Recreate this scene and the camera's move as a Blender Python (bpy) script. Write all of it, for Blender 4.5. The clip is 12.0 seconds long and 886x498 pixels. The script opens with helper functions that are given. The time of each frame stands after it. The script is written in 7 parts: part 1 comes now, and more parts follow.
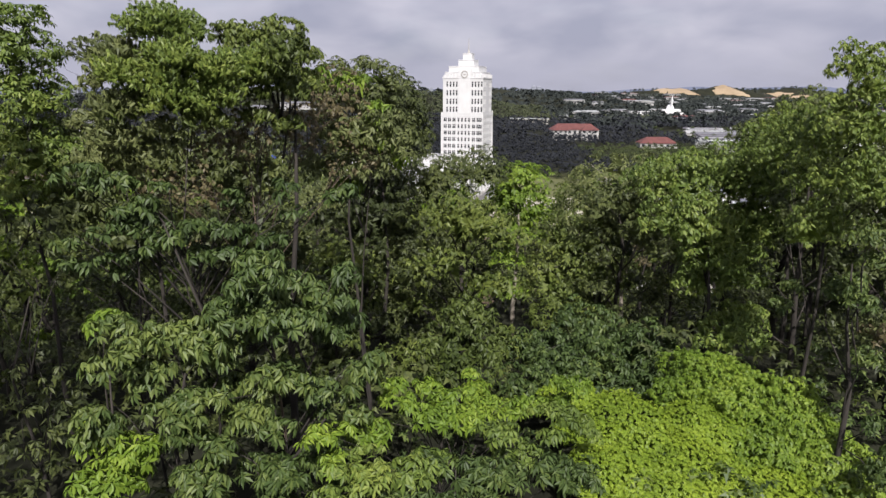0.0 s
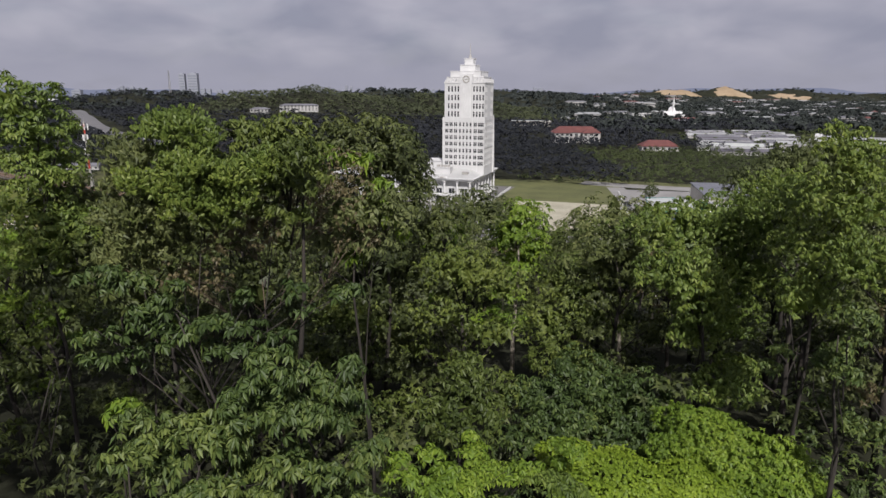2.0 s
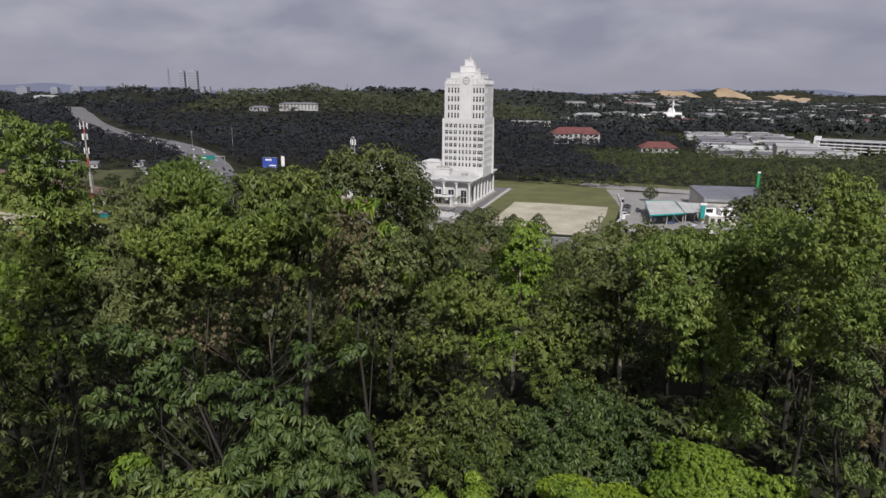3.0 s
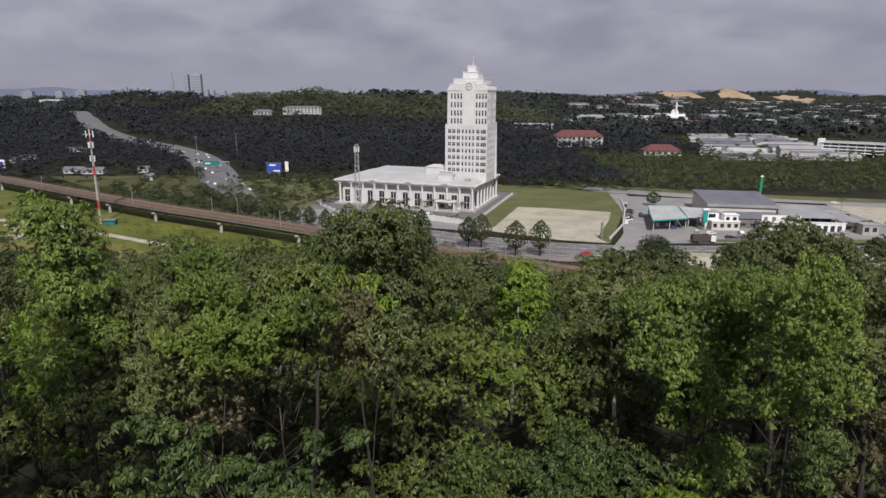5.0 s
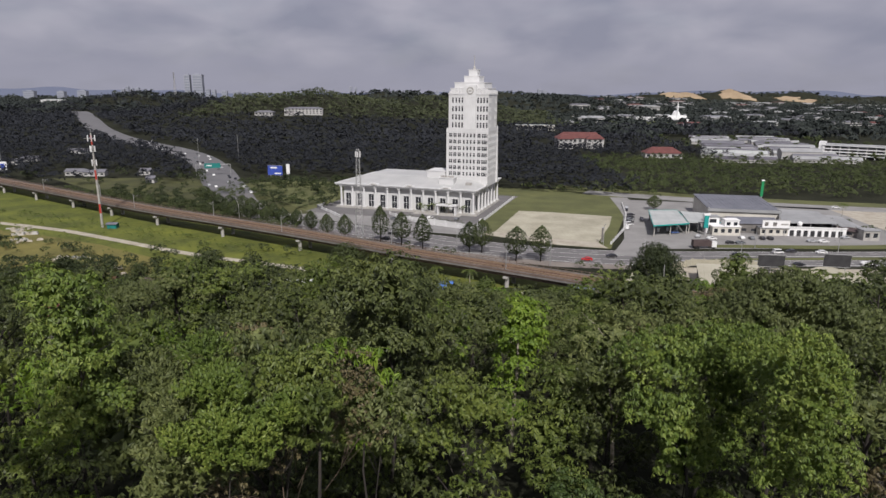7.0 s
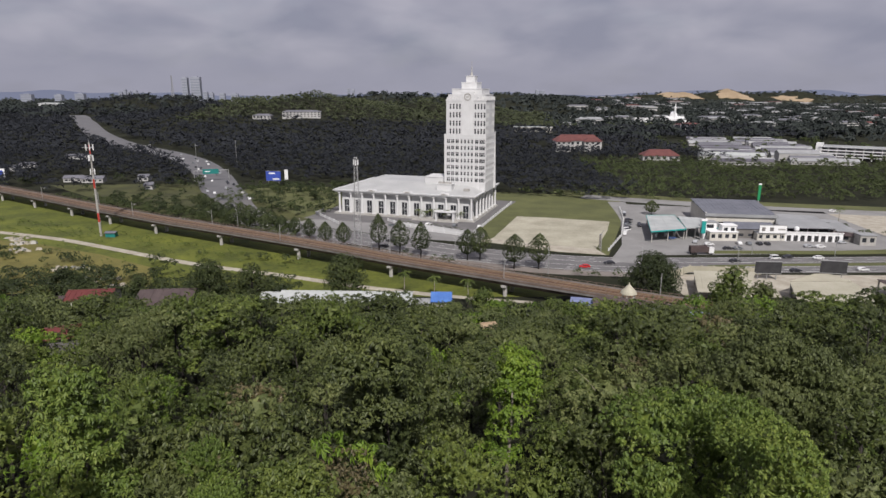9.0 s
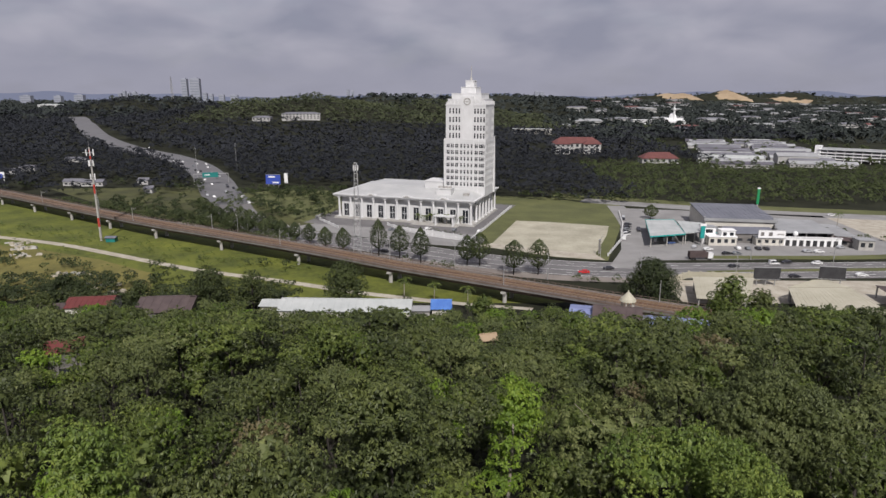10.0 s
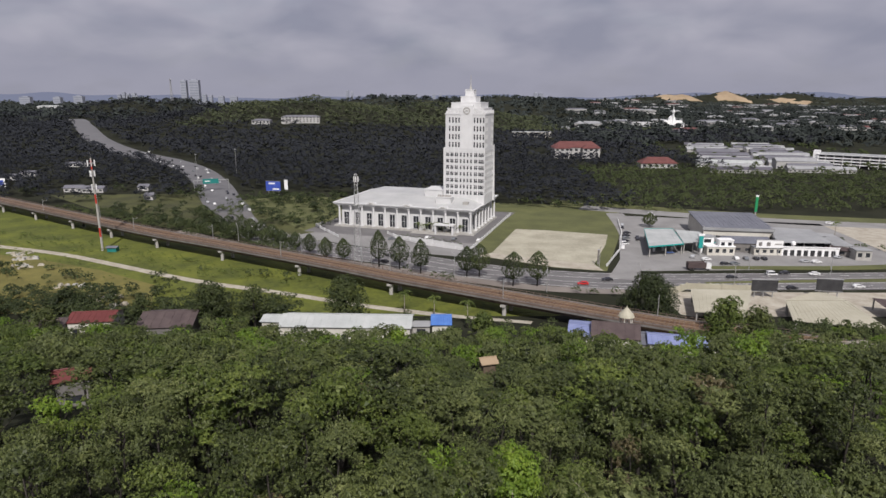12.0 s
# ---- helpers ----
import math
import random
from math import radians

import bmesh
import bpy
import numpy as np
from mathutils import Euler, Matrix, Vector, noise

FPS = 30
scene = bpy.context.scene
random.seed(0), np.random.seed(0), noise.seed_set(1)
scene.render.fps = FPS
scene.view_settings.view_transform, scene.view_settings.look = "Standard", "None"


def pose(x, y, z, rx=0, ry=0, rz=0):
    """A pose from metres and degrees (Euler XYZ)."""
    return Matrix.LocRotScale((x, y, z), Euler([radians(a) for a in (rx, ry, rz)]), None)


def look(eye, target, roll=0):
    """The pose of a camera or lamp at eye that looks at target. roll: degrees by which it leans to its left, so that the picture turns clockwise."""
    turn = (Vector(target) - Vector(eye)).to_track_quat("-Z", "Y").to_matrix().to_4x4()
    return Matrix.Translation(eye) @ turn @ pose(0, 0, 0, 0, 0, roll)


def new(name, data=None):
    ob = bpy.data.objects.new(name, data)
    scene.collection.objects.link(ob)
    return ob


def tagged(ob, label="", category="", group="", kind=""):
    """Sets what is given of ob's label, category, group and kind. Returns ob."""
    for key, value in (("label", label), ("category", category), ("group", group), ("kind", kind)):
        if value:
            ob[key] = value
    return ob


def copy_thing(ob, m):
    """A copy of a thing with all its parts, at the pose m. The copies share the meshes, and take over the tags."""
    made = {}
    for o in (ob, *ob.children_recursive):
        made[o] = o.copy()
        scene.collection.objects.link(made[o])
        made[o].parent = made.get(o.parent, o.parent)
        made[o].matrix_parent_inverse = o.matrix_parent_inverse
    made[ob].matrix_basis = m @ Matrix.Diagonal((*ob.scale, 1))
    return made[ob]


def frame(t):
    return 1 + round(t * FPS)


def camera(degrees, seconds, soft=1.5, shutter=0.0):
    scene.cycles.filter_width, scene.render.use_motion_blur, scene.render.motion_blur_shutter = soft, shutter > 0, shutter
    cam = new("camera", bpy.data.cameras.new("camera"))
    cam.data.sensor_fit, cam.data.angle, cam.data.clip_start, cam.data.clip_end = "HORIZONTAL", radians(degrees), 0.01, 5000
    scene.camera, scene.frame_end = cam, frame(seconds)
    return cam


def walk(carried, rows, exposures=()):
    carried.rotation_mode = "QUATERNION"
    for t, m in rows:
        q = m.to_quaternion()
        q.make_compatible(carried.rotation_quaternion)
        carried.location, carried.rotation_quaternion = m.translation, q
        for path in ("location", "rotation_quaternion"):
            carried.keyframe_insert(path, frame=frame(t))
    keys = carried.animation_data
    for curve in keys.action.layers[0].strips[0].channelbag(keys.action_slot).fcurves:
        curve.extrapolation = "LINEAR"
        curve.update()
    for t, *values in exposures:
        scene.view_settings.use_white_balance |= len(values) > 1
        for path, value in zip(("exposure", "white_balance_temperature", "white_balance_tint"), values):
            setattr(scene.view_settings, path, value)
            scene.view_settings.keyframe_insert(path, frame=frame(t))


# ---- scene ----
cam = camera(70.9, 12.0, 1.5)

PATH = [
    (0, (0.379, 0.433, 57.459), (0.386, 2.371, 56.967), 0.2),
    (0.5, (0.457, 0.288, 57.938), (0.462, 2.227, 57.447), 0.0),
    (1, (0.509, 0.221, 58.417), (0.512, 2.16, 57.927), 0.0),
    (1.5, (0.502, 0.155, 58.929), (0.502, 2.095, 58.44), 0.1),
    (2, (0.385, 0.279, 59.429), (0.387, 2.219, 58.94), 0.2),
    (2.5, (0.25, 0.498, 60.058), (0.256, 2.436, 59.566), 0.5),
    (3, (0.212, 0.494, 60.637), (0.218, 2.433, 60.145), 0.6),
    (3.2, (0.148, 0.483, 60.931), (0.161, 2.42, 60.434), 0.8),
    (4.8, (0.381, -0.143, 62.661), (0.375, 1.797, 62.174), 0.2),
    (5, (0.372, -0.207, 62.913), (0.366, 1.733, 62.426), 0.3),
    (5.5, (0.321, -0.31, 63.528), (0.311, 1.629, 63.041), 0.3),
    (6, (0.265, -0.253, 64.081), (0.254, 1.686, 63.593), 0.3),
    (6.5, (0.316, -0.165, 64.629), (0.306, 1.774, 64.14), 0.3),
    (7, (0.383, -0.021, 65.085), (0.374, 1.919, 64.598), 0.4),
    (7.2, (0.253, 0.138, 65.146), (0.258, 2.08, 64.666), 0.4),
    (8.8, (0.595, 0.014, 67.859), (0.589, 1.953, 67.369), -0.0),
    (9, (0.582, 0.007, 68.152), (0.577, 1.948, 67.667), 0.1),
    (9.5, (0.503, -0.009, 69.17), (0.499, 1.931, 68.686), 0.2),
    (10, (0.433, -0.077, 70.184), (0.43, 1.863, 69.702), 0.1),
    (10.5, (0.33, -0.11, 71.345), (0.328, 1.831, 70.863), 0.2),
    (11, (0.246, -0.137, 72.442), (0.244, 1.804, 71.961), 0.2),
    (11.5, (0.226, -0.184, 73.672), (0.225, 1.757, 73.191), 0.1),
    (12, (0.241, -0.481, 74.973), (0.24, 1.46, 74.492), 0.1),
]
walk(cam, [(t, look(e, a, r)) for t, e, a, r in PATH],
     [(0, 0.54, 6200, 15), (1.0, 0.44, 6200, 15), (2.0, 0.08, 6200, 15), (3.2, -0.02, 6200, 15), (6, -0.03, 6200, 15), (12, 0.0, 6200, 15)])

# ---- world, sun ----
SUN_AZ, SUN_EL = 172.0, 47.5      # degrees: compass bearing of the sun (0 = +y, 90 = +x), height
world = bpy.data.worlds.new("sky")
scene.world = world
world.use_nodes = True
wn, wl = world.node_tree.nodes, world.node_tree.links
wn.clear()


def node(tree_nodes, kind, **values):
    n = tree_nodes.new(kind)
    for key, value in values.items():
        if key in n.inputs:
            n.inputs[key].default_value = value
    return n


w_out = wn.new("ShaderNodeOutputWorld")
w_bg = wn.new("ShaderNodeBackground")
w_bg.inputs["Strength"].default_value = 0.10
w_sky = wn.new("ShaderNodeTexSky")
w_sky.sky_type = "NISHITA"
w_sky.sun_disc = False
w_sky.sun_elevation = radians(SUN_EL)
w_sky.sun_rotation = radians(SUN_AZ)
w_sky.air_density, w_sky.dust_density, w_sky.ozone_density = 1.2, 2.5, 1.5
w_co = wn.new("ShaderNodeTexCoord")
w_sep = wn.new("ShaderNodeSeparateXYZ")
wl.new(w_co.outputs["Generated"], w_sep.inputs[0])
w_lift = wn.new("ShaderNodeMath")
w_lift.operation = "MAXIMUM"
w_lift.inputs[1].default_value = 0.0
wl.new(w_sep.outputs["Z"], w_lift.inputs[0])
w_add = wn.new("ShaderNodeMath")
w_add.operation = "ADD"
w_add.inputs[1].default_value = 0.36
wl.new(w_lift.outputs[0], w_add.inputs[0])
w_comb = wn.new("ShaderNodeCombineXYZ")
for axis in ("X", "Y"):
    w_div = wn.new("ShaderNodeMath")
    w_div.operation = "DIVIDE"
    wl.new(w_sep.outputs[axis], w_div.inputs[0])
    wl.new(w_add.outputs[0], w_div.inputs[1])
    wl.new(w_div.outputs[0], w_comb.inputs[axis])
w_n1 = node(wn, "ShaderNodeTexNoise", Scale=3.4, Detail=3.5, Roughness=0.45, Distortion=0.25)
w_n2 = node(wn, "ShaderNodeTexNoise", Scale=2.4, Detail=5.0, Roughness=0.6)
wl.new(w_comb.outputs[0], w_n1.inputs["Vector"])
wl.new(w_comb.outputs[0], w_n2.inputs["Vector"])
w_ramp = wn.new("ShaderNodeValToRGB")      # cloud undersides, blue-grey to bright
w_ramp.color_ramp.elements[0].position, w_ramp.color_ramp.elements[0].color = 0.34, (2.75, 2.8, 3.35, 1)
w_ramp.color_ramp.elements[1].position, w_ramp.color_ramp.elements[1].color = 0.68, (4.2, 4.1, 4.5, 1)
w_low = wn.new("ShaderNodeMapRange")      # the cloud forms melt together towards the horizon
w_low.interpolation_type = "SMOOTHSTEP"
w_low.inputs["From Min"].default_value, w_low.inputs["From Max"].default_value = 0.015, 0.085
w_low.inputs["To Min"].default_value, w_low.inputs["To Max"].default_value = 0.12, 1.0
wl.new(w_sep.outputs["Z"], w_low.inputs["Value"])
w_form = wn.new("ShaderNodeMix")
w_form.data_type = "FLOAT"
w_form.inputs["A"].default_value = 0.47
wl.new(w_low.outputs[0], w_form.inputs["Factor"])
wl.new(w_n1.outputs["Fac"], w_form.inputs["B"])
wl.new(w_form.outputs["Result"], w_ramp.inputs["Fac"])
w_cover = wn.new("ShaderNodeMapRange")
w_cover.inputs["From Min"].default_value, w_cover.inputs["From Max"].default_value = 0.2, 0.5
w_cover.inputs["To Min"].default_value, w_cover.inputs["To Max"].default_value = 0.8, 0.97
wl.new(w_n2.outputs["Fac"], w_cover.inputs["Value"])
w_mix = wn.new("ShaderNodeMix")
w_mix.data_type = "RGBA"
wl.new(w_cover.outputs[0], w_mix.inputs["Factor"])
wl.new(w_sky.outputs[0], w_mix.inputs["A"])
wl.new(w_ramp.outputs[0], w_mix.inputs["B"])
wl.new(w_mix.outputs["Result"], w_bg.inputs["Color"])
wl.new(w_bg.outputs[0], w_out.inputs[0])

sun = new("sun", bpy.data.lights.new("sun", "SUN"))
sun.data.energy, sun.data.angle, sun.data.color = 4.8, radians(1.0), (1.0, 0.95, 0.86)
sx, sy = math.sin(radians(SUN_AZ)), math.cos(radians(SUN_AZ))
sun.matrix_basis = look((sx * 100, sy * 100, 100 * math.tan(radians(SUN_EL))), (0, 0, 0))

# ---- mesh helpers ----


def fast_mesh(name, v, faces):
    """A mesh from an (n, 3) array and an (m, k) array of faces."""
    me = bpy.data.meshes.new(name)
    v, faces = np.asarray(v, dtype=np.float32), np.asarray(faces, dtype=np.int32)
    m, k = faces.shape
    me.vertices.add(len(v))
    me.vertices.foreach_set("co", v.ravel())
    me.loops.add(m * k)
    me.loops.foreach_set("vertex_index", faces.ravel())
    me.polygons.add(m)
    me.polygons.foreach_set("loop_start", np.arange(0, m * k, k, dtype=np.int32))
    me.polygons.foreach_set("loop_total", np.full(m, k, dtype=np.int32))
    me.update(calc_edges=True)
    return me


class Geo:
    """Vertices and faces of one part."""

    def __init__(self):
        self.v, self.f = [], []

    def add(self, verts, faces):
        n = len(self.v)
        self.v += [tuple(p) for p in verts]
        self.f += [tuple(i + n for i in q) for q in faces]
        return self

    def box(self, x0, x1, y0, y1, z0, z1):
        return self.prism([(x0, y0), (x1, y0), (x1, y1), (x0, y1)], z0, z1)

    def prism(self, poly, z0, z1, top=None):
        """An upright prism over a counter-clockwise outline; top: another outline for its upper end."""
        k = len(poly)
        top = top or poly
        verts = [(x, y, z0) for x, y in poly] + [(x, y, z1) for x, y in top]
        faces = [tuple(range(k - 1, -1, -1)), tuple(range(k, 2 * k))]
        faces += [(i, (i + 1) % k, k + (i + 1) % k, k + i) for i in range(k)]
        return self.add(verts, faces)

    def slab(self, quad, thick):
        """A thin solid under a quad of four corners in space."""
        verts = list(quad) + [(x, y, z - thick) for x, y, z in quad]
        return self.add(verts, [(0, 1, 2, 3), (7, 6, 5, 4)] + [(i, 4 + i, 4 + (i + 1) % 4, (i + 1) % 4) for i in range(4)])

    def cyl(self, x, y, z0, z1, r0, r1=None, n=10):
        r1 = r0 if r1 is None else r1
        ring = [(math.cos(2 * math.pi * i / n), math.sin(2 * math.pi * i / n)) for i in range(n)]
        return self.prism([(x + r0 * a, y + r0 * b) for a, b in ring], z0, z1, [(x + r1 * a, y + r1 * b) for a, b in ring])

    def tube(self, pts, radii, n=6):
        rings = []
        for i, p in enumerate(pts):
            d = Vector(pts[min(i + 1, len(pts) - 1)]) - Vector(pts[max(i - 1, 0)])
            d.normalize()
            a = d.cross(Vector((0.3, 1, 0.2))).normalized()
            b = d.cross(a)
            rings.append([tuple(Vector(p) + (a * math.cos(2 * math.pi * j / n) + b * math.sin(2 * math.pi * j / n)) * radii[i]) for j in range(n)])
        verts = [q for r in rings for q in r]
        faces = [(i * n + j, i * n + (j + 1) % n, (i + 1) * n + (j + 1) % n, (i + 1) * n + j) for i in range(len(pts) - 1) for j in range(n)]
        faces += [tuple(range(n - 1, -1, -1)), tuple(range((len(pts) - 1) * n, len(pts) * n))]
        return self.add(verts, faces)

    def turned(self, m):
        self.v = [tuple(m @ Vector(p)) for p in self.v]
        return self

    def welded(self):
        """The same faces with shared corners."""
        seen, remap, v = {}, [], []
        for p in self.v:
            key = tuple(round(c, 4) for c in p)
            if key not in seen:
                seen[key] = len(v)
                v.append(p)
            remap.append(seen[key])
        self.v, self.f = v, [tuple(remap[i] for i in q) for q in self.f]
        return self

    def mesh(self, name, smooth=False):
        me = bpy.data.meshes.new(name)
        me.from_pydata(self.v, [], self.f)
        me.update()
        if smooth:
            me.polygons.foreach_set("use_smooth", [True] * len(me.polygons))
        return me


def part(name, geo, material, parent=None, label="", smooth=False):
    me = geo.mesh(name, smooth) if isinstance(geo, Geo) else geo
    if not me.materials:
        me.materials.append(material)
    ob = new(name, me)
    if parent:
        ob.parent = parent
    return tagged(ob, label) if label else ob


def thing(name, label, category, m=None, group="", kind=""):
    """An Empty at a thing's base."""
    ob = new(name)
    ob.empty_display_size = 0.5
    if m:
        ob.matrix_basis = m
    return tagged(ob, label, category, group, kind)


# ---- materials ----


def material(name, dark, light, rough=0.7, scale=1.0, fine=8.0, bump=0.2, metal=0.0, spec=0.4, island=0.0, objects=0.0, stretch=None):
    """A surface whose colour wanders between two tones at two scales, with fine relief. Scales are in patches per metre."""
    mat = bpy.data.materials.new(name)
    mat.use_nodes = True
    n, l = mat.node_tree.nodes, mat.node_tree.links
    b = n["Principled BSDF"]
    b.inputs["Metallic"].default_value, b.inputs["Roughness"].default_value = metal, rough
    b.inputs["Specular IOR Level"].default_value = spec
    co = n.new("ShaderNodeTexCoord")
    vec = co.outputs["Object"]
    if stretch:
        mp = n.new("ShaderNodeMapping")
        mp.inputs["Scale"].default_value = stretch
        l.new(vec, mp.inputs["Vector"])
        vec = mp.outputs[0]
    n1 = node(n, "ShaderNodeTexNoise", Scale=scale, Detail=5.0, Roughness=0.6)
    n2 = node(n, "ShaderNodeTexNoise", Scale=fine, Detail=4.0, Roughness=0.65)
    l.new(vec, n1.inputs["Vector"])
    l.new(vec, n2.inputs["Vector"])
    mix = n.new("ShaderNodeMath")
    mix.operation = "MULTIPLY_ADD"
    mix.inputs[1].default_value = 0.45
    l.new(n2.outputs["Fac"], mix.inputs[0])
    half = n.new("ShaderNodeMath")
    half.operation = "MULTIPLY_ADD"
    half.inputs[1].default_value, half.inputs[2].default_value = 0.9, -0.2
    l.new(n1.outputs["Fac"], half.inputs[0])
    l.new(half.outputs[0], mix.inputs[2])
    fac = mix.outputs[0]
    if island or objects:
        rnd = n.new("ShaderNodeNewGeometry").outputs["Random Per Island"] if island else n.new("ShaderNodeObjectInfo").outputs["Random"]
        more = n.new("ShaderNodeMath")
        more.operation = "MULTIPLY_ADD"
        more.inputs[1].default_value = island or objects
        l.new(rnd, more.inputs[0])
        shift = n.new("ShaderNodeMath")
        shift.operation = "ADD"
        shift.inputs[1].default_value = -0.5 * (island or objects)
        l.new(fac, shift.inputs[0])
        l.new(shift.outputs[0], more.inputs[2])
        fac = more.outputs[0]
    ramp = n.new("ShaderNodeValToRGB")
    ramp.color_ramp.elements[0].position, ramp.color_ramp.elements[1].position = 0.25, 0.75
    ramp.color_ramp.elements[0].color, ramp.color_ramp.elements[1].color = (*dark, 1), (*light, 1)
    l.new(fac, ramp.inputs["Fac"])
    l.new(ramp.outputs[0], b.inputs["Base Color"])
    if bump:
        bp = node(n, "ShaderNodeBump", Strength=bump, Distance=0.05)
        l.new(n2.outputs["Fac"], bp.inputs["Height"])
        l.new(bp.outputs[0], b.inputs["Normal"])
    return mat


def leaf_material(name, dark, mid, light, rough=0.5, thin=0.24, patch=0.35, gloss=0.35):
    """Leaves: each leaf has its own tone, whole sprays drift towards older or younger green, light passes through a little."""
    mat = bpy.data.materials.new(name)
    mat.use_nodes = True
    n, l = mat.node_tree.nodes, mat.node_tree.links
    b = n["Principled BSDF"]
    b.inputs["Roughness"].default_value = rough
    b.inputs["Specular IOR Level"].default_value = gloss
    geo, info, co = n.new("ShaderNodeNewGeometry"), n.new("ShaderNodeObjectInfo"), n.new("ShaderNodeTexCoord")
    noi = node(n, "ShaderNodeTexNoise", Scale=patch, Detail=3.0)
    l.new(co.outputs["Object"], noi.inputs["Vector"])

    def mad(a, k, c):
        m = n.new("ShaderNodeMath")
        m.operation = "MULTIPLY_ADD"
        l.new(a, m.inputs[0])
        m.inputs[1].default_value = k
        if isinstance(c, float):
            m.inputs[2].default_value = c
        else:
            l.new(c, m.inputs[2])
        return m.outputs[0]

    fac = mad(geo.outputs["Random Per Island"], 0.42, mad(info.outputs["Random"], 0.26, mad(noi.outputs["Fac"], 1.1, -0.39)))
    ramp = n.new("ShaderNodeValToRGB")
    e = ramp.color_ramp.elements
    e[0].position, e[0].color = 0.12, (*dark, 1)
    e[1].position, e[1].color = 0.92, (*light, 1)
    k = e.new(0.5)
    k.color = (*mid, 1)
    l.new(fac, ramp.inputs["Fac"])
    l.new(ramp.outputs[0], b.inputs["Base Color"])
    tr = n.new("ShaderNodeBsdfTranslucent")
    l.new(ramp.outputs[0], tr.inputs["Color"])
    mx = n.new("ShaderNodeMixShader")
    mx.inputs[0].default_value = thin
    l.new(b.outputs[0], mx.inputs[1])
    l.new(tr.outputs[0], mx.inputs[2])
    l.new(mx.outputs[0], n["Material Output"].inputs["Surface"])
    return mat


LEAF_DEEP = leaf_material("leaves_deep_green", (0.023, 0.032, 0.011), (0.055, 0.071, 0.022), (0.131, 0.154, 0.043), 0.5, gloss=0.28)
LEAF_MID = leaf_material("leaves_mid_green", (0.033, 0.050, 0.012), (0.076, 0.105, 0.022), (0.174, 0.210, 0.046), 0.5, gloss=0.28)
LEAF_BRIGHT = leaf_material("leaves_bright_green", (0.062, 0.108, 0.014), (0.128, 0.205, 0.022), (0.245, 0.325, 0.040), 0.5, thin=0.3, gloss=0.28)
LEAF_STREET = leaf_material("leaves_street_tree", (0.018, 0.027, 0.011), (0.042, 0.056, 0.019), (0.09, 0.110, 0.034), gloss=0.25, patch=0.25)
LEAF_RUBBER = leaf_material("leaves_rubber_tree", (0.028, 0.048, 0.014), (0.064, 0.100, 0.026), (0.159, 0.200, 0.048), 0.5, gloss=0.3, patch=0.5)
LEAF_OLIVE = leaf_material("leaves_olive", (0.046, 0.059, 0.021), (0.100, 0.122, 0.040), (0.196, 0.216, 0.075), 0.55, gloss=0.28)
LEAF_BROWN = leaf_material("leaves_dry_brown", (0.052, 0.042, 0.022), (0.098, 0.080, 0.038), (0.165, 0.142, 0.065))
LEAF_VINE = leaf_material("leaves_vine", (0.085, 0.14, 0.013), (0.175, 0.26, 0.023), (0.30, 0.385, 0.038), 0.5, thin=0.3, patch=0.6, gloss=0.28)
LEAF_CLIMBER = leaf_material("leaves_climber", (0.055, 0.088, 0.018), (0.117, 0.170, 0.031), (0.239, 0.285, 0.057), 0.5, thin=0.25, patch=0.5, gloss=0.3)
# hilltop leaves, blue raised in the colour to stand in for haze
LEAF_HILL = leaf_material("leaves_hazed_hill_wood", (0.042, 0.050, 0.031), (0.068, 0.080, 0.044), (0.105, 0.118, 0.060), rough=0.9, gloss=0.12, patch=0.012)
# cloud shade and bluish haze put into these dark leaf tones
LEAF_CLOUD_SHADE = leaf_material("leaves_cloud_shaded_wood", (0.024, 0.026, 0.031), (0.031, 0.034, 0.040), (0.040, 0.043, 0.048), 0.95, 0.15, 0.03, 0.1)
# distance haze put into the leaf colour as a dull blue
LEAF_PLAIN = leaf_material("leaves_hazed_plain_wood", (0.030, 0.036, 0.035), (0.047, 0.055, 0.050), (0.072, 0.081, 0.068), rough=0.9, gloss=0.12, patch=0.012)
LEAF_SCRUB = leaf_material("leaves_scrub", (0.034, 0.045, 0.018), (0.060, 0.078, 0.028), (0.102, 0.120, 0.045), 0.7, 0.2, 0.03, 0.2)
BARK = material("bark_grey", (0.015, 0.013, 0.011), (0.055, 0.047, 0.039), 0.9, 1.5, 14, 0.5, stretch=(1, 1, 0.25))
BARK_TWIG = material("bark_dry_twig", (0.06, 0.043, 0.03), (0.16, 0.12, 0.082), 0.9, 1.5, 14, 0.4)
BARK_PALE = material("bark_pale", (0.22, 0.19, 0.15), (0.42, 0.38, 0.32), 0.9, 1.5, 14, 0.4, stretch=(1, 1, 0.25))
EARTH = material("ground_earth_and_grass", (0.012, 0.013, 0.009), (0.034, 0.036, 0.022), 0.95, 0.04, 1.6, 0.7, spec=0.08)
GRASS = material("mown_grass", (0.055, 0.062, 0.022), (0.125, 0.13, 0.045), 0.95, 0.05, 1.2, 0.4)
GRASS_RANK = material("rank_meadow_grass", (0.030, 0.042, 0.006), (0.150, 0.165, 0.020), 0.95, 0.05, 0.5, 0.6)
GRASS_ROUGH = material("rough_verge_grass", (0.024, 0.026, 0.010), (0.088, 0.092, 0.026), 0.95, 0.05, 0.5, 0.6)
GRASS_DRY = material("dry_grass", (0.075, 0.072, 0.018), (0.19, 0.165, 0.042), 0.95, 0.06, 0.8, 0.6)
SAND = material("pale_sand", (0.22, 0.205, 0.15), (0.44, 0.415, 0.325), 0.95, 0.06, 0.8, 0.2)
TRACK_DIRT = material("dirt_track", (0.24, 0.21, 0.16), (0.46, 0.43, 0.36), 0.95, 0.2, 2.0, 0.3)
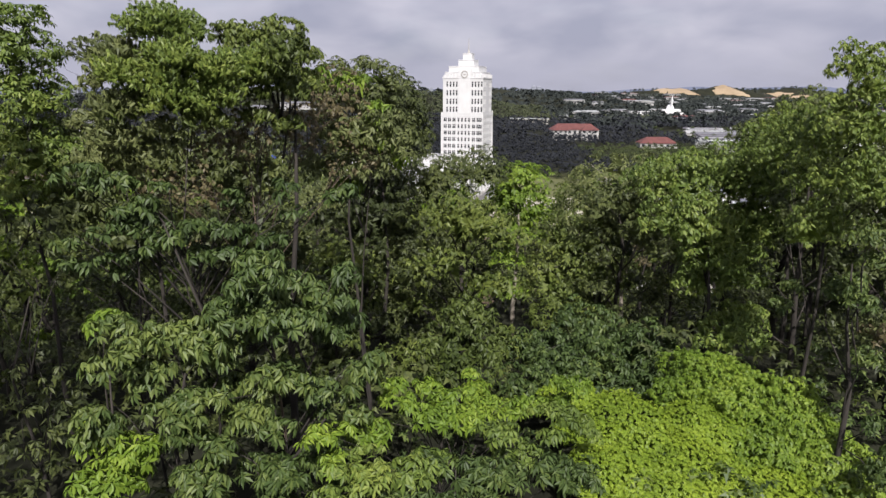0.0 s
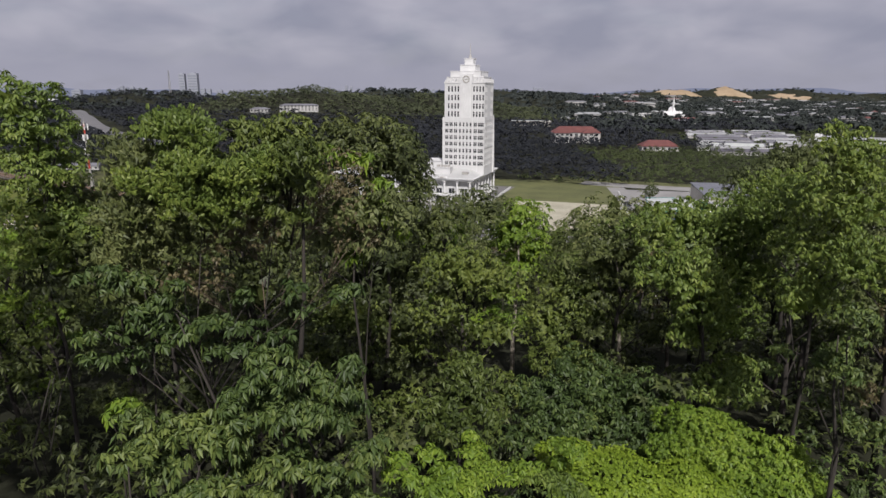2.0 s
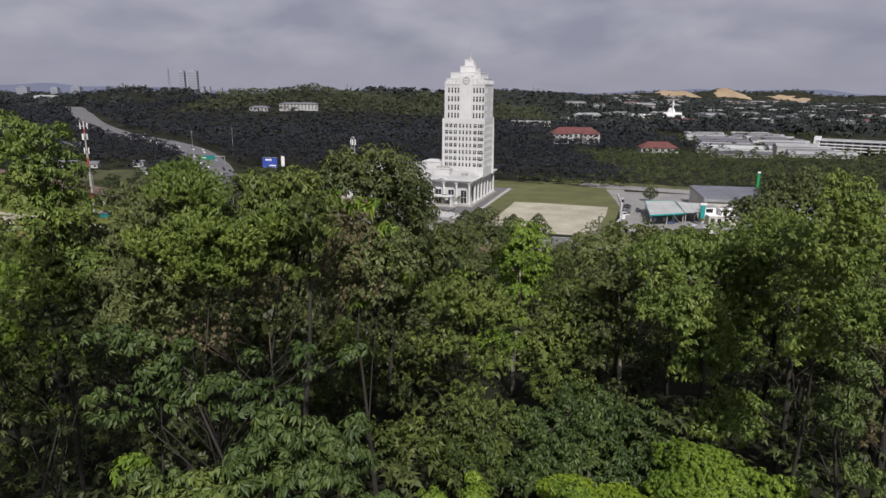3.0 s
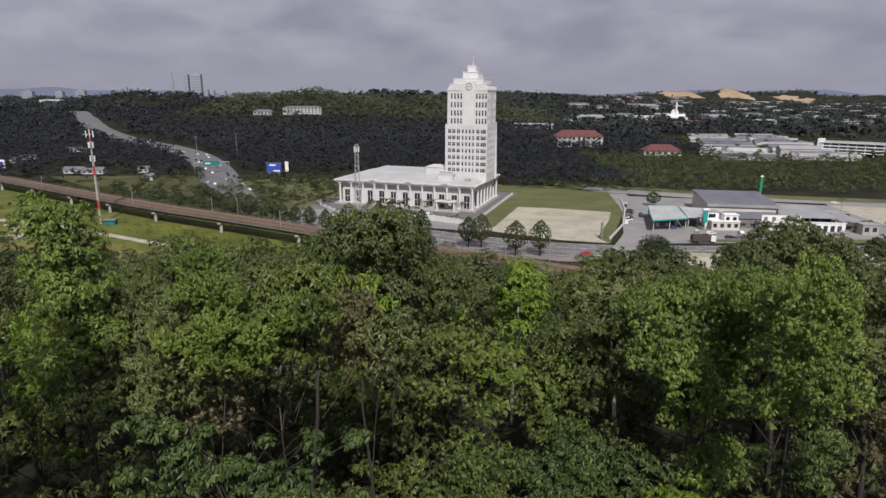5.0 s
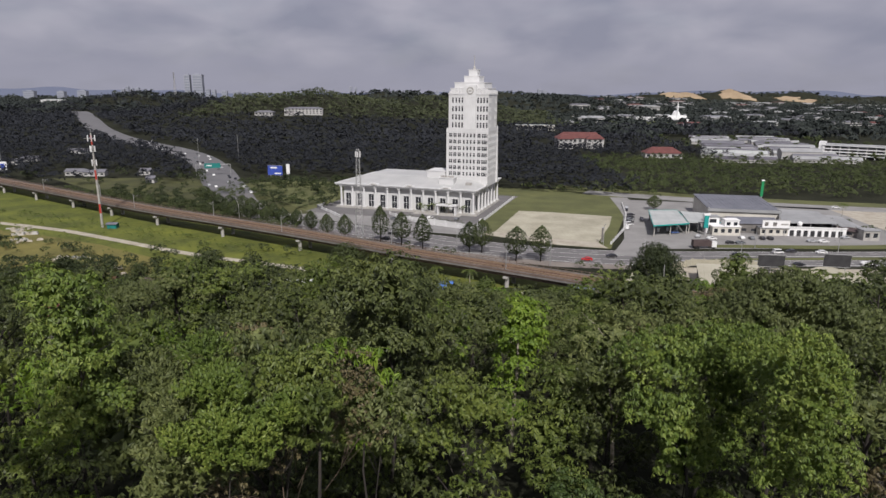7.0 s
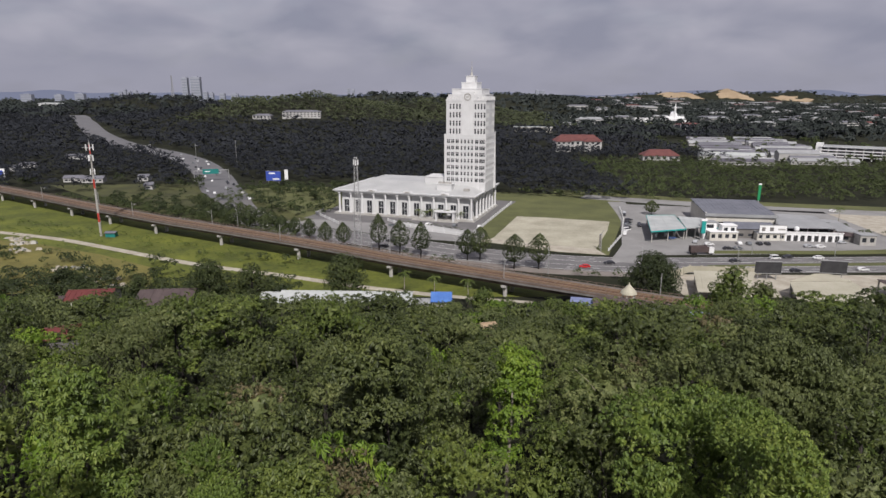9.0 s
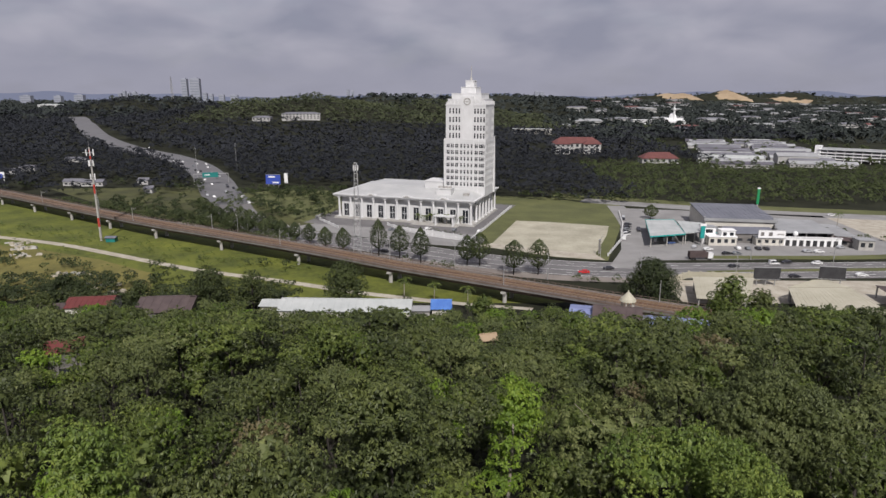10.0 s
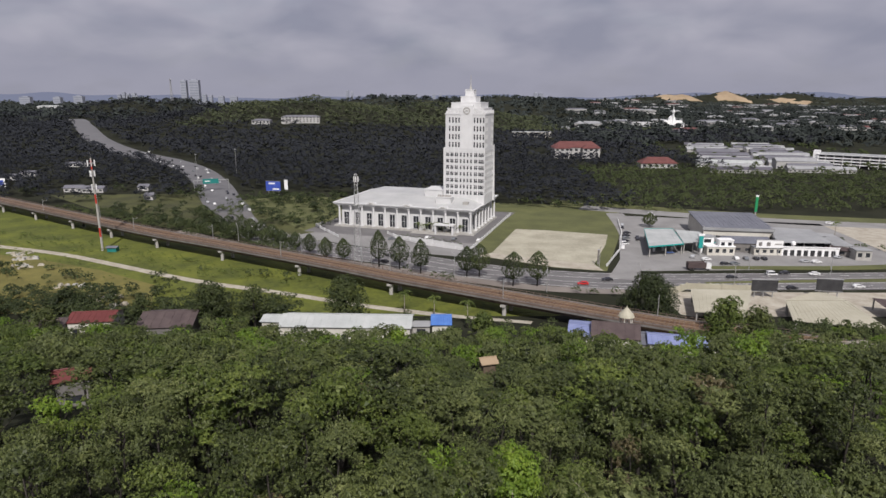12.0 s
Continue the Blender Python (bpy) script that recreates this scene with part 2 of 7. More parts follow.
ASPHALT = material("asphalt", (0.10, 0.095, 0.095), (0.165, 0.16, 0.158), 0.85, 0.08, 3.0, 0.1)
ASPHALT_DARK = material("dark_asphalt", (0.095, 0.094, 0.098), (0.15, 0.148, 0.152), 0.85, 0.05, 1.0, 0.1)
ASPHALT_PALE = material("worn_asphalt", (0.17, 0.165, 0.16), (0.27, 0.265, 0.255), 0.9, 0.08, 2.0, 0.1)
CONCRETE = material("concrete", (0.27, 0.26, 0.24), (0.42, 0.41, 0.38), 0.85, 0.3, 4.0, 0.2)
CONCRETE_DARK = material("stained_concrete", (0.10, 0.095, 0.09), (0.22, 0.205, 0.19), 0.9, 0.2, 2.0, 0.3)
WHITE = material("white_render", (0.49, 0.49, 0.485), (0.60, 0.60, 0.595), 0.7, 0.12, 2.0, 0.05)
WHITE_TRIM = material("white_trim", (0.53, 0.53, 0.525), (0.64, 0.64, 0.635), 0.6, 0.2, 3.0, 0.03)
ROOF_WHITE = material("pale_roof_sheet", (0.34, 0.345, 0.34), (0.46, 0.46, 0.45), 0.55, 0.08, 2.0, 0.05)
GLASS = material("dark_window_glass", (0.016, 0.018, 0.022), (0.045, 0.048, 0.056), 0.12, 0.1, 0.5, 0.0, spec=0.5)
PAINT = material("white_road_paint", (0.5, 0.5, 0.48), (0.75, 0.75, 0.72), 0.8, 0.5, 4.0, 0.0)

# ---- ground ----
HILL_Y = [-400, -60, 12, 22, 37, 44, 55, 65, 86, 100, 118, 135, 160, 185, 205]
HILL_Z = [40, 46, 46, 45, 42, 41, 37.5, 35, 27.5, 23, 16, 11.5, 7, 2, 0]
RISES = [      # far hills: x, y, spread across, spread in depth, height
    (-1010, 2200, 265, 230, 56), (-330, 1420, 290, 240, 57), (-60, 1650, 260, 240, 48), (-1250, 1900, 420, 300, 12),
    (-180, 2500, 500, 300, 62), (330, 2300, 420, 320, 46), (300, 3300, 700, 350, 60), (-2100, 3300, 900, 400, 14),
    (900, 3600, 900, 350, 42), (1450, 4150, 330, 160, 78), (1830, 4200, 330, 170, 92), (2350, 4400, 500, 180, 84),
    (3000, 4500, 700, 200, 60), (-2600, 4400, 1500, 300, 20), (-700, 4400, 1300, 260, 26), (560, 4500, 700, 200, 44)]


def ground_z(x, y):
    """Height of the ground: the hill under the camera, the flat valley, the far hills."""
    x, y = np.asarray(x, dtype=float), np.asarray(y, dtype=float)
    z = np.interp(y, HILL_Y, HILL_Z)
    rough = np.clip((190 - y) / 40, 0, 1)
    z = z + rough * (0.7 * np.sin(x * 0.21 + 1.3) * np.sin(y * 0.17) + 0.9 * np.sin(x * 0.06 + y * 0.045))
    far = np.clip((y - 600) / 500, 0, 1)
    h = np.zeros_like(z)
    for cx, cy, ax, ay, top in RISES:
        h = np.maximum(h, top * np.exp(-((x - cx) / ax) ** 2 - ((y - cy) / ay) ** 2))
    h = h * (1 + 0.07 * np.sin(x * 0.021 + 0.7) + 0.05 * np.sin(x * 0.043 + y * 0.01))
    return z + far * h


def grid_axis(*spans):
    """Values that step evenly inside each (start, end, step)."""
    out = []
    for a, b, s in spans:
        out += list(np.arange(a, b, s))
    return np.array(out + [spans[-1][1]])


gx = grid_axis((-5200, -2000, 160), (-2000, -600, 50), (-600, -160, 20), (-160, 220, 5), (220, 600, 20), (600, 2400, 50), (2400, 5200, 160))
gy = grid_axis((-400, 0, 20), (0, 205, 3), (205, 600, 20), (600, 2600, 40), (2600, 4900, 60))
X, Yg = np.meshgrid(gx, gy)
verts = np.stack([X.ravel(), Yg.ravel(), ground_z(X, Yg).ravel()], 1)
cols = len(gx)
i, j = np.meshgrid(np.arange(len(gy) - 1), np.arange(cols - 1), indexing="ij")
q = (i * cols + j).ravel()
ground = new("ground", fast_mesh("ground", verts, np.stack([q, q + 1, q + cols + 1, q + cols], 1)))
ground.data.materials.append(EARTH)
ground.data.polygons.foreach_set("use_smooth", [True] * len(ground.data.polygons))
tagged(ground, "green hillside falling to a flat valley with far hills", "ground", kind="structure")

# ---- trees ----


def unit(a):
    return a / np.maximum(np.linalg.norm(a, axis=-1, keepdims=True), 1e-6)


def whorls(rng, centres, axes, k, length, width, droop=0.35, curl=0.12, simple=False):
    """Leaves set in a star round each centre: four corners a leaf, folded along the midrib, or three for the small leaves farther off."""
    n = len(centres)
    ref = np.where(np.abs(axes[:, 2:3]) < 0.9, np.array([[0, 0, 1.0]]), np.array([[1.0, 0, 0]]))
    a = unit(np.cross(axes, ref))
    b = np.cross(axes, a)
    ang = 2 * np.pi * (np.arange(k)[None, :] / k + rng.random((n, 1))) + rng.normal(0, 0.25, (n, k))
    d = np.cos(ang)[..., None] * a[:, None] + np.sin(ang)[..., None] * b[:, None]
    dr = rng.normal(droop, 0.28, (n, k))[..., None]
    way = unit(d * np.cos(dr) - axes[:, None] * np.sin(dr) + np.array([0, 0, -curl]))
    size = (length * rng.uniform(0.65, 1.25, (n, k)))[..., None]
    base = centres[:, None] + way * size * 0.15
    side = unit(np.cross(way, axes[:, None] + 1e-3)) * size * (width / length) * 0.5
    if simple:
        v = np.stack([base + side, base + way * size - np.array([0, 0, 1.0]) * size * curl, base - side], 2).reshape(-1, 3)
        return v, np.arange(n * k * 3).reshape(-1, 3)
    up = unit(np.cross(side, way))
    mid = base + way * size * 0.5
    tip = base + way * size - np.array([0, 0, 1.0]) * size * curl
    lift = up * size * 0.05
    v = np.stack([base, mid + side + lift, tip, mid - side + lift], 2).reshape(-1, 3)
    s = np.arange(n * k)[:, None] * 4
    f = np.concatenate([s + np.array([[0, 1, 2]]), s + np.array([[0, 2, 3]])], 0)
    return v, f


def crown_points(rng, lobes, per_lobe, floor=-0.35, shell=0.28, upright=0.75, bumps=0.2):
    """Points on the lobes' outer shells, and the way that the sprays face there."""
    pts, axes = [], []
    for cx, cy, cz, rx, ry, rz in lobes:
        m = max(4, int(per_lobe * (rx * ry + rx * rz + ry * rz) / 3))
        d = unit(rng.normal(0, 1, (m * 2, 3)))
        d = d[d[:, 2] > floor][:m]
        ph = rng.uniform(0, 6.3, 4)
        wave = np.sin(3.1 * d[:, 0] + ph[0]) * np.sin(3.7 * d[:, 1] + ph[1]) + 0.7 * np.sin(6.1 * d[:, 0] + 5.3 * d[:, 2] + ph[2]) * np.sin(5.7 * d[:, 1] + ph[3])
        r = 1 + bumps * wave[:, None] - shell * rng.random((len(d), 1)) ** 1.6 + rng.normal(0, 0.04, (len(d), 1))
        pts.append(np.array([cx, cy, cz]) + d * r * np.array([rx, ry, rz]))
        axes.append(unit(d * 0.7 + np.array([0, 0, upright]) + rng.normal(0, 0.2, d.shape)))
    return np.concatenate(pts), np.concatenate(axes)


def inner_leaves(rng, lobes, per=7.0):
    """Big leaf cards added inside each foliage mass, mostly hidden, to block light."""
    pts, axes, sizes = [], [], []
    for cx, cy, cz, rx, ry, rz in lobes:
        m = max(4, int(per * rx * 1.4))
        d = unit(rng.normal(0, 1, (m, 3)))
        pts.append(np.array([cx, cy, cz]) + d * rng.uniform(0.1, 0.5, (m, 1)) * np.array([rx, ry, rz]))
        axes.append(unit(d + rng.normal(0, 0.4, d.shape)))
        sizes.append(np.full(m, min(rx, rz, 1.6) * 0.5))
    pts, axes, sizes = np.concatenate(pts), np.concatenate(axes), np.concatenate(sizes)
    v, f = whorls(rng, pts, axes, 4, 1.0, 0.75, 0.2, simple=True)
    middle = np.repeat(pts, 12, axis=0)
    return middle + (v - middle) * np.repeat(sizes, 12)[:, None], f


def with_inner(v, f, inner):
    """The outer leaves and the inner cards as one set of corners and triangles."""
    return np.concatenate([v, inner[0]]), np.concatenate([f, inner[1] + len(v)])


def lobes_for(rng, height, spread, low, count):
    """Foliage masses of a forest tree: a full dome on top, the rest round the upper stem."""
    out = [(0, 0, height - spread * 0.42, spread * 0.6, spread * 0.6, spread * 0.46)]
    for i in range(count):
        a = 2.4 * i + rng.uniform(-0.5, 0.5)
        u = (i + 0.5) / count
        z = low + (height - low) * (0.05 + 0.85 * u ** 0.7) * rng.uniform(0.92, 1.04)
        reach = spread * (0.82 - 0.34 * u) * rng.uniform(0.75, 1.15)
        r = spread * rng.uniform(0.3, 0.46)
        out.append((math.cos(a) * reach, math.sin(a) * reach, min(z, height - r * 0.6), r, r, r * rng.uniform(0.55, 0.8)))
    return out


def stem(rng, height, radius, lobes, lean=0.4, twigs=1):
    """A tapered trunk, and the limbs from it to the foliage masses."""
    bend = rng.normal(0, lean, (4, 2))
    pts = [(0, 0, -0.6)] + [(bend[i][0] * 0.9 * (i + 1) / 4, bend[i][1] * 0.9 * (i + 1) / 4, height * (i + 1) / 4.4) for i in range(4)]
    trunk = Geo().tube(pts, [radius * 1.25, radius, radius * 0.75, radius * 0.5, radius * 0.22], 7)
    limbs = Geo()
    for cx, cy, cz, rx, ry, rz in lobes:
        z0 = max(height * 0.25, cz - max(1.0, math.hypot(cx, cy) * 0.9) - rng.uniform(0, 0.8))
        z0 = min(z0, height * 0.85)
        p0 = (0, 0, z0)
        p1 = (cx * 0.5 + rng.normal(0, 0.12), cy * 0.5 + rng.normal(0, 0.12), z0 + (cz - z0) * 0.6)
        limbs.tube([p0, p1, (cx, cy, cz)], [radius * 0.34, radius * 0.2, radius * 0.07], 5)
        for _ in range(twigs):
            e = (cx + rng.normal(0, rx * 0.5), cy + rng.normal(0, ry * 0.5), cz + rng.uniform(-0.1, 0.7) * rz)
            limbs.tube([p1, ((p1[0] + e[0]) / 2, (p1[1] + e[1]) / 2, (p1[2] + e[2]) / 2 + 0.15), e], [radius * 0.2, radius * 0.14, radius * 0.05], 4)
    return trunk, limbs


def tree(name, seed, height, spread, low, leaf, label, m, per_lobe=60, k=9, length=0.27, width=0.09, radius=0.14, count=7,
         lobes=None, bark=None, droop=0.35, group="", category="tree", floor=-0.35, shell=0.28, upright=0.75, twigs=1, bumps=0.2, simple=False, domes=0, core=5.0):
    """A tree of trunk, limbs and a crown of separate leaves."""
    rng = np.random.default_rng(seed)
    lobes = lobes or lobes_for(rng, height, spread, low, count)
    masses = lobes
    if domes:
        lobes = [(cx + rx * a, cy + ry * b, cz + rz * c, rx * s, ry * s, rz * s * 0.9) for cx, cy, cz, rx, ry, rz in lobes
                 for a, b, c, s in zip(rng.uniform(-0.75, 0.75, domes), rng.uniform(-0.75, 0.5, domes), rng.uniform(-0.8, 0.8, domes), rng.uniform(0.36, 0.6, domes))]
    t = thing(name, label, category, m, group)
    trunk, limbs = stem(rng, height, radius, masses, 0.4, twigs)
    trunk.add(limbs.v, limbs.f)
    part("trunk", trunk, bark or BARK, t, smooth=True)
    p, ax = crown_points(rng, lobes, per_lobe, floor, shell, upright, bumps)
    v, f = whorls(rng, p, ax, k, length, width, droop, simple=simple)
    if core:
        v, f = with_inner(v, f, inner_leaves(rng, lobes, core))
    part("crown", fast_mesh("crown", v, f), leaf, t)
    return t


FOREST = "trees of the hillside forest"
KINDS = [      # label, leaf material, height, spread, low, lobes
    ("tall forest tree with deep green drooping leaf sprays", LEAF_DEEP, 11.5, 3.0, 1.8, 12),
    ("broad forest tree with mid green leaf sprays", LEAF_MID, 10.5, 3.2, 1.8, 12),
    ("slender forest tree with dark green leaf clusters", LEAF_DEEP, 12.0, 2.5, 2.4, 11),
    ("forest tree with dull olive leaves and bare twigs", LEAF_OLIVE, 11.0, 2.7, 2.5, 10),
    ("rounded forest tree with dense dark foliage", LEAF_DEEP, 9.5, 3.2, 1.2, 12),
    ("young forest tree with lighter green foliage", LEAF_MID, 9.0, 2.4, 1.4, 10),
    ("forest tree with fresh yellow-green leaves", LEAF_BRIGHT, 9.5, 2.2, 2.0, 9),
    ("half-dry forest tree with thin brownish foliage", LEAF_BROWN, 10.0, 2.2, 3.0, 7)]
WEIGHT = [0.17, 0.19, 0.12, 0.22, 0.10, 0.10, 0.06, 0.04]

# things that keep trees away: x, y, radius
CLEAR = [(3.4, 27, 2.6), (4.2, 31, 2.8), (4.7, 35.5, 3.6), (1.5, 31, 2.2), (12.3, 25.5, 2.4), (9.5, 29.4, 2.6)]
CLEAR += [(47, 156, 14), (63, 150, 12), (38, 158, 10), (48, 144, 9), (60, 140, 8), (55, 136, 10), (66, 137, 10), (45, 141, 8), (72, 160, 9), (84, 157, 9), (96, 156, 8), (108, 152, 8)]
CLEAR += [(-112, 174, 13), (-86, 170, 13), (-102, 164, 13), (-92, 151, 9), (-76, 163, 13), (-68, 150, 9), (-108, 170, 10), (-28, 172, 22), (-9, 172, 12), (-48, 174, 10), (0, 173, 8),
         (-108, 176, 11), (-85, 181, 12), (-57.5, 89, 4.0), (-56, 84, 4.5), (8.6, 108, 3.5), (8.2, 103, 4.5), (7.8, 97, 5.0), (-54.5, 79, 5.0), (-51.5, 73.5, 4.5), (-40, 61.5, 4.0), (-45.5, 67.5, 4.5), (96, 215, 25), (130, 205, 30)]


def spots(rng, y0, y1, step, half, margin=14):
    """Jittered places of a wood, wide enough for the view."""
    out = []
    y = y0
    while y < y1:
        w = half * y + margin
        x = -w + rng.uniform(0, step)
        while x < w:
            px, py = x + rng.uniform(-0.35, 0.35) * step, y + rng.uniform(-0.35, 0.35) * step
            if all((px - a) ** 2 + (py - b) ** 2 > r * r for a, b, r in CLEAR):
                out.append((px, py))
            x += step
        y += step * 0.9
    return out


def forest_pose(rng, x, y, height, wide=1.0, lo=0.75, hi=1.2):
    """A forest tree's pose and size; the ridge wood stays lower in the middle, where the wind keeps it down."""
    s = rng.uniform(lo, hi)
    side = min(1, max(0, (-3 - x) / 4, (x - 10) / 5))
    top = float(np.interp(y, [20, 28, 36, 52], [54.6, 54.0, 52.6, 50.4])) + side * float(np.interp(y, [28, 36, 48], [2.8, 1.3, 0.4])) - float(ground_z(x, y)) - rng.uniform(-0.4, 1.4)
    if y >= 52:
        top = 74.6 - 0.412 * y - float(ground_z(x, y)) - rng.uniform(-1.0, 4.0)
    s = min(s, top / height)
    return pose(x, y, float(ground_z(x, y)), 0, 0, rng.uniform(0, 360)) @ Matrix.Diagonal((s * wide, s * wide, s * rng.uniform(0.92, 1.05), 1))


rng = np.random.default_rng(11)
near_spots = spots(rng, 25, 52, 4.9, 0.72, 10) + [(-6, 20.5), (-10.5, 21), (-3.6, 22.5), (-16, 22), (12.8, 21), (15.5, 19.5), (17.5, 22.5), (14.5, 17), (19, 18)]
mid_spots = spots(rng, 52, 88, 5.6, 0.72, 6)
for zone, places, args in (("near", near_spots, dict(per_lobe=50, k=8, length=0.2, width=0.095, droop=0.65, floor=-0.2, shell=0.22, upright=0.45, simple=True)),
                           ("mid", mid_spots, dict(per_lobe=41, k=7, length=0.26, width=0.115, droop=0.6, floor=-0.15, shell=0.18, upright=0.45, twigs=0, simple=True))):
    proto = {}
    for x, y in places:
        kind = int(rng.choice(len(KINDS), p=WEIGHT))
        label, leaf, height, spread, low, count = KINDS[kind]
        v = int(rng.integers(0, 3))
        m = forest_pose(rng, x, y, height * 1.02, 1.0 if zone == "near" else 1.22)
        if (kind, v) in proto:
            copy_thing(proto[kind, v], m)
        else:
            t = tree("forest_tree", 100 + kind * 7 + v, height, spread, low if zone == "near" else height * 0.4, leaf, label, pose(0, 0, 0), count=count if zone == "near" else 8, group=FOREST, **args)
            t.matrix_basis = m
            t.scale = (1, 1, 1)
            t.matrix_basis = m
            proto[kind, v] = t

# unseen tall trees added by the starting place to shade the slope's foot
for i, (x, y) in enumerate([(-10.0, 1.0), (-14.5, 4), (-19, 0), (-13, -5), (-23, 3.5), (-8.5, -8)]):
    base = float(ground_z(x, y))
    tree("forest_tree", 180 + i, 73.0 - base - 0.8 * i, 4.3, (73.0 - base) * 0.35, LEAF_DEEP, "unseen tall tree added to shade the slope", pose(x, y, base), per_lobe=16, k=6, length=0.4, width=0.2, radius=0.3, count=12, group=FOREST, simple=True)


def wood(name, label, places, leaf, seed, per_lobe, k, length, width, sizes, low=0.3, lobes=5, floor=-0.2, shell=0.2, under=None, core=0.0, droop=0.35, upright=0.75):
    """Many far trees whose crowns run together, as one mesh of leaf sprays."""
    rng = np.random.default_rng(seed)
    pts, axes, masses = [], [], []
    for x, y in places:
        h, sp = rng.uniform(*sizes[0]), rng.uniform(*sizes[1])
        if under:
            h = min(h, under(x, y) - float(ground_z(x, y)) - rng.uniform(-1.2, 3.2))
            sp = min(sp, h * 0.45)
            if h < 1.5:
                continue
        lb = lobes_for(rng, h, sp, h * low, lobes)
        z = float(ground_z(x, y))
        lb = [(cx + x, cy + y, cz + z, rx, ry, rz) for cx, cy, cz, rx, ry, rz in lb]
        p, a = crown_points(rng, lb, per_lobe, floor, shell, upright)
        pts.append(p)
        axes.append(a)
        masses += lb
    v, f = whorls(rng, np.concatenate(pts), np.concatenate(axes), k, length, width, droop, simple=True)
    if core:
        v, f = with_inner(v, f, inner_leaves(rng, masses, core))
    ob = new(name, fast_mesh(name, v, f))
    ob.data.materials.append(leaf)
    return tagged(ob, label, "forest", kind="stuff")


rng = np.random.default_rng(12)
low_spots = spots(rng, 88, 178, 6.0, 0.72)
kinds = rng.random(len(low_spots))
for tint, (a, b, leaf, label) in enumerate(((0, 0.34, LEAF_DEEP, "dense dark green trees on the lower hillside"), (0.34, 0.62, LEAF_MID, "lighter green trees on the lower hillside"),
                                            (0.62, 0.86, LEAF_OLIVE, "dull olive trees on the lower hillside"), (0.86, 1.01, LEAF_BRIGHT, "fresh yellow-green trees on the lower hillside"))):
    wood("lower_hillside_wood", label, [p for p, k in zip(low_spots, kinds) if a <= k < b], leaf, 21 + tint, 17.0, 6, 0.43, 0.22, ((6.5, 11.5), (2.9, 4.6)), low=0.35, core=2.5, droop=0.55, under=lambda x, y: 76.2 - 0.397 * y + 2.6 * min(1, max(0, (-45 - x) / 15)))

# ---- roads, fields ----


def smooth_line(pts, step=8.0):
    """A smooth line through plan points, cut into even steps."""
    p = [Vector((x, y, 0)) for x, y in pts]
    out = []
    for i in range(len(p) - 1):
        a, b, c, d = p[max(i - 1, 0)], p[i], p[i + 1], p[min(i + 2, len(p) - 1)]
        n = max(2, int((c - b).length / step))
        for k in range(n):
            t = k / n
            out.append(0.5 * ((2 * b) + (c - a) * t + (2 * a - 5 * b + 4 * c - d) * t * t + (3 * b - a - 3 * c + d) * t ** 3))
    return out + [p[-1]]


def offset(line, i, d):
    a, b = line[max(i - 1, 0)], line[min(i + 1, len(line) - 1)]
    t = (b - a).normalized()
    return Vector((line[i].x - t.y * d, line[i].y + t.x * d, 0))


def ribbon(pts, width, lift, thick=0.3, step=8.0):
    """A strip along a line, over the ground. width: metres, or (start, end)."""
    line = smooth_line(pts, step)
    w0, w1 = width if isinstance(width, tuple) else (width, width)
    v, f = [], []
    for i in range(len(line)):
        w = (w0 + (w1 - w0) * i / (len(line) - 1)) / 2
        for d, dz in ((w, 0), (-w, 0), (-w - 0.1, -thick), (w + 0.1, -thick)):
            q = offset(line, i, d)
            bank = 1.6 * min(1.0, max(0.0, (q.y - 560) / 300))      # the far road runs on a low bank
            v.append((q.x, q.y, float(ground_z(q.x, q.y)) + lift + bank + dz * (1 + 3 * bank)))
    for i in range(len(line) - 1):
        a, b = i * 4, i * 4 + 4
        f += [(a + 1, b + 1, b, a), (a + 2, b + 2, b + 1, a + 1), (a, b, b + 3, a + 3)]
    return Geo().add(v, f)


def patch(outline, lift, thick=0.3):
    """A flat piece of ground over an outline, either way round."""
    area = sum(a[0] * b[1] - b[0] * a[1] for a, b in zip(outline, outline[1:] + outline[:1]))
    pts = outline if area > 0 else outline[::-1]
    return Geo().prism(pts, lift - thick, lift)


PAVING = material("worn_brown_paving", (0.14, 0.12, 0.105), (0.24, 0.215, 0.19), 0.9, 0.1, 2.0, 0.1)


def setting(name, geo, mat, label, category):
    return tagged(part(name, geo, mat), label, category, kind="structure")


setting("pavement", patch([(-84, 330), (-20, 296), (18, 284), (22, 300), (14, 326), (-60, 352)], 0.035), ASPHALT_PALE, "grey asphalt apron between road and court", "pavement")
setting("verge", patch([(-150, 350), (-84, 330), (-20, 296), (20, 284), (120, 380), (110, 425), (40, 440), (-120, 470), (-170, 430)], 0.015), GRASS, "rough grass round the court and parcel", "verge")
setting("yard", patch([(84, 207), (100, 194), (170, 186), (178, 232), (84, 233)], 0.03), TRACK_DIRT, "bare pale earth round the sheds", "yard")
setting("yard", patch([(226, 370), (340, 342), (335, 280), (216, 270)], 0.03), TRACK_DIRT, "bare pale earth beside the workshops", "yard")
ROAD = [(270, 258), (190, 249), (120, 247), (75, 247), (45, 252), (12, 264), (-22, 283), (-80, 315), (-116, 356), (-138, 402), (-163, 452), (-198, 531), (-251, 630), (-313, 714), (-361, 765), (-428, 841), (-517, 961), (-609, 1095), (-736, 1301), (-940, 1644), (-1021, 1761)]
setting("road", ribbon(ROAD[:10], (24, 22), 0.06), ASPHALT, "grey asphalt main road with lane lines", "road")
setting("road", ribbon(ROAD[9:], (28, 40), 0.06), ASPHALT_DARK, "wide grey asphalt highway running to the hills", "road")
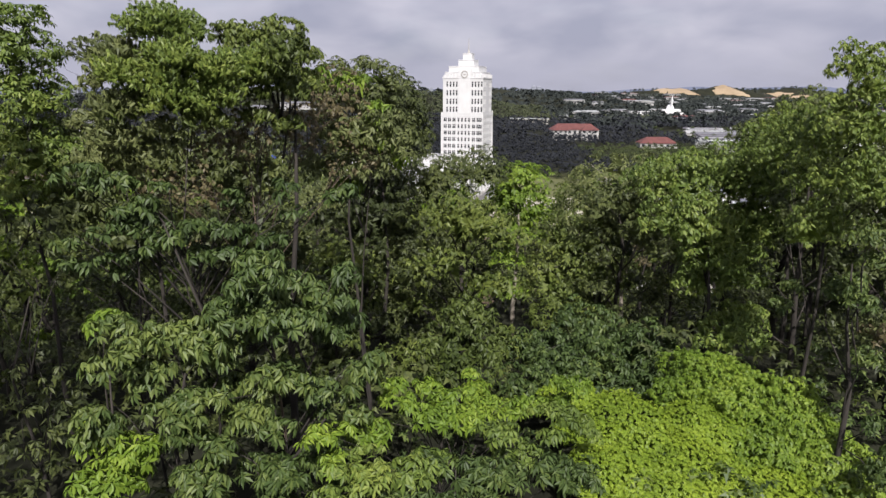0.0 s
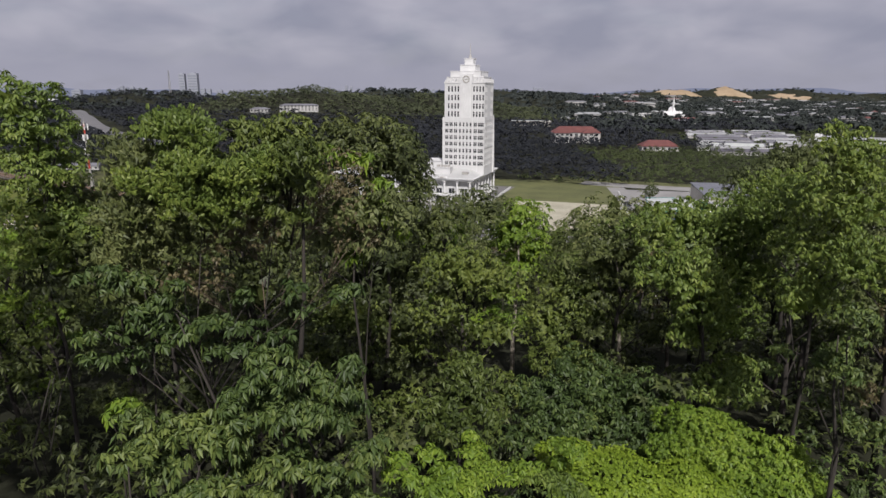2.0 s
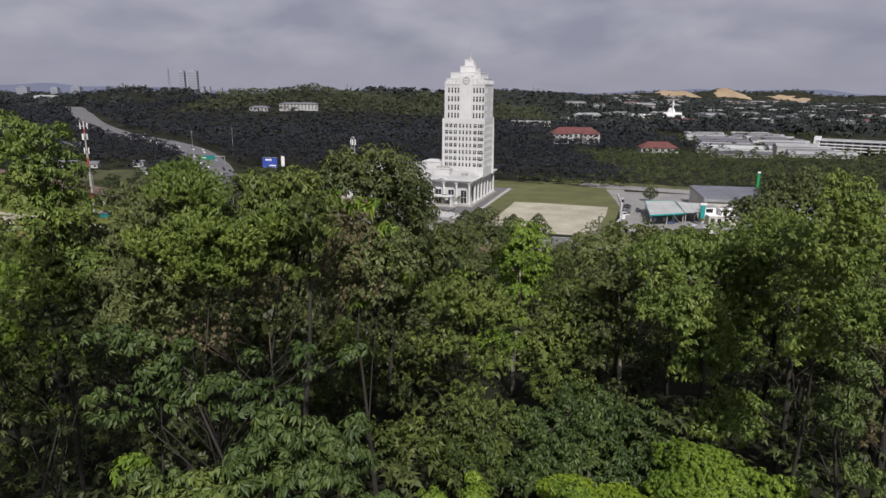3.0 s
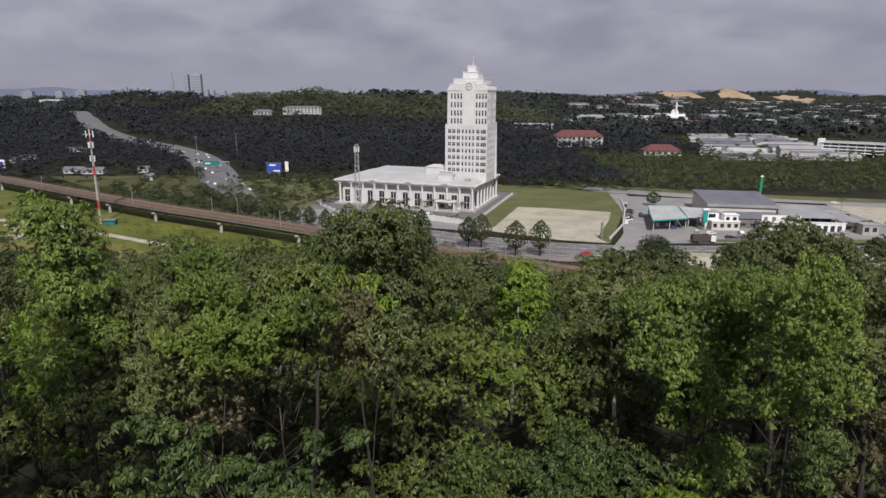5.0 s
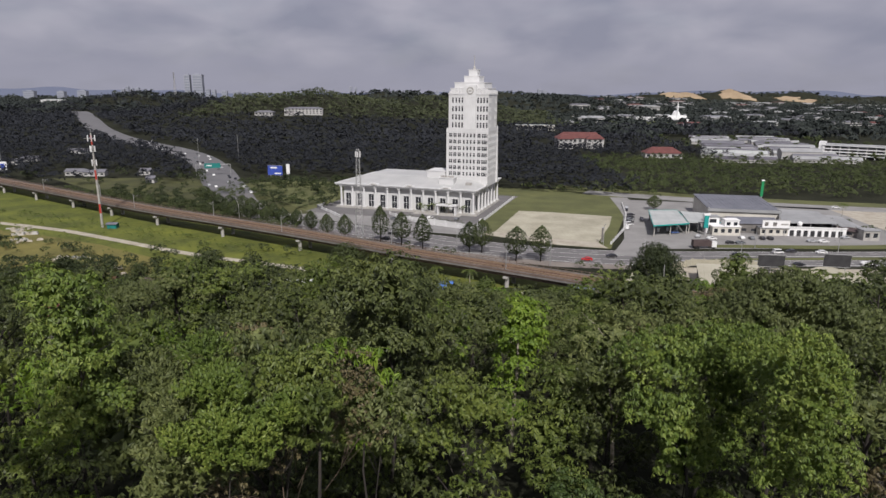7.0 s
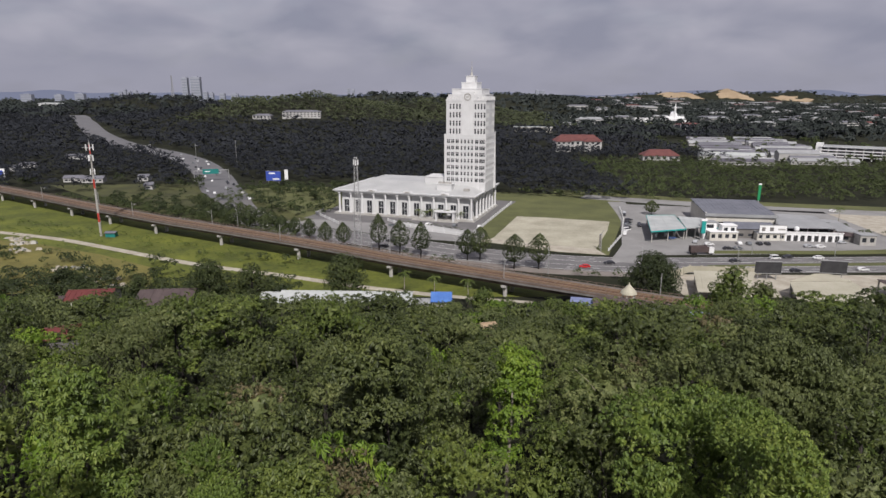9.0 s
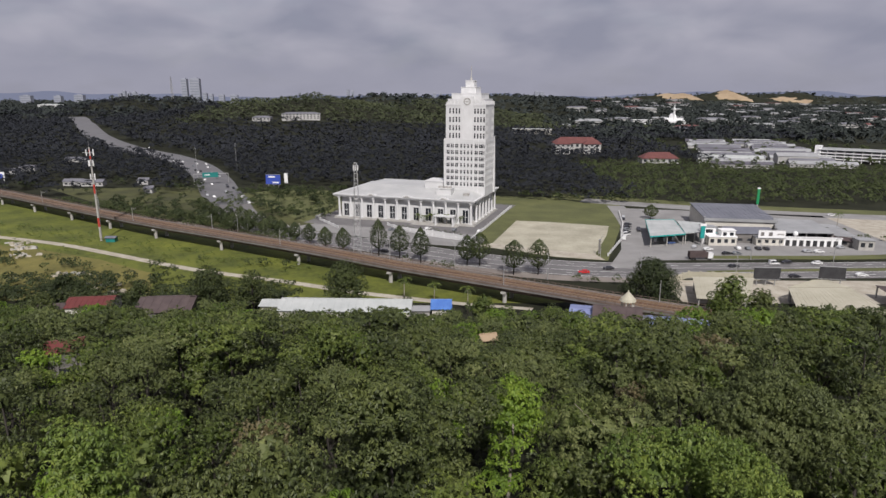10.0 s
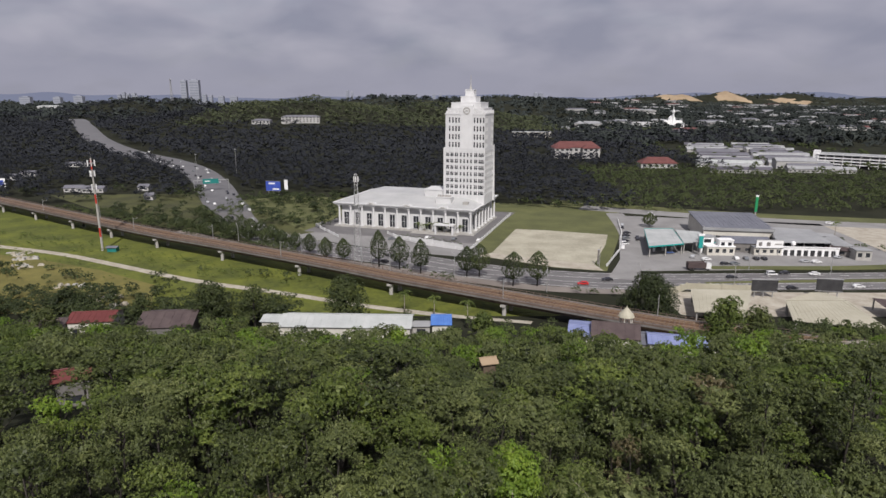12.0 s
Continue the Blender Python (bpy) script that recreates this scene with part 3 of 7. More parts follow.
setting("verge", ribbon([(80, 446), (137, 419), (215, 389), (330, 362)], 17, 0.03), GRASS, "rough grass along the back road", "verge")
setting("road", ribbon([(95, 422), (137, 402), (215, 372), (330, 345)], 17, 0.05), ASPHALT_PALE, "pale back road behind the petrol station", "road")
setting("road", ribbon([(75, 250), (92, 290), (104, 340), (112, 400)], 11, 0.09), ASPHALT_PALE, "worn asphalt access lane beside the field", "road")
setting("median_strip", ribbon([(270, 254), (190, 249), (135, 246.5), (108, 244.5)], (7, 2.0), 0.16), GRASS, "green grass strip between the lanes", "verge")
setting("verge", ribbon([(215, 272), (180, 268), (140, 268), (116, 268)], (7, 5), 0.14), GRASS, "grass verge before the petrol station", "verge")
setting("pavement", patch([(78, 262), (112, 392), (226, 366), (215, 268)], 0.05), ASPHALT_PALE, "wide pale forecourt of the petrol station", "pavement")
setting("field", patch([(17, 288), (50, 390), (113, 378), (72, 262), (50, 268)], 0.05), GRASS, "mown grass parcel beside the tower", "field")
setting("yard", patch([(17, 288.5), (24, 294.3), (48, 281.3), (69, 273.3), (71, 262.5), (50, 268.5)], 0.085), TRACK_DIRT, "bare trodden earth between sand yard and road", "yard")
setting("sand_yard", patch([(24, 294), (33, 322), (42, 350), (60, 346), (91, 335), (84, 312), (69, 273), (48, 281)], 0.11), SAND, "bare pale sand yard inside the grass parcel", "yard")
setting("meadow", patch([(-420, 470), (-330, 330), (-190, 225), (-60, 200), (20, 200), (50, 208), (-80, 285), (-160, 335), (-300, 440)], 0.03), GRASS_RANK, "rank green meadow below the railway", "field")
setting("meadow", patch([(-330, 325), (-236, 297), (-190, 281), (-150, 262), (-116, 240), (-105, 212), (-240, 196)], 0.05), GRASS_DRY, "yellowed dry grass with scrub", "field")
setting("meadow", patch([(-300, 470), (-190, 370), (-100, 318), (-60, 318), (-84, 352), (-150, 452), (-200, 480)], 0.03), GRASS_ROUGH, "rough green verge beyond the railway", "field")
setting("dirt_track", ribbon([(-320, 338), (-226, 306), (-184, 290), (-150, 272), (-104, 247), (-62, 230), (-25, 214), (30, 196)], (4.4, 3.4), 0.09), TRACK_DIRT, "pale dirt track through the meadow", "track")
setting("verge", ribbon([(72, 233), (45, 236), (14, 247), (-20, 264), (-84, 297), (-150, 343)], 7, 0.05), PAVING, "worn brown paving between road and railway", "verge")


def lane_line(pts, d, dash, gap, width=0.14):
    line = smooth_line(pts, dash + gap)
    g = Geo()
    for i in range(len(line) - 1):
        a, b = offset(line, i, d), offset(line, i + 1, d)
        e = a + (b - a) * (dash / (dash + gap))
        n = Vector((-(e - a).y, (e - a).x, 0)).normalized() * width
        z = 0.075
        g.add([(a.x - n.x, a.y - n.y, z), (e.x - n.x, e.y - n.y, z), (e.x + n.x, e.y + n.y, z), (a.x + n.x, a.y + n.y, z)], [(0, 1, 2, 3)])
    return g


for d, dash, gap in ((-11, 9, 0.4), (-7.4, 3, 6), (-3.4, 9, 0.4), (3.4, 9, 0.4), (7.4, 3, 6), (10.6, 9, 0.4)):
    setting("lane_line", lane_line(ROAD[1:9], d, dash, gap), PAINT, "white painted line on the road", "road marking")

# ---- the white tower on its colonnaded podium ----
TOWER = pose(17.5, 341.8, 0, 0, 0, -18)
HALL = pose(17.0, 331.5, 1.95, 0, 0, -18) @ Matrix.Diagonal((0.97, 0.97, 0.97, 1))      # the hall and the tower on it, over their plinth


def pierced(x0, x1, z0, z1, holes, deep, y=0.0):
    """A wall face at y (facing -y) with recessed holes (x0, x1, z0, z1)."""
    xs = sorted({x0, x1, *[h[0] for h in holes], *[h[1] for h in holes]})
    zs = sorted({z0, z1, *[h[2] for h in holes], *[h[3] for h in holes]})
    g = Geo()
    for a, b in zip(xs, xs[1:]):
        for c, d in zip(zs, zs[1:]):
            mx, mz = (a + b) / 2, (c + d) / 2
            if not any(h[0] < mx < h[1] and h[2] < mz < h[3] for h in holes):
                g.add([(a, y, c), (b, y, c), (b, y, d), (a, y, d)], [(0, 1, 2, 3)])
    for a, b, c, d in holes:
        g.add([(a, y, c), (b, y, c), (b, y, d), (a, y, d), (a, y + deep, c), (b, y + deep, c), (b, y + deep, d), (a, y + deep, d)],
              [(0, 4, 5, 1), (1, 5, 6, 2), (2, 6, 7, 3), (3, 7, 4, 0)])
    return g.welded()


PANES = {}


def window(parent, m, width, height, mullion=False):
    """A pane in its frame, at the middle of its sill line."""
    key = (round(width, 2), round(height, 2))
    if key not in PANES:
        p = Geo().box(-width / 2, width / 2, 0, 0.06, 0, height).mesh("window")
        p.materials.append(GLASS)
        fr = Geo().box(-width / 2, width / 2, -0.06, 0, height * 0.62, height * 0.62 + 0.14)
        if mullion:
            fr.box(-0.09, 0.09, -0.06, 0, 0, height)
        fr = fr.mesh("window_frame")
        fr.materials.append(WHITE_TRIM)
        PANES[key] = (p, fr)
    w = new("window", PANES[key][0])
    w.parent, w.matrix_basis = parent, m
    f = new("window_frame", PANES[key][1])
    f.parent = w
    return w


def tower_block():
    t = thing("office_tower", "tall white office tower with dark windows and stepped crown", "tower", HALL)
    X0, X1, Y0, Y1 = -25.0, 0.2, 21.0, 43.7
    low_rows = [17.9, 21.5, 25.2, 29.1, 32.8, 36.5, 40.2]
    up_rows = [45.6, 50.1, 54.8, 59.6]
    low_cols = [(-22.4, 1.9), (-19.8, 1.9), (-17.1, 1.9), (-14.4, 1.0), (-12.3, 1.0), (-10.2, 1.0), (-8.1, 1.0), (-5.3, 1.9), (-2.7, 1.9), (-0.95 - 0.3, 0)]
    low_cols = [c for c in low_cols if c[1]] + [(-0.95, 1.5)]
    up_cols = [(-21.6, 0.95), (-19.6, 0.95), (-17.7, 0.95), (-15.9, 0.95), (-6.6, 0.95), (-4.8, 0.95), (-3.0, 0.95), (-1.2, 0.95)]
    side_low = [(23.4, 1.7), (26.4, 1.7), (29.6, 1.0), (32.0, 1.0), (34.4, 1.0), (37.6, 1.7), (40.9, 1.7)]
    side_up = [(23.6, 0.95), (25.6, 0.95), (27.6, 0.95), (37.2, 0.95), (39.2, 0.95), (41.2, 0.95)]

    def holes(cols, rows, h):
        return [(c - w / 2, c + w / 2, z, z + h) for c, w in cols for z in rows]

    inset = 0.35
    # lower shaft
    front = pierced(X0, X1, 12.0, 45.0, holes(low_cols, low_rows, 2.1), inset, Y0)
    part("front_wall", front, WHITE, t)
    side = pierced(Y0, Y1, 12.0, 45.0, holes(side_low, low_rows, 2.1), inset, 0)
    part("side_wall", side.turned(pose(X1, 0, 0, 0, 0, 90)), WHITE, t)
    g = Geo()
    g.add([(X0, Y1, 12), (X0, Y0, 12), (X0, Y0, 45), (X0, Y1, 45)], [(0, 1, 2, 3)])
    g.add([(X1, Y1, 12), (X0, Y1, 12), (X0, Y1, 45), (X1, Y1, 45)], [(0, 1, 2, 3)])
    g.box(X0 + 0.5, X1 - 0.5, Y0 + 0.5, Y1 - 0.5, 44.4, 45.0)
    part("rear_wall", g, WHITE, t)
    # upper shaft
    U0, U1, V0, V1 = X0 + 0.9, X1 - 0.5, Y0 + 1.0, Y1 - 1.0
    part("front_wall", pierced(U0, U1, 45.0, 65.2, holes(up_cols, up_rows, 2.9), inset, V0), WHITE, t)
    part("side_wall", pierced(V0, V1, 45.0, 65.2, holes(side_up, up_rows, 2.9), inset, 0).turned(pose(U1, 0, 0, 0, 0, 90)), WHITE, t)
    g = Geo()
    g.add([(U0, V1, 45), (U0, V0, 45), (U0, V0, 65.2), (U0, V1, 65.2)], [(0, 1, 2, 3)])
    g.add([(U1, V1, 45), (U0, V1, 45), (U0, V1, 65.2), (U1, V1, 65.2)], [(0, 1, 2, 3)])
    g.box(U0 + 0.5, U1 - 0.5, V0 + 0.5, V1 - 0.5, 64.6, 65.2)
    part("rear_wall", g, WHITE, t)
    for (c, w) in low_cols:
        for z in low_rows:
            window(t, pose(c, Y0 + inset - 0.02, z), w, 2.1, w > 1.2)
    for (c, w) in up_cols:
        for z in up_rows:
            window(t, pose(c, V0 + inset - 0.02, z), w, 2.9)
    for (c, w) in side_low:
        for z in low_rows:
            window(t, pose(X1 - inset + 0.02, c, z, 0, 0, 90), w, 2.1, w > 1.2)
    for (c, w) in side_up:
        for z in up_rows:
            window(t, pose(U1 - inset + 0.02, c, z, 0, 0, 90), w, 2.9)
    # piers, panels and string courses
    for x in (-24.4, -18.45, -15.75, -6.75, -4.0, 0.0):
        part("pier", Geo().box(x - 0.28, x + 0.28, Y0 - 0.22, Y0 + 0.02, 13.0, 45.4), WHITE_TRIM, t)
    for z in (17.2, 27.9, 43.6):
        part("string_course", Geo().box(X0 - 0.12, X1 + 0.12, Y0 - 0.12, Y1 + 0.12, z, z + 0.25), WHITE_TRIM, t)
    part("centre_panel", Geo().box(-14.6, -7.9, V0 - 0.35, V0 + 0.02, 45.0, 66.6), WHITE_TRIM, t)
    for x in (-13.5, -12.4, -11.25, -10.1, -9.0):
        part("flute", Geo().box(x - 0.2, x + 0.2, V0 - 0.5, V0 - 0.34, 45.4, 63.6), WHITE_TRIM, t)
    part("cornice", Geo().box(U0 - 0.25, U1 + 0.25, V0 - 0.25, V1 + 0.25, 64.2, 64.9), WHITE_TRIM, t)
    # crown: shoulders that step in, with vertical fins
    steps = [(U0 + 0.9, U1 - 0.9, V0 + 0.9, V1 - 0.9, 65.2, 67.8), (U0 + 3.0, U1 - 3.0, V0 + 1.6, V1 - 1.6, 67.8, 71.0),
             (-16.4, -7.4, 27.0, 37.8, 71.0, 74.6), (-14.5, -9.3, 29.6, 35.2, 74.6, 78.3)]
    for a, b, c, d, z0, z1 in steps:
        part("crown_step", Geo().box(a, b, c, d, z0, z1).box(a - 0.15, b + 0.15, c - 0.15, d + 0.15, z1 - 0.35, z1 + 0.05), WHITE_TRIM, t)
    for x in np.linspace(U0 + 0.7, U1 - 0.7, 12):
        if not -15 < x < -7.5:
            part("fin", Geo().box(x - 0.28, x + 0.28, V0 - 0.3, V0 + 1.2, 64.9, 66.2 + 1.6 * (1 - abs(x + 11.3) / 12)), WHITE_TRIM, t)
    for y in np.linspace(V0 + 0.7, V1 - 0.7, 11):
        part("fin", Geo().box(U1 - 1.2, U1 + 0.3, y - 0.28, y + 0.28, 64.9, 66.6), WHITE_TRIM, t)
    part("mast", Geo().cyl(-11.9, 32.4, 78.3, 80.2, 0.9, 0.5, 10).cyl(-11.9, 32.4, 80.2, 86.5, 0.3, 0.1, 8), CONCRETE, t, "thin grey roof mast")
    em = Geo()
    for k in range(16):
        a, b = 2 * math.pi * k / 16, 2 * math.pi * (k + 1) / 16
        em.add([(r * math.cos(q), y, r * math.sin(q)) for q in (a, b) for r in (1.5, 2.1) for y in (-0.2, 0)],
               [(0, 4, 6, 2), (2, 6, 7, 3), (0, 1, 5, 4)])
    part("emblem_cross", Geo().prism([(-0.9, -0.2), (0.9, -0.2), (0.9, 0), (-0.9, 0)], -0.25, 0.25).turned(pose(-11.2, V0 - 0.36, 66.4)), CONCRETE, t)
    part("emblem", em.welded().turned(pose(-11.2, V0 - 0.36, 66.4)), CONCRETE, t, "round grey crest on the front")
    part("crest_back", Geo().box(-15.0, -7.5, V0 - 0.34, V0 + 2.0, 64.9, 69.4), WHITE_TRIM, t)
    # lean buttress at the rear corner
    part("corner_rib", Geo().prism([(X1 - 0.2, Y1 - 2.2), (X1 + 0.9, Y1 - 2.2), (X1 + 0.9, Y1), (X1 - 0.2, Y1)], 12, 46, [(X1 - 0.2, Y1 - 1), (X1 + 0.15, Y1 - 1), (X1 + 0.15, Y1), (X1 - 0.2, Y1)]), WHITE_TRIM, t)
    return t


def podium():
    t = thing("podium_hall", "long white colonnaded hall with pale hipped roof", "building", HALL)
    L, D = -88.0, 57.0
    part("plinth", Geo().box(L + 0.6, -0.6, 0.6, D, -2.1, -0.9).box(L + 0.2, -0.2, 0.2, D + 0.4, -2.1, -1.4), CONCRETE, t)
    bays = [-2.6 - 7.45 * i for i in range(12)]
    holes = [(b - 5.4, b - 2.1, -0.8, 6.6) for b in bays[:-1]]
    part("front_wall", pierced(L + 4, -4, -0.9, 11.2, holes, 0.4, 3.4), WHITE, t)
    ys = [2.6 + 7.4 * i for i in range(8)]
    sholes = [(y + 1.9, y + 5.5, -0.8, 7.6) for y in ys[:-1] if y > 4]
    part("side_wall", pierced(3.4, D, -0.9, 11.2, sholes, 0.4, 0).turned(pose(-4, 0, 0, 0, 0, 90)), WHITE, t)
    part("rear_wall", Geo().box(L + 4, L + 4.4, 3.4, D, -0.9, 11.2).box(L + 4, -4, D - 0.4, D, -0.9, 11.2), WHITE, t)
    for a, b, c, d in holes:
        w = part("window", Geo().box(a, b, 3.8, 3.86, c, d), GLASS, t)
        part("window_frame", Geo().box((a + b) / 2 - 0.08, (a + b) / 2 + 0.08, 3.7, 3.8, c, d).box(a, b, 3.7, 3.8, c + 3.4, c + 3.6), WHITE_TRIM, w)
    for a, b, c, d in sholes:
        w = part("window", Geo().box(-4.46, -4.4, a, b, c, d), GLASS, t)
        part("window_frame", Geo().box(-4.4, -4.3, (a + b) / 2 - 0.08, (a + b) / 2 + 0.08, c, d), WHITE_TRIM, w)

    def column(x, y):
        g = Geo().cyl(x, y, -0.4, 10.6, 0.66, 0.56, 14).box(x - 0.9, x + 0.9, y - 0.9, y + 0.9, -0.9, -0.4)
        g.box(x - 0.8, x + 0.8, y - 0.8, y + 0.8, 10.5, 11.2)
        part("column", g, WHITE_TRIM, t)

    for b in bays:
        column(b, 1.6)
    for y in ys[1:]:
        column(-1.7, y)
        column(L + 1.7, y)
    part("entablature", Geo().box(L + 0.7, -0.7, 0.6, 2.6, 11.2, 12.0).box(-2.7, -0.7, 2.6, D, 11.2, 12.0).box(L + 0.7, L + 2.7, 2.6, D, 11.2, 12.0), WHITE_TRIM, t)
    part("soffit", Geo().box(L + 2.7, -2.7, 2.6, D - 0.1, 11.3, 11.5), WHITE, t)
    part("eave", Geo().prism([(L, 0), (0, 0), (0, D + 1), (L, D + 1)], 12.0, 12.6).box(L - 0.15, 0.15, -0.15, D + 1.15, 12.45, 12.75), WHITE_TRIM, t)
    roof = Geo().prism([(L + 0.8, 0.8), (-0.8, 0.8), (-0.8, D), (L + 0.8, D)], 12.7, 16.2, [(L + 13, 24), (-9, 24), (-9, D - 8), (L + 13, D - 8)])
    part("roof", roof, ROOF_WHITE, t)
    for i in range(30):      # standing seams
        x = L + 4 + i * (80 / 29)
        xt = L + 13 + (x - L - 0.8) / 84.9 * 64.5
        part("roof_seam", Geo().tube([(x, 0.9, 12.78), (xt, 24, 16.25)], [0.07, 0.07], 4), ROOF_WHITE, t)
    for x in (-63.0, -40.6, -18.4):      # small round gables on the eave
        g = Geo()
        ring = [(x + 2.6 * math.cos(math.pi * k / 12), 12.6 + 1.7 * math.sin(math.pi * k / 12)) for k in range(13)]
        g.add([(a, -0.3, z) for a, z in ring] + [(a, 3.2, 12.9 + 0.3 * (z - 12.6)) for a, z in ring],
              [tuple(range(13))[::-1]] + [(k, k + 1, 14 + k, 13 + k) for k in range(12)])
        gb = part("gable", g, WHITE_TRIM, t)
        part("gable_panel", Geo().prism([(x - 1.7, -0.36), (x + 1.7, -0.36), (x + 1.7, -0.31), (x - 1.7, -0.31)], 12.75, 13.5, [(x - 0.8, -0.36), (x + 0.8, -0.36), (x + 0.8, -0.31), (x - 0.8, -0.31)]), CONCRETE, gb)
    part("roof_block", Geo().box(-37, -25.5, 21, 36, 14, 19.6).box(-37.3, -25.2, 20.7, 36.3, 19.6, 20.0), WHITE, t)
    part("roof_block", Geo().box(-25.5, -16.5, 8.5, 14.8, 13, 17.4).box(-25.8, -16.2, 8.2, 15, 17.4, 17.8), WHITE, t)
    for k in range(4):
        part("roof_unit", Geo().box(-24.6 + k * 2.1, -23.2 + k * 2.1, 9.2, 10.8, 17.8, 18.9), CONCRETE, t, "grey roof unit")
    part("roof_unit", Geo().box(-9.5, -6.2, 9, 11.5, 14, 15.4), CONCRETE, t, "grey roof unit")
    # entrance: steps and a deep porch
    for k in range(5):
        part("step", Geo().box(-37 + k * 0.4, -9 - k * 0.4, -4.2 + k * 0.8, 0.6, 0.2 * k - 2.05, 0.2 * k - 1.85), CONCRETE, t)
    part("porch", Geo().box(-22.5, -21.6, -3.2, 0.4, -1.8, 3.4).box(-12.4, -11.5, -3.2, 0.4, -1.8, 3.4).box(-23, -11, -3.8, 0.4, 3.4, 4.2), WHITE_TRIM, t)
    return t


tower_block()
podium()
setting("pavement", patch([tuple((TOWER @ Vector(p))[:2]) for p in ((-92, -28, 0), (7, -28, 0), (10, 66, 0), (-92, 66, 0))], 0.05), ASPHALT, "grey paved court round the hall", "pavement")


def low_wall(pts, height=1.3, name="boundary_wall", mat=None, label="low white boundary wall with piers", gap=6.0):
    t = thing(name, label, "wall")
    for (x0, y0), (x1, y1) in zip(pts, pts[1:]):
        d = Vector((x1 - x0, y1 - y0, 0))
        n = max(1, int(d.length / gap))
        s = d / n
        a = math.degrees(math.atan2(s.y, s.x))
        for i in range(n):
            m = pose(x0 + s.x * i, y0 + s.y * i, float(ground_z(x0 + s.x * i, y0 + s.y * i)), 0, 0, a)
            part("panel", Geo().box(0.3, s.length - 0.3, -0.1, 0.1, 0, height).turned(m), mat or WHITE, t)
            part("pier", Geo().box(-0.3, 0.3, -0.3, 0.3, 0, height + 0.35).turned(m), mat or WHITE_TRIM, t)
    return t


low_wall([tuple((TOWER @ Vector(p))[:2]) for p in ((-93, -4, 0), (-92, -14, 0), (-66, -36, 0))])
low_wall([tuple((TOWER @ Vector(p))[:2]) for p in ((-44, -20, 0), (-33.5, -28, 0), (-18.5, -37, 0), (8.5, -43, 0), (9.5, -36, 0), (8.5, 60, 0))])

# ---- railway viaduct ----
RAIL_SIDE = material("brown_stained_concrete", (0.095, 0.068, 0.055), (0.185, 0.138, 0.112), 0.9, 0.2, 2.0, 0.3)
RAIL_BED = material("rusty_ballast", (0.07, 0.038, 0.02), (0.15, 0.083, 0.045), 0.95, 0.15, 2.5, 0.4)
RUST = material("rusty_steel", (0.22, 0.155, 0.10), (0.36, 0.265, 0.18), 0.6, 0.5, 4.0, 0.1, metal=0.4)
RAIL = [(-430, 497), (-294, 408), (-156, 315), (-101, 282), (-42.5, 247), (-18.4, 231.5), (13.6, 213.5), (41.2, 198), (72, 181.5), (101, 169.5), (150, 150)]
viaduct = thing("railway_viaduct", "brown double-track railway on a long concrete viaduct", "railway")
line = smooth_line(RAIL, 20.0)
tops = [float(np.interp(p.x, [-60, 60], [7.0, 6.2])) for p in line]
v, f = [], []


def strip(d0, d1, z0, z1):
    """A long bar between two side offsets of the railway, from z0 to z1 against the deck."""
    g, v, f = Geo(), [], []
    for i in range(len(line)):
        a, b = offset(line, i, d0), offset(line, i, d1)
        z = tops[i]
        v += [(a.x, a.y, z + z0), (b.x, b.y, z + z0), (b.x, b.y, z + z1), (a.x, a.y, z + z1)]
    for i in range(len(line) - 1):
        p, q = i * 4, i * 4 + 4
        f += [(p + k, p + (k + 1) % 4, q + (k + 1) % 4, q + k) for k in range(4)]
    return g.add(v, f + [(0, 3, 2, 1), (len(v) - 4, len(v) - 3, len(v) - 2, len(v) - 1)])


part("deck", strip(-5.0, 5.0, -0.9, -0.2), CONCRETE_DARK, viaduct)
part("ballast_bed", strip(-4.4, 4.4, -0.2, 0.12), RAIL_BED, viaduct)
for d in (-4.9, 4.9):
    part("parapet", strip(d - 0.16, d + 0.16, -0.2, 0.3), RAIL_SIDE, viaduct)
    part("girder", strip(d * 0.62 - 0.5, d * 0.62 + 0.5, -2.3, -0.9), RAIL_SIDE, viaduct)
    part("handrail", strip(d - 0.05, d + 0.05, 0.95, 1.05), RAIL_SIDE, viaduct)
for d in (-2.9, -1.5, 1.5, 2.9):
    part("rail", strip(d - 0.11, d + 0.11, 0.12, 0.34), RUST, viaduct)
for d in (-4.2, 4.2):
    part("cable_trough", strip(d - 0.25, d + 0.25, 0.1, 0.3), CONCRETE_DARK, viaduct)
bed_line = smooth_line(RAIL[1:10], 5.0)
for i in range(0, len(bed_line) - 1, 1):
    a = bed_line[i]
    b = bed_line[i + 1]
    ang = math.degrees(math.atan2(b.y - a.y, b.x - a.x))
    g = Geo()
    for k in range(4):
        q = a + (b - a) * (k / 4)
        g.add([tuple(pose(q.x, q.y, float(np.interp(q.x, [-60, 60], [7.0, 6.2])) + 0.13, 0, 0, ang) @ Vector(c)) for c in ((-0.14, -4.0, 0), (0.14, -4.0, 0), (0.14, 4.0, 0), (-0.14, 4.0, 0),
              (-0.14, -4.0, 0.06), (0.14, -4.0, 0.06), (0.14, 4.0, 0.06), (-0.14, 4.0, 0.06))], [(4, 5, 6, 7), (0, 1, 5, 4), (1, 2, 6, 5), (2, 3, 7, 6), (3, 0, 4, 7)])
    part("sleeper_panel", g, RAIL_SIDE, viaduct)
POST = Geo().box(-0.12, 0.12, -0.12, 0.12, 0, 0.7).mesh("railing_post")
POST.materials.append(RAIL_SIDE)
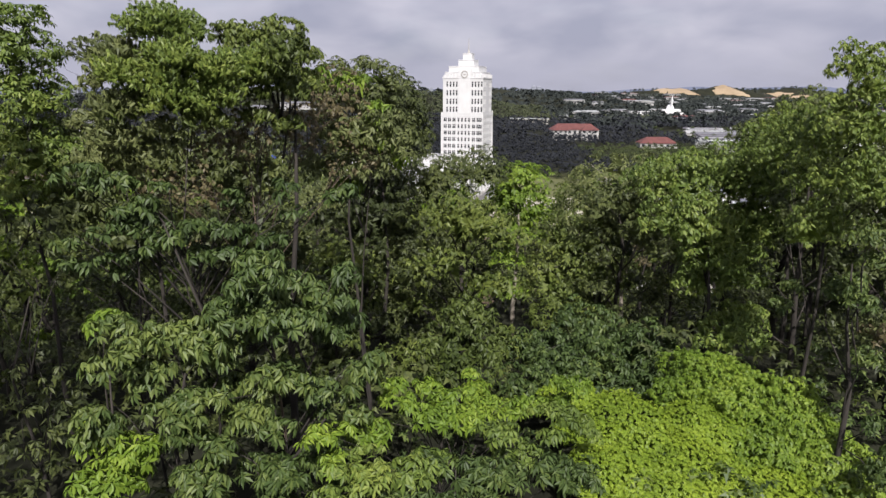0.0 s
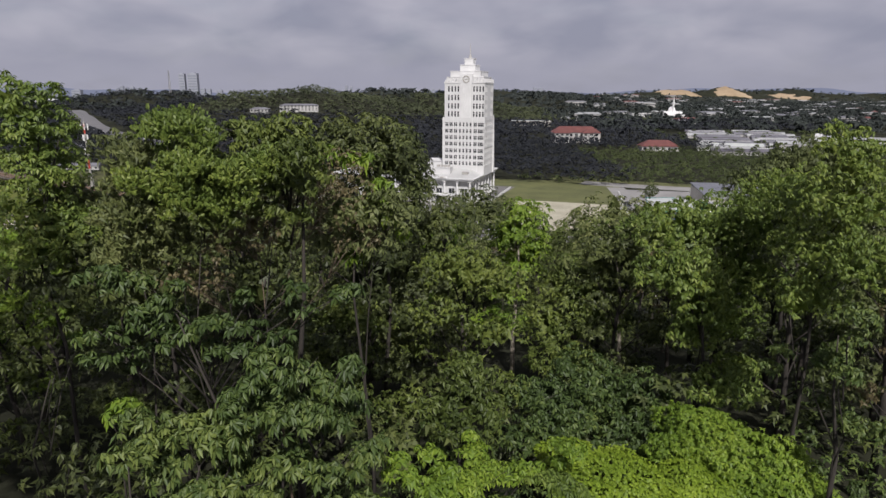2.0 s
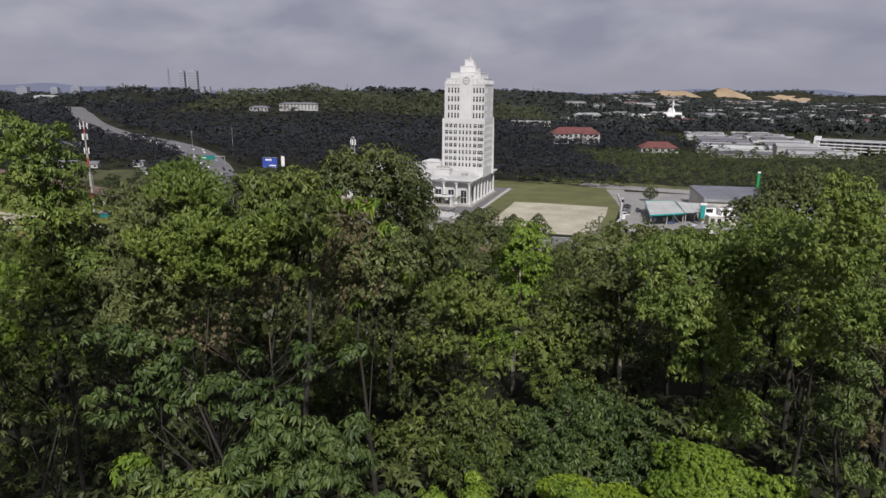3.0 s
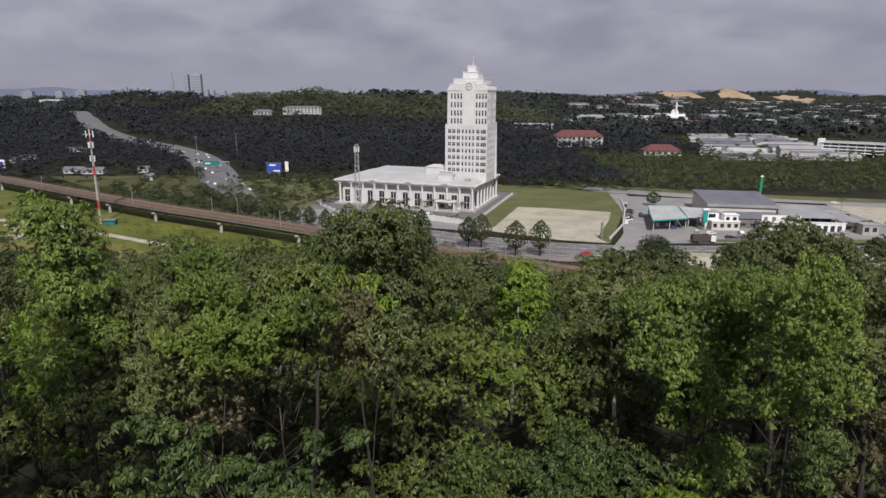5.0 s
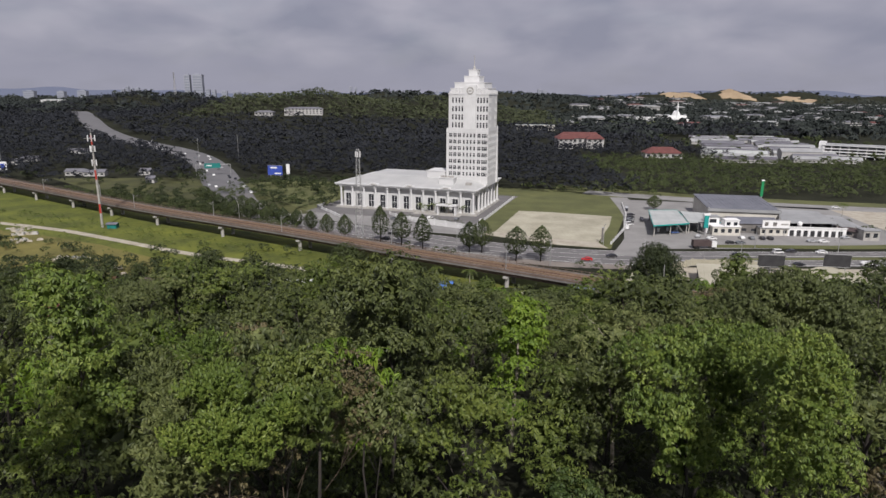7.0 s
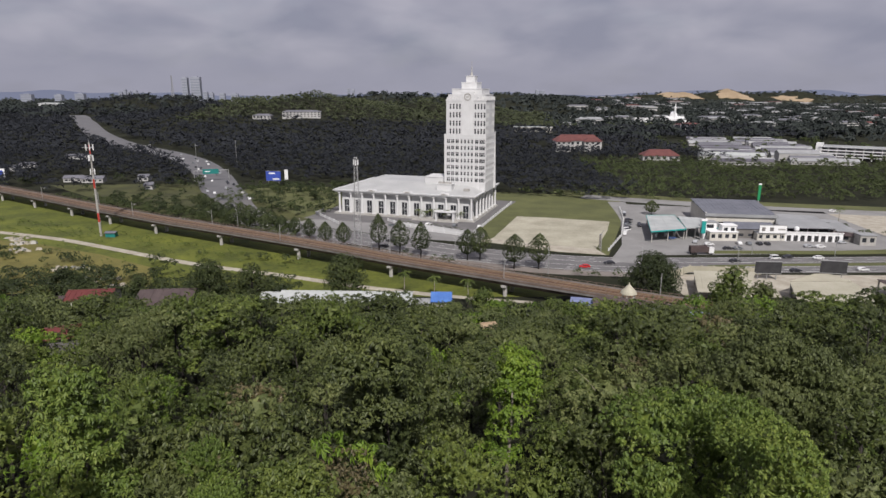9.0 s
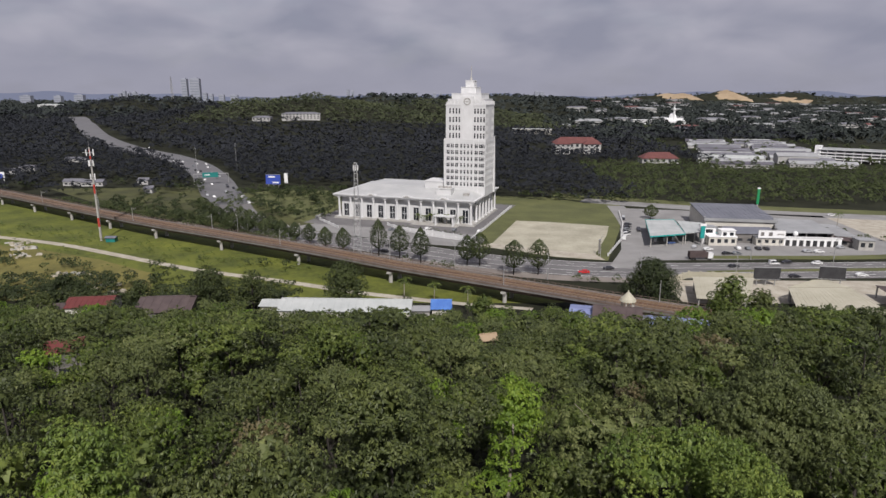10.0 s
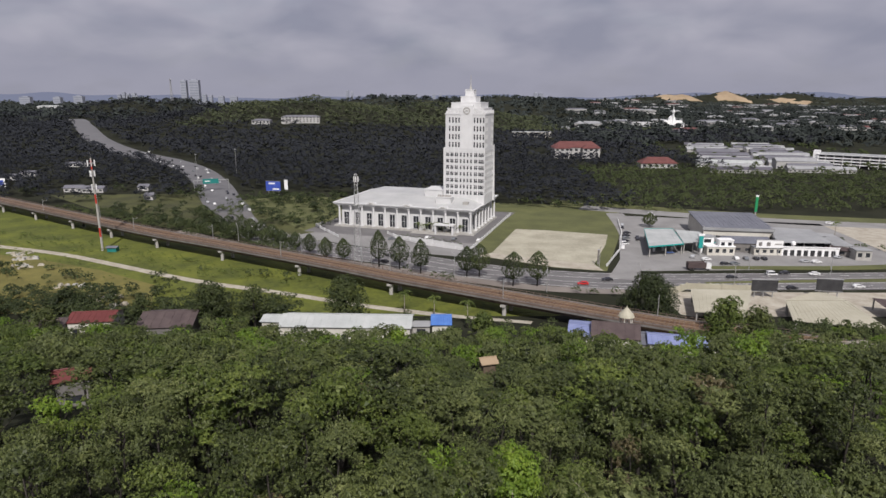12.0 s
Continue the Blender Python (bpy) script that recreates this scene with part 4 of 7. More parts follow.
for i in range(0, len(bed_line) - 1):
    for side in (-4.9, 4.9):
        a, b = offset(bed_line, i, side), offset(bed_line, i + 1, side)
        z = float(np.interp(a.x, [-60, 60], [7.0, 6.2]))
        for k in range(2):
            q = a + (b - a) * (k / 2)
            post = new("railing_post", POST)
            post.parent, post.location = viaduct, (q.x, q.y, z + 0.3)
pier_line = smooth_line(RAIL, 10.0)
run, last = 0.0, None
for i, p in enumerate(pier_line):
    run += (p - pier_line[i - 1]).length if i else 0
    if last is None or run - last > 38:
        last = run
        z0 = float(ground_z(p.x, p.y))
        zt = float(np.interp(p.x, [-60, 60], [7.0, 6.2]))
        if z0 > 2.6:
            continue
        q = pier_line[min(i + 1, len(pier_line) - 1)]
        m = pose(p.x, p.y, 0, 0, 0, math.degrees(math.atan2(q.y - p.y, q.x - p.x)))
        part("pier", Geo().cyl(0, 3.0, z0 - 0.5, zt - 2.9, 0.75, 0.75, 12).cyl(0, -3.0, z0 - 0.5, zt - 2.9, 0.75, 0.75, 12).box(-0.9, 0.9, -4.6, 4.6, zt - 3.0, zt - 2.3).turned(m), CONCRETE, viaduct)

setting("embankment", ribbon([(62, 187), (80, 177.5), (101, 169.5), (150, 150)], (12, 14), 0.6, 2.5), TRACK_DIRT, "earth bank carrying the tracks to the hillside", "embankment")

# wire masts beside the tracks
MAST = material("galvanised_steel", (0.30, 0.30, 0.30), (0.46, 0.46, 0.45), 0.5, 0.5, 6.0, 0.05, metal=0.5)


def wire_mast(m):
    t = thing("wire_mast", "slim grey railway wire mast with bracket arm", "mast", m, "masts along the railway")
    part("pole", Geo().cyl(0, 0, 0, 7.2, 0.16, 0.11, 8), MAST, t)
    part("arm", Geo().tube([(0, 0, 6.2), (0, 2.6, 6.5)], [0.07, 0.05], 5).tube([(0, 0, 5.2), (0, 2.4, 6.3)], [0.05, 0.05], 5), MAST, t)
    part("insulator", Geo().cyl(0, 0.5, 6.1, 6.5, 0.13, 0.13, 8), CONCRETE_DARK, t)
    return t


proto = None
run, last = 0.0, 20.0
for i, p in enumerate(bed_line[:-1]):
    run += (p - bed_line[i - 1]).length if i else 0
    if run - last > 48:
        last = run
        q = bed_line[i + 1]
        a = math.degrees(math.atan2(q.y - p.y, q.x - p.x))
        o = offset(bed_line, i, -4.2 if (int(run / 48) % 2) else 4.2)
        m = pose(o.x, o.y, float(np.interp(o.x, [-60, 60], [7.0, 6.2])) + 0.1, 0, 0, a + (0 if int(run / 48) % 2 else 180))
        proto = copy_thing(proto, m) if proto else wire_mast(m)

# ---- trees of the valley ----
STREET = "street trees along the main road"


def planted_tree(name, label, x, y, height, radius, leaf, seed, low=0.24, peak=0.33, count=1000, length=0.4, group=STREET):
    """A clipped-looking street tree: a full drop-shaped crown of small leaf sprays on a clear stem."""
    rng = np.random.default_rng(seed)
    t = thing(name, label, "tree", pose(x, y, float(ground_z(x, y))), group)
    part("trunk", Geo().tube([(0, 0, -0.4), (0.1, 0, height * low), (0, 0.1, height * 0.6), (0, 0, height * 0.93)], [0.02 * height, 0.016 * height, 0.011 * height, 0.003 * height], 7), BARK, t, smooth=True)
    u, a, ph = rng.random(count) ** 0.85, rng.uniform(0, 6.283, count), rng.uniform(0, 6.283, 4)
    r = radius * np.sin(np.pi * u ** (math.log(0.5) / math.log(peak))) ** 0.72
    r *= 1 + 0.09 * np.sin(3 * a + 6 * u + ph[0]) + 0.07 * np.sin(5 * a - 11 * u + ph[1]) + 0.05 * np.sin(9 * a + 17 * u + ph[2])
    r *= 1 - 0.25 * rng.random(count) ** 2
    p = np.stack([np.cos(a) * r, np.sin(a) * r, height * (low + (1 - low) * u) + rng.normal(0, 0.12, count)], 1)
    ax = unit(np.stack([np.cos(a), np.sin(a), (u - 0.15) * 1.2], 1) + rng.normal(0, 0.25, (count, 3)))
    v, f = whorls(rng, p, ax, 6, length, length * 0.62, simple=True)
    part("crown", fast_mesh("crown", v, f), leaf, t)
    return t


def spreading_tree(label, x, y, height, radius, leaf, seed, count=12, per=20.0):
    """A wide tree of many full foliage masses."""
    rng = np.random.default_rng(seed)
    lobes = []
    for i in range(count):
        u = (i + 0.5) / count
        a = i * 2.4 + rng.uniform(-0.4, 0.4)
        r = radius * rng.uniform(0.3, 0.46)
        off = (radius - r) * math.sqrt(max(0.0, 1 - u ** 1.6)) * rng.uniform(0.75, 1.1)
        lobes.append((math.cos(a) * off, math.sin(a) * off, height * (0.3 + 0.62 * u) - r * 0.3, r, r, r * 0.75))
    return tree("spreading_tree", seed, height, radius, height * 0.2, leaf, label, pose(x, y, float(ground_z(x, y))), lobes=lobes, per_lobe=per, k=7, length=0.36, width=0.2,
                radius=0.022 * height, shell=0.15, floor=-0.5, upright=0.35, bumps=0.12, simple=True)


for i, (x, y, h, r) in enumerate([(-28.6, 268.4, 17.0, 4.1), (-19.0, 264.6, 15.0, 4.6), (-9.5, 257.6, 15.4, 4.2)]):
    planted_tree("street_tree", "dark green cone-shaped street tree", x, y, h, r, LEAF_STREET, 700 + i)
for i, (x, y, h, r) in enumerate([(10.2, 253.3, 13.2, 4.4), (15.5, 253.4, 14.4, 4.5), (28.4, 240, 14.2, 4.9), (38.2, 240, 14.6, 4.6)]):
    planted_tree("street_tree", "round dark green street tree on a short stem", x, y, h, r, LEAF_STREET, 710 + i, 0.22, 0.42)
for i, (x, y, h, r) in enumerate([(-92, 326, 7.5, 3.6), (-99, 331, 8.5, 4.0), (-106, 335, 9.0, 4.2), (-112, 339, 9.5, 4.4), (-121, 343, 9.0, 4.2), (-129, 349, 8.5, 4.2), (-140, 366, 8, 4.4), (-150, 383, 8, 4.6)]):
    planted_tree("roadside_tree", "dense dark tree beside the highway", x, y, h, r, LEAF_STREET, 760 + i, 0.12, 0.45, 700, 0.42, "trees beside the highway")
for i, (x, y, h, r) in enumerate([(-45.5, 276, 11.5, 3.7), (-54.5, 280, 11.0, 3.5), (-64, 290, 10.5, 3.5), (-72.5, 297.0, 9.8, 3.4), (-80.5, 303, 9.6, 3.4), (-90, 308, 9.5, 3.6), (-101, 316, 9, 3.6),
                                  (-110, 320, 10, 4.6), (-118, 330, 8, 4), (-137, 342, 8, 5), (-152, 350, 7, 4.6), (-126, 326, 9, 4.6), (-88, 320, 6, 3), (120.5, 356, 8.5, 4.4)]):
    planted_tree("street_tree", "leafy green tree on the rough verge", x, y, h, r, LEAF_STREET, 720 + i, 0.22, 0.38, 800, 0.38)
spreading_tree("wide dark green spreading tree beside the railway", 70, 199, 17.5, 10.5, LEAF_STREET, 740, 18, 22)
spreading_tree("wide dark tree behind the white long house", -31.5, 192, 18.0, 8.8, LEAF_STREET, 741, 16)
spreading_tree("broad dark green tree at the meadow edge", -74, 188, 16.5, 8.0, LEAF_STREET, 742, 15)
spreading_tree("broad green tree at the meadow edge", -60, 187, 15.5, 7.0, LEAF_DEEP, 743)
spreading_tree("leafy green tree at the foot of the wood", 76, 160, 12.5, 5.0, LEAF_MID, 744)
spreading_tree("leafy green tree at the foot of the wood", 86, 159, 13.0, 5.5, LEAF_DEEP, 745)
spreading_tree("fresh green tree beside the blue-roofed hut", 11.5, 166, 9.5, 4.6, LEAF_MID, 746)
spreading_tree("fresh yellow-green tree before the white long house", -12, 152, 8.6, 4.6, LEAF_BRIGHT, 750)
spreading_tree("fresh yellow-green tree before the white long house", -17.5, 142, 8.4, 4.4, LEAF_BRIGHT, 751)
spreading_tree("tall fresh green tree standing out of the lower wood", 63.5, 130, 21.0, 6.0, LEAF_MID, 752, 14)
spreading_tree("tall fresh green tree at the foot of the slope", 82, 172, 14.0, 4.2, LEAF_MID, 753, 10)
spreading_tree("thin-leaved tree before the cream sheds", 91, 184, 11.0, 4.6, LEAF_OLIVE, 754, 9, 9.0)
spreading_tree("dark tree at the meadow edge beside heaps of rubble", -133, 208, 9.5, 6.5, LEAF_STREET, 747)
spreading_tree("dark tree crowding the rust red roof", -97, 190, 11.0, 5.5, LEAF_STREET, 748)
spreading_tree("green tree crowding the rust red roof", -118, 173, 9.5, 4.8, LEAF_DEEP, 749)
rng = np.random.default_rng(44)
bushes = [(-185, 262), (-176, 245), (-160, 240), (-150, 228), (-138, 222), (-128, 214), (-118, 205), (-105, 203), (-146, 246), (-165, 225), (-190, 232), (-205, 255), (-215, 240), (-96, 198),
          (-110, 192), (-125, 195), (-140, 200), (-155, 205), (-170, 208), (-186, 215), (-45, 200), (-12, 196), (-3, 190), (8, 188), (20, 186), (34, 184), (48, 190), (84, 190), (95, 196), (106, 200), (118, 194), (112, 184), (128, 176), (100, 186), (140, 172),
          (-4, 247), (0, 246), (3, 245), (-16, 258), (58, 229), (66, 226), (52, 231), (205, 312), (212, 305), (218, 300)]
mr = np.random.default_rng(46)
bushes += [(float(mr.uniform(-112, -60)), float(mr.uniform(142, 172))) for _ in range(40)]
bushes += [(float(mr.uniform(80, 142)), float(mr.uniform(173, 187))) for _ in range(46)]
thickets = [(-118, 176), (-106, 175), (-99, 178), (-92, 174), (-78, 176), (-72, 180), (-126, 179), (-55, 171), (-50, 168), (-40, 163), (-98, 190), (-70, 192), (-103, 196)]
for _ in range(120):
    bx = mr.uniform(-165, -48)
    by = 197 + mr.uniform(0, 1) ** 1.4 * (20 + max(0, -bx - 80) * 0.2)
    if (bx + 110) ** 2 + (by - 186) ** 2 > 130 and (bx + 84) ** 2 + (by - 184) ** 2 > 140:
        thickets.append((bx, by))
roadside = [(mr.uniform(-330, -165), mr.uniform(432, 492)) for _ in range(70)] + [(mr.uniform(-140, -62), mr.uniform(330, 465)) for _ in range(75)] + [(mr.uniform(-215, -110), mr.uniform(345, 405)) for _ in range(60)]
roadside = [(a, b) for a, b in roadside if not (-312 < a < -262 or -252 < a < -226) and min((a - p) ** 2 + (b - q) ** 2 for p, q in ((-116, 356), (-131, 384), (-145, 412), (-156, 443), (-167, 474), (-130, 475), (-124, 370), (-138, 398), (-150, 428), (-161, 458), (-176, 492), (-85, 332), (-100, 343))) > 270]
for _ in range(110):
    bx = mr.uniform(-270, -60)
    by = 194 + mr.uniform(0, 1) ** 1.8 * 70 + max(0, (-bx - 120) * 0.2)
    if (bx + 110) ** 2 + (by - 186) ** 2 > 200 and (bx + 84) ** 2 + (by - 184) ** 2 > 220 and abs(by - np.interp(bx, [-320, -226, -184, -150, -104, -62], [338, 306, 290, 272, 247, 230])) > 6:
        (thickets if mr.random() < 0.7 else bushes).append((bx, by))
for _ in range(170):
    bx = mr.uniform(-270, -70)
    bushes.append((bx, float(np.interp(bx, [-230, -150, -70], [400, 352, 300])) + mr.uniform(-14, 10)))
for _ in range(110):
    bx = mr.uniform(-150, -76)
    bushes.append((bx, mr.uniform(max(345, 300 - bx * 0.6), 470)))
wood("roadside_scrub", "green scrub and small bushes beside track and road", bushes, LEAF_SCRUB, 45, 7, 6, 0.55, 0.3, ((2.2, 5.0), (2.2, 3.6)), lobes=4, low=0.1, floor=-0.1)
wood("roadside_wood", "dark small trees between railway and highway", roadside, LEAF_STREET, 49, 9, 6, 0.6, 0.34, ((4.0, 8.5), (2.4, 4.2)), lobes=5, low=0.15, floor=-0.2)
wood("meadow_thicket", "dark leafy thickets at the edge of the meadow", thickets, LEAF_STREET, 48, 9, 6, 0.52, 0.3, ((3.5, 7.0), (2.6, 4.2)), lobes=5, low=0.1, floor=-0.2)

tufts = []
for _ in range(260):
    bx = mr.uniform(-260, -30)
    by = float(np.interp(bx, [-320, -226, -184, -150, -104, -62, -25], [338, 306, 290, 272, 247, 230, 214])) + mr.uniform(4, 26) * (1 if mr.random() < 0.75 else -1)
    tufts.append((bx, by))
wood("meadow_tufts", "bright tufts of tall grass and low weeds", tufts, LEAF_MID, 51, 12, 5, 0.4, 0.16, ((1.5, 2.2), (0.7, 2.0)), lobes=2, low=0.0, floor=0.0)
low_wall([(-25.5, 325.5), (-5.5, 315), (10.3, 303)], 1.8, "court_wall", WHITE, "low white wall before the court", 6.0)
wood("court_hedge", "clipped green hedge behind the white court wall", [(x, float(np.interp(x, [-25.5, -5.5, 10.3], [328.5, 318, 306]))) for x in np.arange(-23, 10, 1.4)], LEAF_STREET, 53, 16, 5, 0.3, 0.18, ((1.6, 2.9), (1.0, 1.5)), lobes=3, low=0.0, floor=-0.1)

# pale rubble heaps on the meadow
rr = np.random.default_rng(47)
for cx, cy, n in ((-196, 280, 16), (-204, 290, 12), (-187, 268, 12), (-148, 238, 12), (-128, 224, 10), (-118, 214, 9), (-212, 272, 10)):
    heap = thing("rubble_heap", "heap of pale broken concrete in the grass", "rubble", pose(cx, cy, 0), "rubble on the meadow")
    for k in range(n):
        a, b, c = rr.uniform(0.5, 1.6, 3)
        g = Geo().prism([(-a, -b), (a, -b * rr.uniform(0.5, 1)), (a * rr.uniform(0.4, 1), b), (-a * 0.8, b * 0.9)], -0.3, c * 0.8, [(-a * 0.6, -b * 0.6), (a * 0.7, -b * 0.5), (a * 0.4, b * 0.7), (-a * 0.5, b * 0.5)])
        part("lump", g.turned(pose(rr.normal(0, 3.6), rr.normal(0, 1.8), 0, 0, 0, rr.uniform(0, 360))), TRACK_DIRT if k % 3 else CONCRETE, heap)

# ---- roofs at the foot of the hill ----
TIN_WHITE = material("white_roof_sheet", (0.30, 0.32, 0.31), (0.47, 0.48, 0.465), 0.5, 0.15, 3.0, 0.1)
TIN_CREAM = material("cream_roof_sheet", (0.32, 0.30, 0.225), (0.45, 0.425, 0.335), 0.6, 0.12, 2.0, 0.1)
TIN_TAN = material("tan_roof_sheet", (0.24, 0.175, 0.11), (0.36, 0.27, 0.175), 0.8, 0.3, 3.0, 0.1)
TIN_BLUE = material("blue_roof_sheet", (0.05, 0.12, 0.36), (0.10, 0.22, 0.52), 0.5, 0.3, 4.0, 0.1)
TIN_LILAC = material("faded_blue_roof_sheet", (0.14, 0.17, 0.32), (0.24, 0.27, 0.43), 0.5, 0.3, 4.0, 0.1)
TIN_RED = material("rust_red_roof_sheet", (0.085, 0.02, 0.018), (0.15, 0.038, 0.034), 0.6, 0.3, 4.0, 0.1)
TIN_BROWN = material("dark_brown_roof_sheet", (0.05, 0.035, 0.035), (0.10, 0.075, 0.07), 0.7, 0.3, 4.0, 0.1)
TIN_GREY = material("grey_roof_sheet", (0.10, 0.105, 0.125), (0.18, 0.185, 0.21), 0.5, 0.12, 3.0, 0.1)
TIN_PALE = material("pale_grey_roof_sheet", (0.21, 0.215, 0.22), (0.33, 0.335, 0.335), 0.8, 0.1, 3.0, 0.1)
ROOF_TILE_RED = material("red_roof_tiles", (0.085, 0.03, 0.028), (0.15, 0.055, 0.048), 0.8, 0.2, 3.0, 0.1)
# far walls greyed in colour, as distance haze would mute them
FAR_WALL = material("haze_muted_wall", (0.30, 0.295, 0.28), (0.46, 0.455, 0.44), 0.8, 0.05, 1.0, 0.0)
FAR_ROOF = material("far_grey_roof", (0.10, 0.10, 0.115), (0.19, 0.19, 0.21), 0.95, 0.05, 1.0, 0.0)
TEAL = material("teal_paint", (0.01, 0.20, 0.19), (0.03, 0.34, 0.31), 0.4, 0.4, 4.0, 0.0)
GREEN_TEAL = material("teal_road_sign", (0.01, 0.13, 0.12), (0.02, 0.20, 0.18), 0.5, 0.4, 4.0, 0.0)
GREEN_PAINT = material("green_paint", (0.01, 0.16, 0.06), (0.03, 0.28, 0.11), 0.4, 0.4, 4.0, 0.0)
SIGN_WHITE = material("white_sign_board", (0.68, 0.68, 0.67), (0.80, 0.80, 0.79), 0.5, 0.3, 3.0, 0.0)
SIGN_BLUE = material("blue_sign_board", (0.03, 0.06, 0.30), (0.06, 0.10, 0.42), 0.4, 0.3, 3.0, 0.0)
# near-black for billboard backs, and for shade put in as sheets
DARK = material("dark_boards_and_shade", (0.02, 0.02, 0.022), (0.05, 0.05, 0.052), 0.8, 0.3, 2.0, 0.0)
WALL_CREAM = material("cream_wall", (0.42, 0.40, 0.35), (0.60, 0.58, 0.52), 0.8, 0.2, 3.0, 0.05)


def gabled(name, label, category, x, y, angle, length, width, wall, rise, roof_mat, wall_mat, group="", openings=True, z=None, seams=0, over=0.5):
    """A house with a ridge along its length."""
    z = float(ground_z(x, y)) if z is None else z
    t = thing(name, label, category, pose(x, y, z, 0, 0, angle), group)
    L, W = length / 2, width / 2
    n = max(1, int(length / 4))
    step = length / n
    holes = [(-L + step * (i + 0.25), -L + step * (i + 0.75), 1.0, min(wall - 0.4, 2.3)) for i in range(n)] if openings and wall > 1.9 else []
    for turn in (0, 180):
        part("wall", pierced(-L, L, -1.2, wall, holes, 0.15, -W).turned(pose(0, 0, 0, 0, 0, turn)), wall_mat, t)
        for a, b, c, d in holes:
            part("window", Geo().box(a, b, -W + 0.15, -W + 0.2, c, d).turned(pose(0, 0, 0, 0, 0, turn)), GLASS, t)
    for s in (-1, 1):
        part("end_wall", Geo().add([(s * L, -W, -1.2), (s * L, W, -1.2), (s * L, W, wall), (s * L, 0, wall + rise), (s * L, -W, wall),
                                    (s * (L - 0.2), -W, -1.2), (s * (L - 0.2), W, -1.2), (s * (L - 0.2), W, wall), (s * (L - 0.2), 0, wall + rise), (s * (L - 0.2), -W, wall)],
                                   [(0, 1, 2, 3, 4), (9, 8, 7, 6, 5)]), wall_mat, t)
    drop = rise * over / W
    for s in (-1, 1):
        q = [(-L - over, s * (W + over), wall - drop + 0.12), (L + over, s * (W + over), wall - drop + 0.12), (L + over, 0, wall + rise + 0.12), (-L - over, 0, wall + rise + 0.12)]
        r = part("roof", Geo().slab(q if s < 0 else q[::-1], 0.12), roof_mat, t)
        for i in range(seams):
            xs = -L + (i + 0.5) * length / seams
            part("seam", Geo().tube([(xs, s * (W + over), wall - drop + 0.14), (xs, 0, wall + rise + 0.14)], [0.06, 0.06], 4), roof_mat, r)
    part("ridge", Geo().tube([(-L - over, 0, wall + rise + 0.15), (L + over, 0, wall + rise + 0.15)], [0.14, 0.14], 5), roof_mat, t)
    return t


gabled("long_house", "long low white-roofed house at the forest edge", "house", -27.5, 170.5, -2, 37, 11, 4.6, 1.6, TIN_WHITE, WALL_CREAM, z=6.6, seams=18)
gabled("shed", "small white-roofed lean-to beside the long house", "shed", -49.5, 175, -4, 7, 6, 3.6, 0.8, TIN_WHITE, WALL_CREAM, z=6.6, seams=4)
gabled("hut", "small hut with bright blue sheet roof", "hut", -0.3, 173, 0, 5.2, 8.5, 4.2, 1.2, TIN_BLUE, WALL_CREAM, z=6.4, seams=4)
gabled("shelter", "grey-roofed open shelter beside the blue hut", "shed", -6.2, 172, 0, 5, 4, 3.2, 0.4, TIN_PALE, CONCRETE, z=6.4)
gabled("house", "small house with rust red sheet roof", "house", -110, 186, 8, 13, 10, 4.6, 1.6, TIN_RED, WALL_CREAM, seams=8)
gabled("house", "weathered lean-to with brown sheet roof", "house", -122.5, 181, 8, 12, 8, 3.4, 1.0, TIN_BROWN, WALL_CREAM, seams=5)
gabled("house", "house with wide dark brown roof among trees", "house", -85, 184, 6, 16, 16, 4.6, 2.2, TIN_BROWN, CONCRETE_DARK, seams=6)
gabled("hut", "tiny hut with orange-red roof deep in the wood", "hut", -57.6, 89.0, 25, 4.6, 3.6, 5.2, 0.9, TIN_RED, CONCRETE_DARK)
gabled("hut", "small raised hut with pale roof among the trees", "hut", 8.6, 108, 15, 2.4, 2.4, 7.4, 0.5, TIN_TAN, BARK_TWIG, openings=False)
# the shrine roofs beside the tracks
gabled("shrine_hall", "shrine hall with dark brown roof and pale ridge", "shrine", 47.5, 160, -14, 12, 11, 5.4, 2.0, TIN_BROWN, WALL_CREAM, z=7.0, seams=5)
gabled("shelter", "shelter with faded blue sheet roof beside the shrine", "shelter", 38.5, 163, -14, 5.5, 12, 4.6, 0.8, TIN_LILAC, WALL_CREAM, z=7.0, seams=4)
gabled("shelter", "long shelter with faded blue sheet roof by the tracks", "shelter", 63.5, 153.5, -14, 17, 8, 5.4, 0.9, TIN_LILAC, WALL_CREAM, z=6.6, seams=12)
gabled("shelter", "low grey-green roof between shrine and shelter", "shelter", 55, 157, -14, 5, 9, 4.4, 0.6, TIN_GREY, WALL_CREAM, z=6.8, seams=4)
pav = thing("pavilion", "small round cream pavilion roof beside the tracks", "pavilion", pose(53.5, 170.5, 6.2))
part("roof", Geo().cyl(0, 0, 6.4, 7.2, 2.4, 2.0, 14).cyl(0, 0, 7.2, 9.0, 1.9, 0.3, 14).cyl(0, 0, 9.0, 9.6, 0.25, 0.1, 8), TIN_CREAM, pav)
for k in range(6):
    part("post", Geo().cyl(1.8 * math.cos(k * 1.047), 1.8 * math.sin(k * 1.047), -0.5, 6.4, 0.16, 0.16, 6), WALL_CREAM, pav)


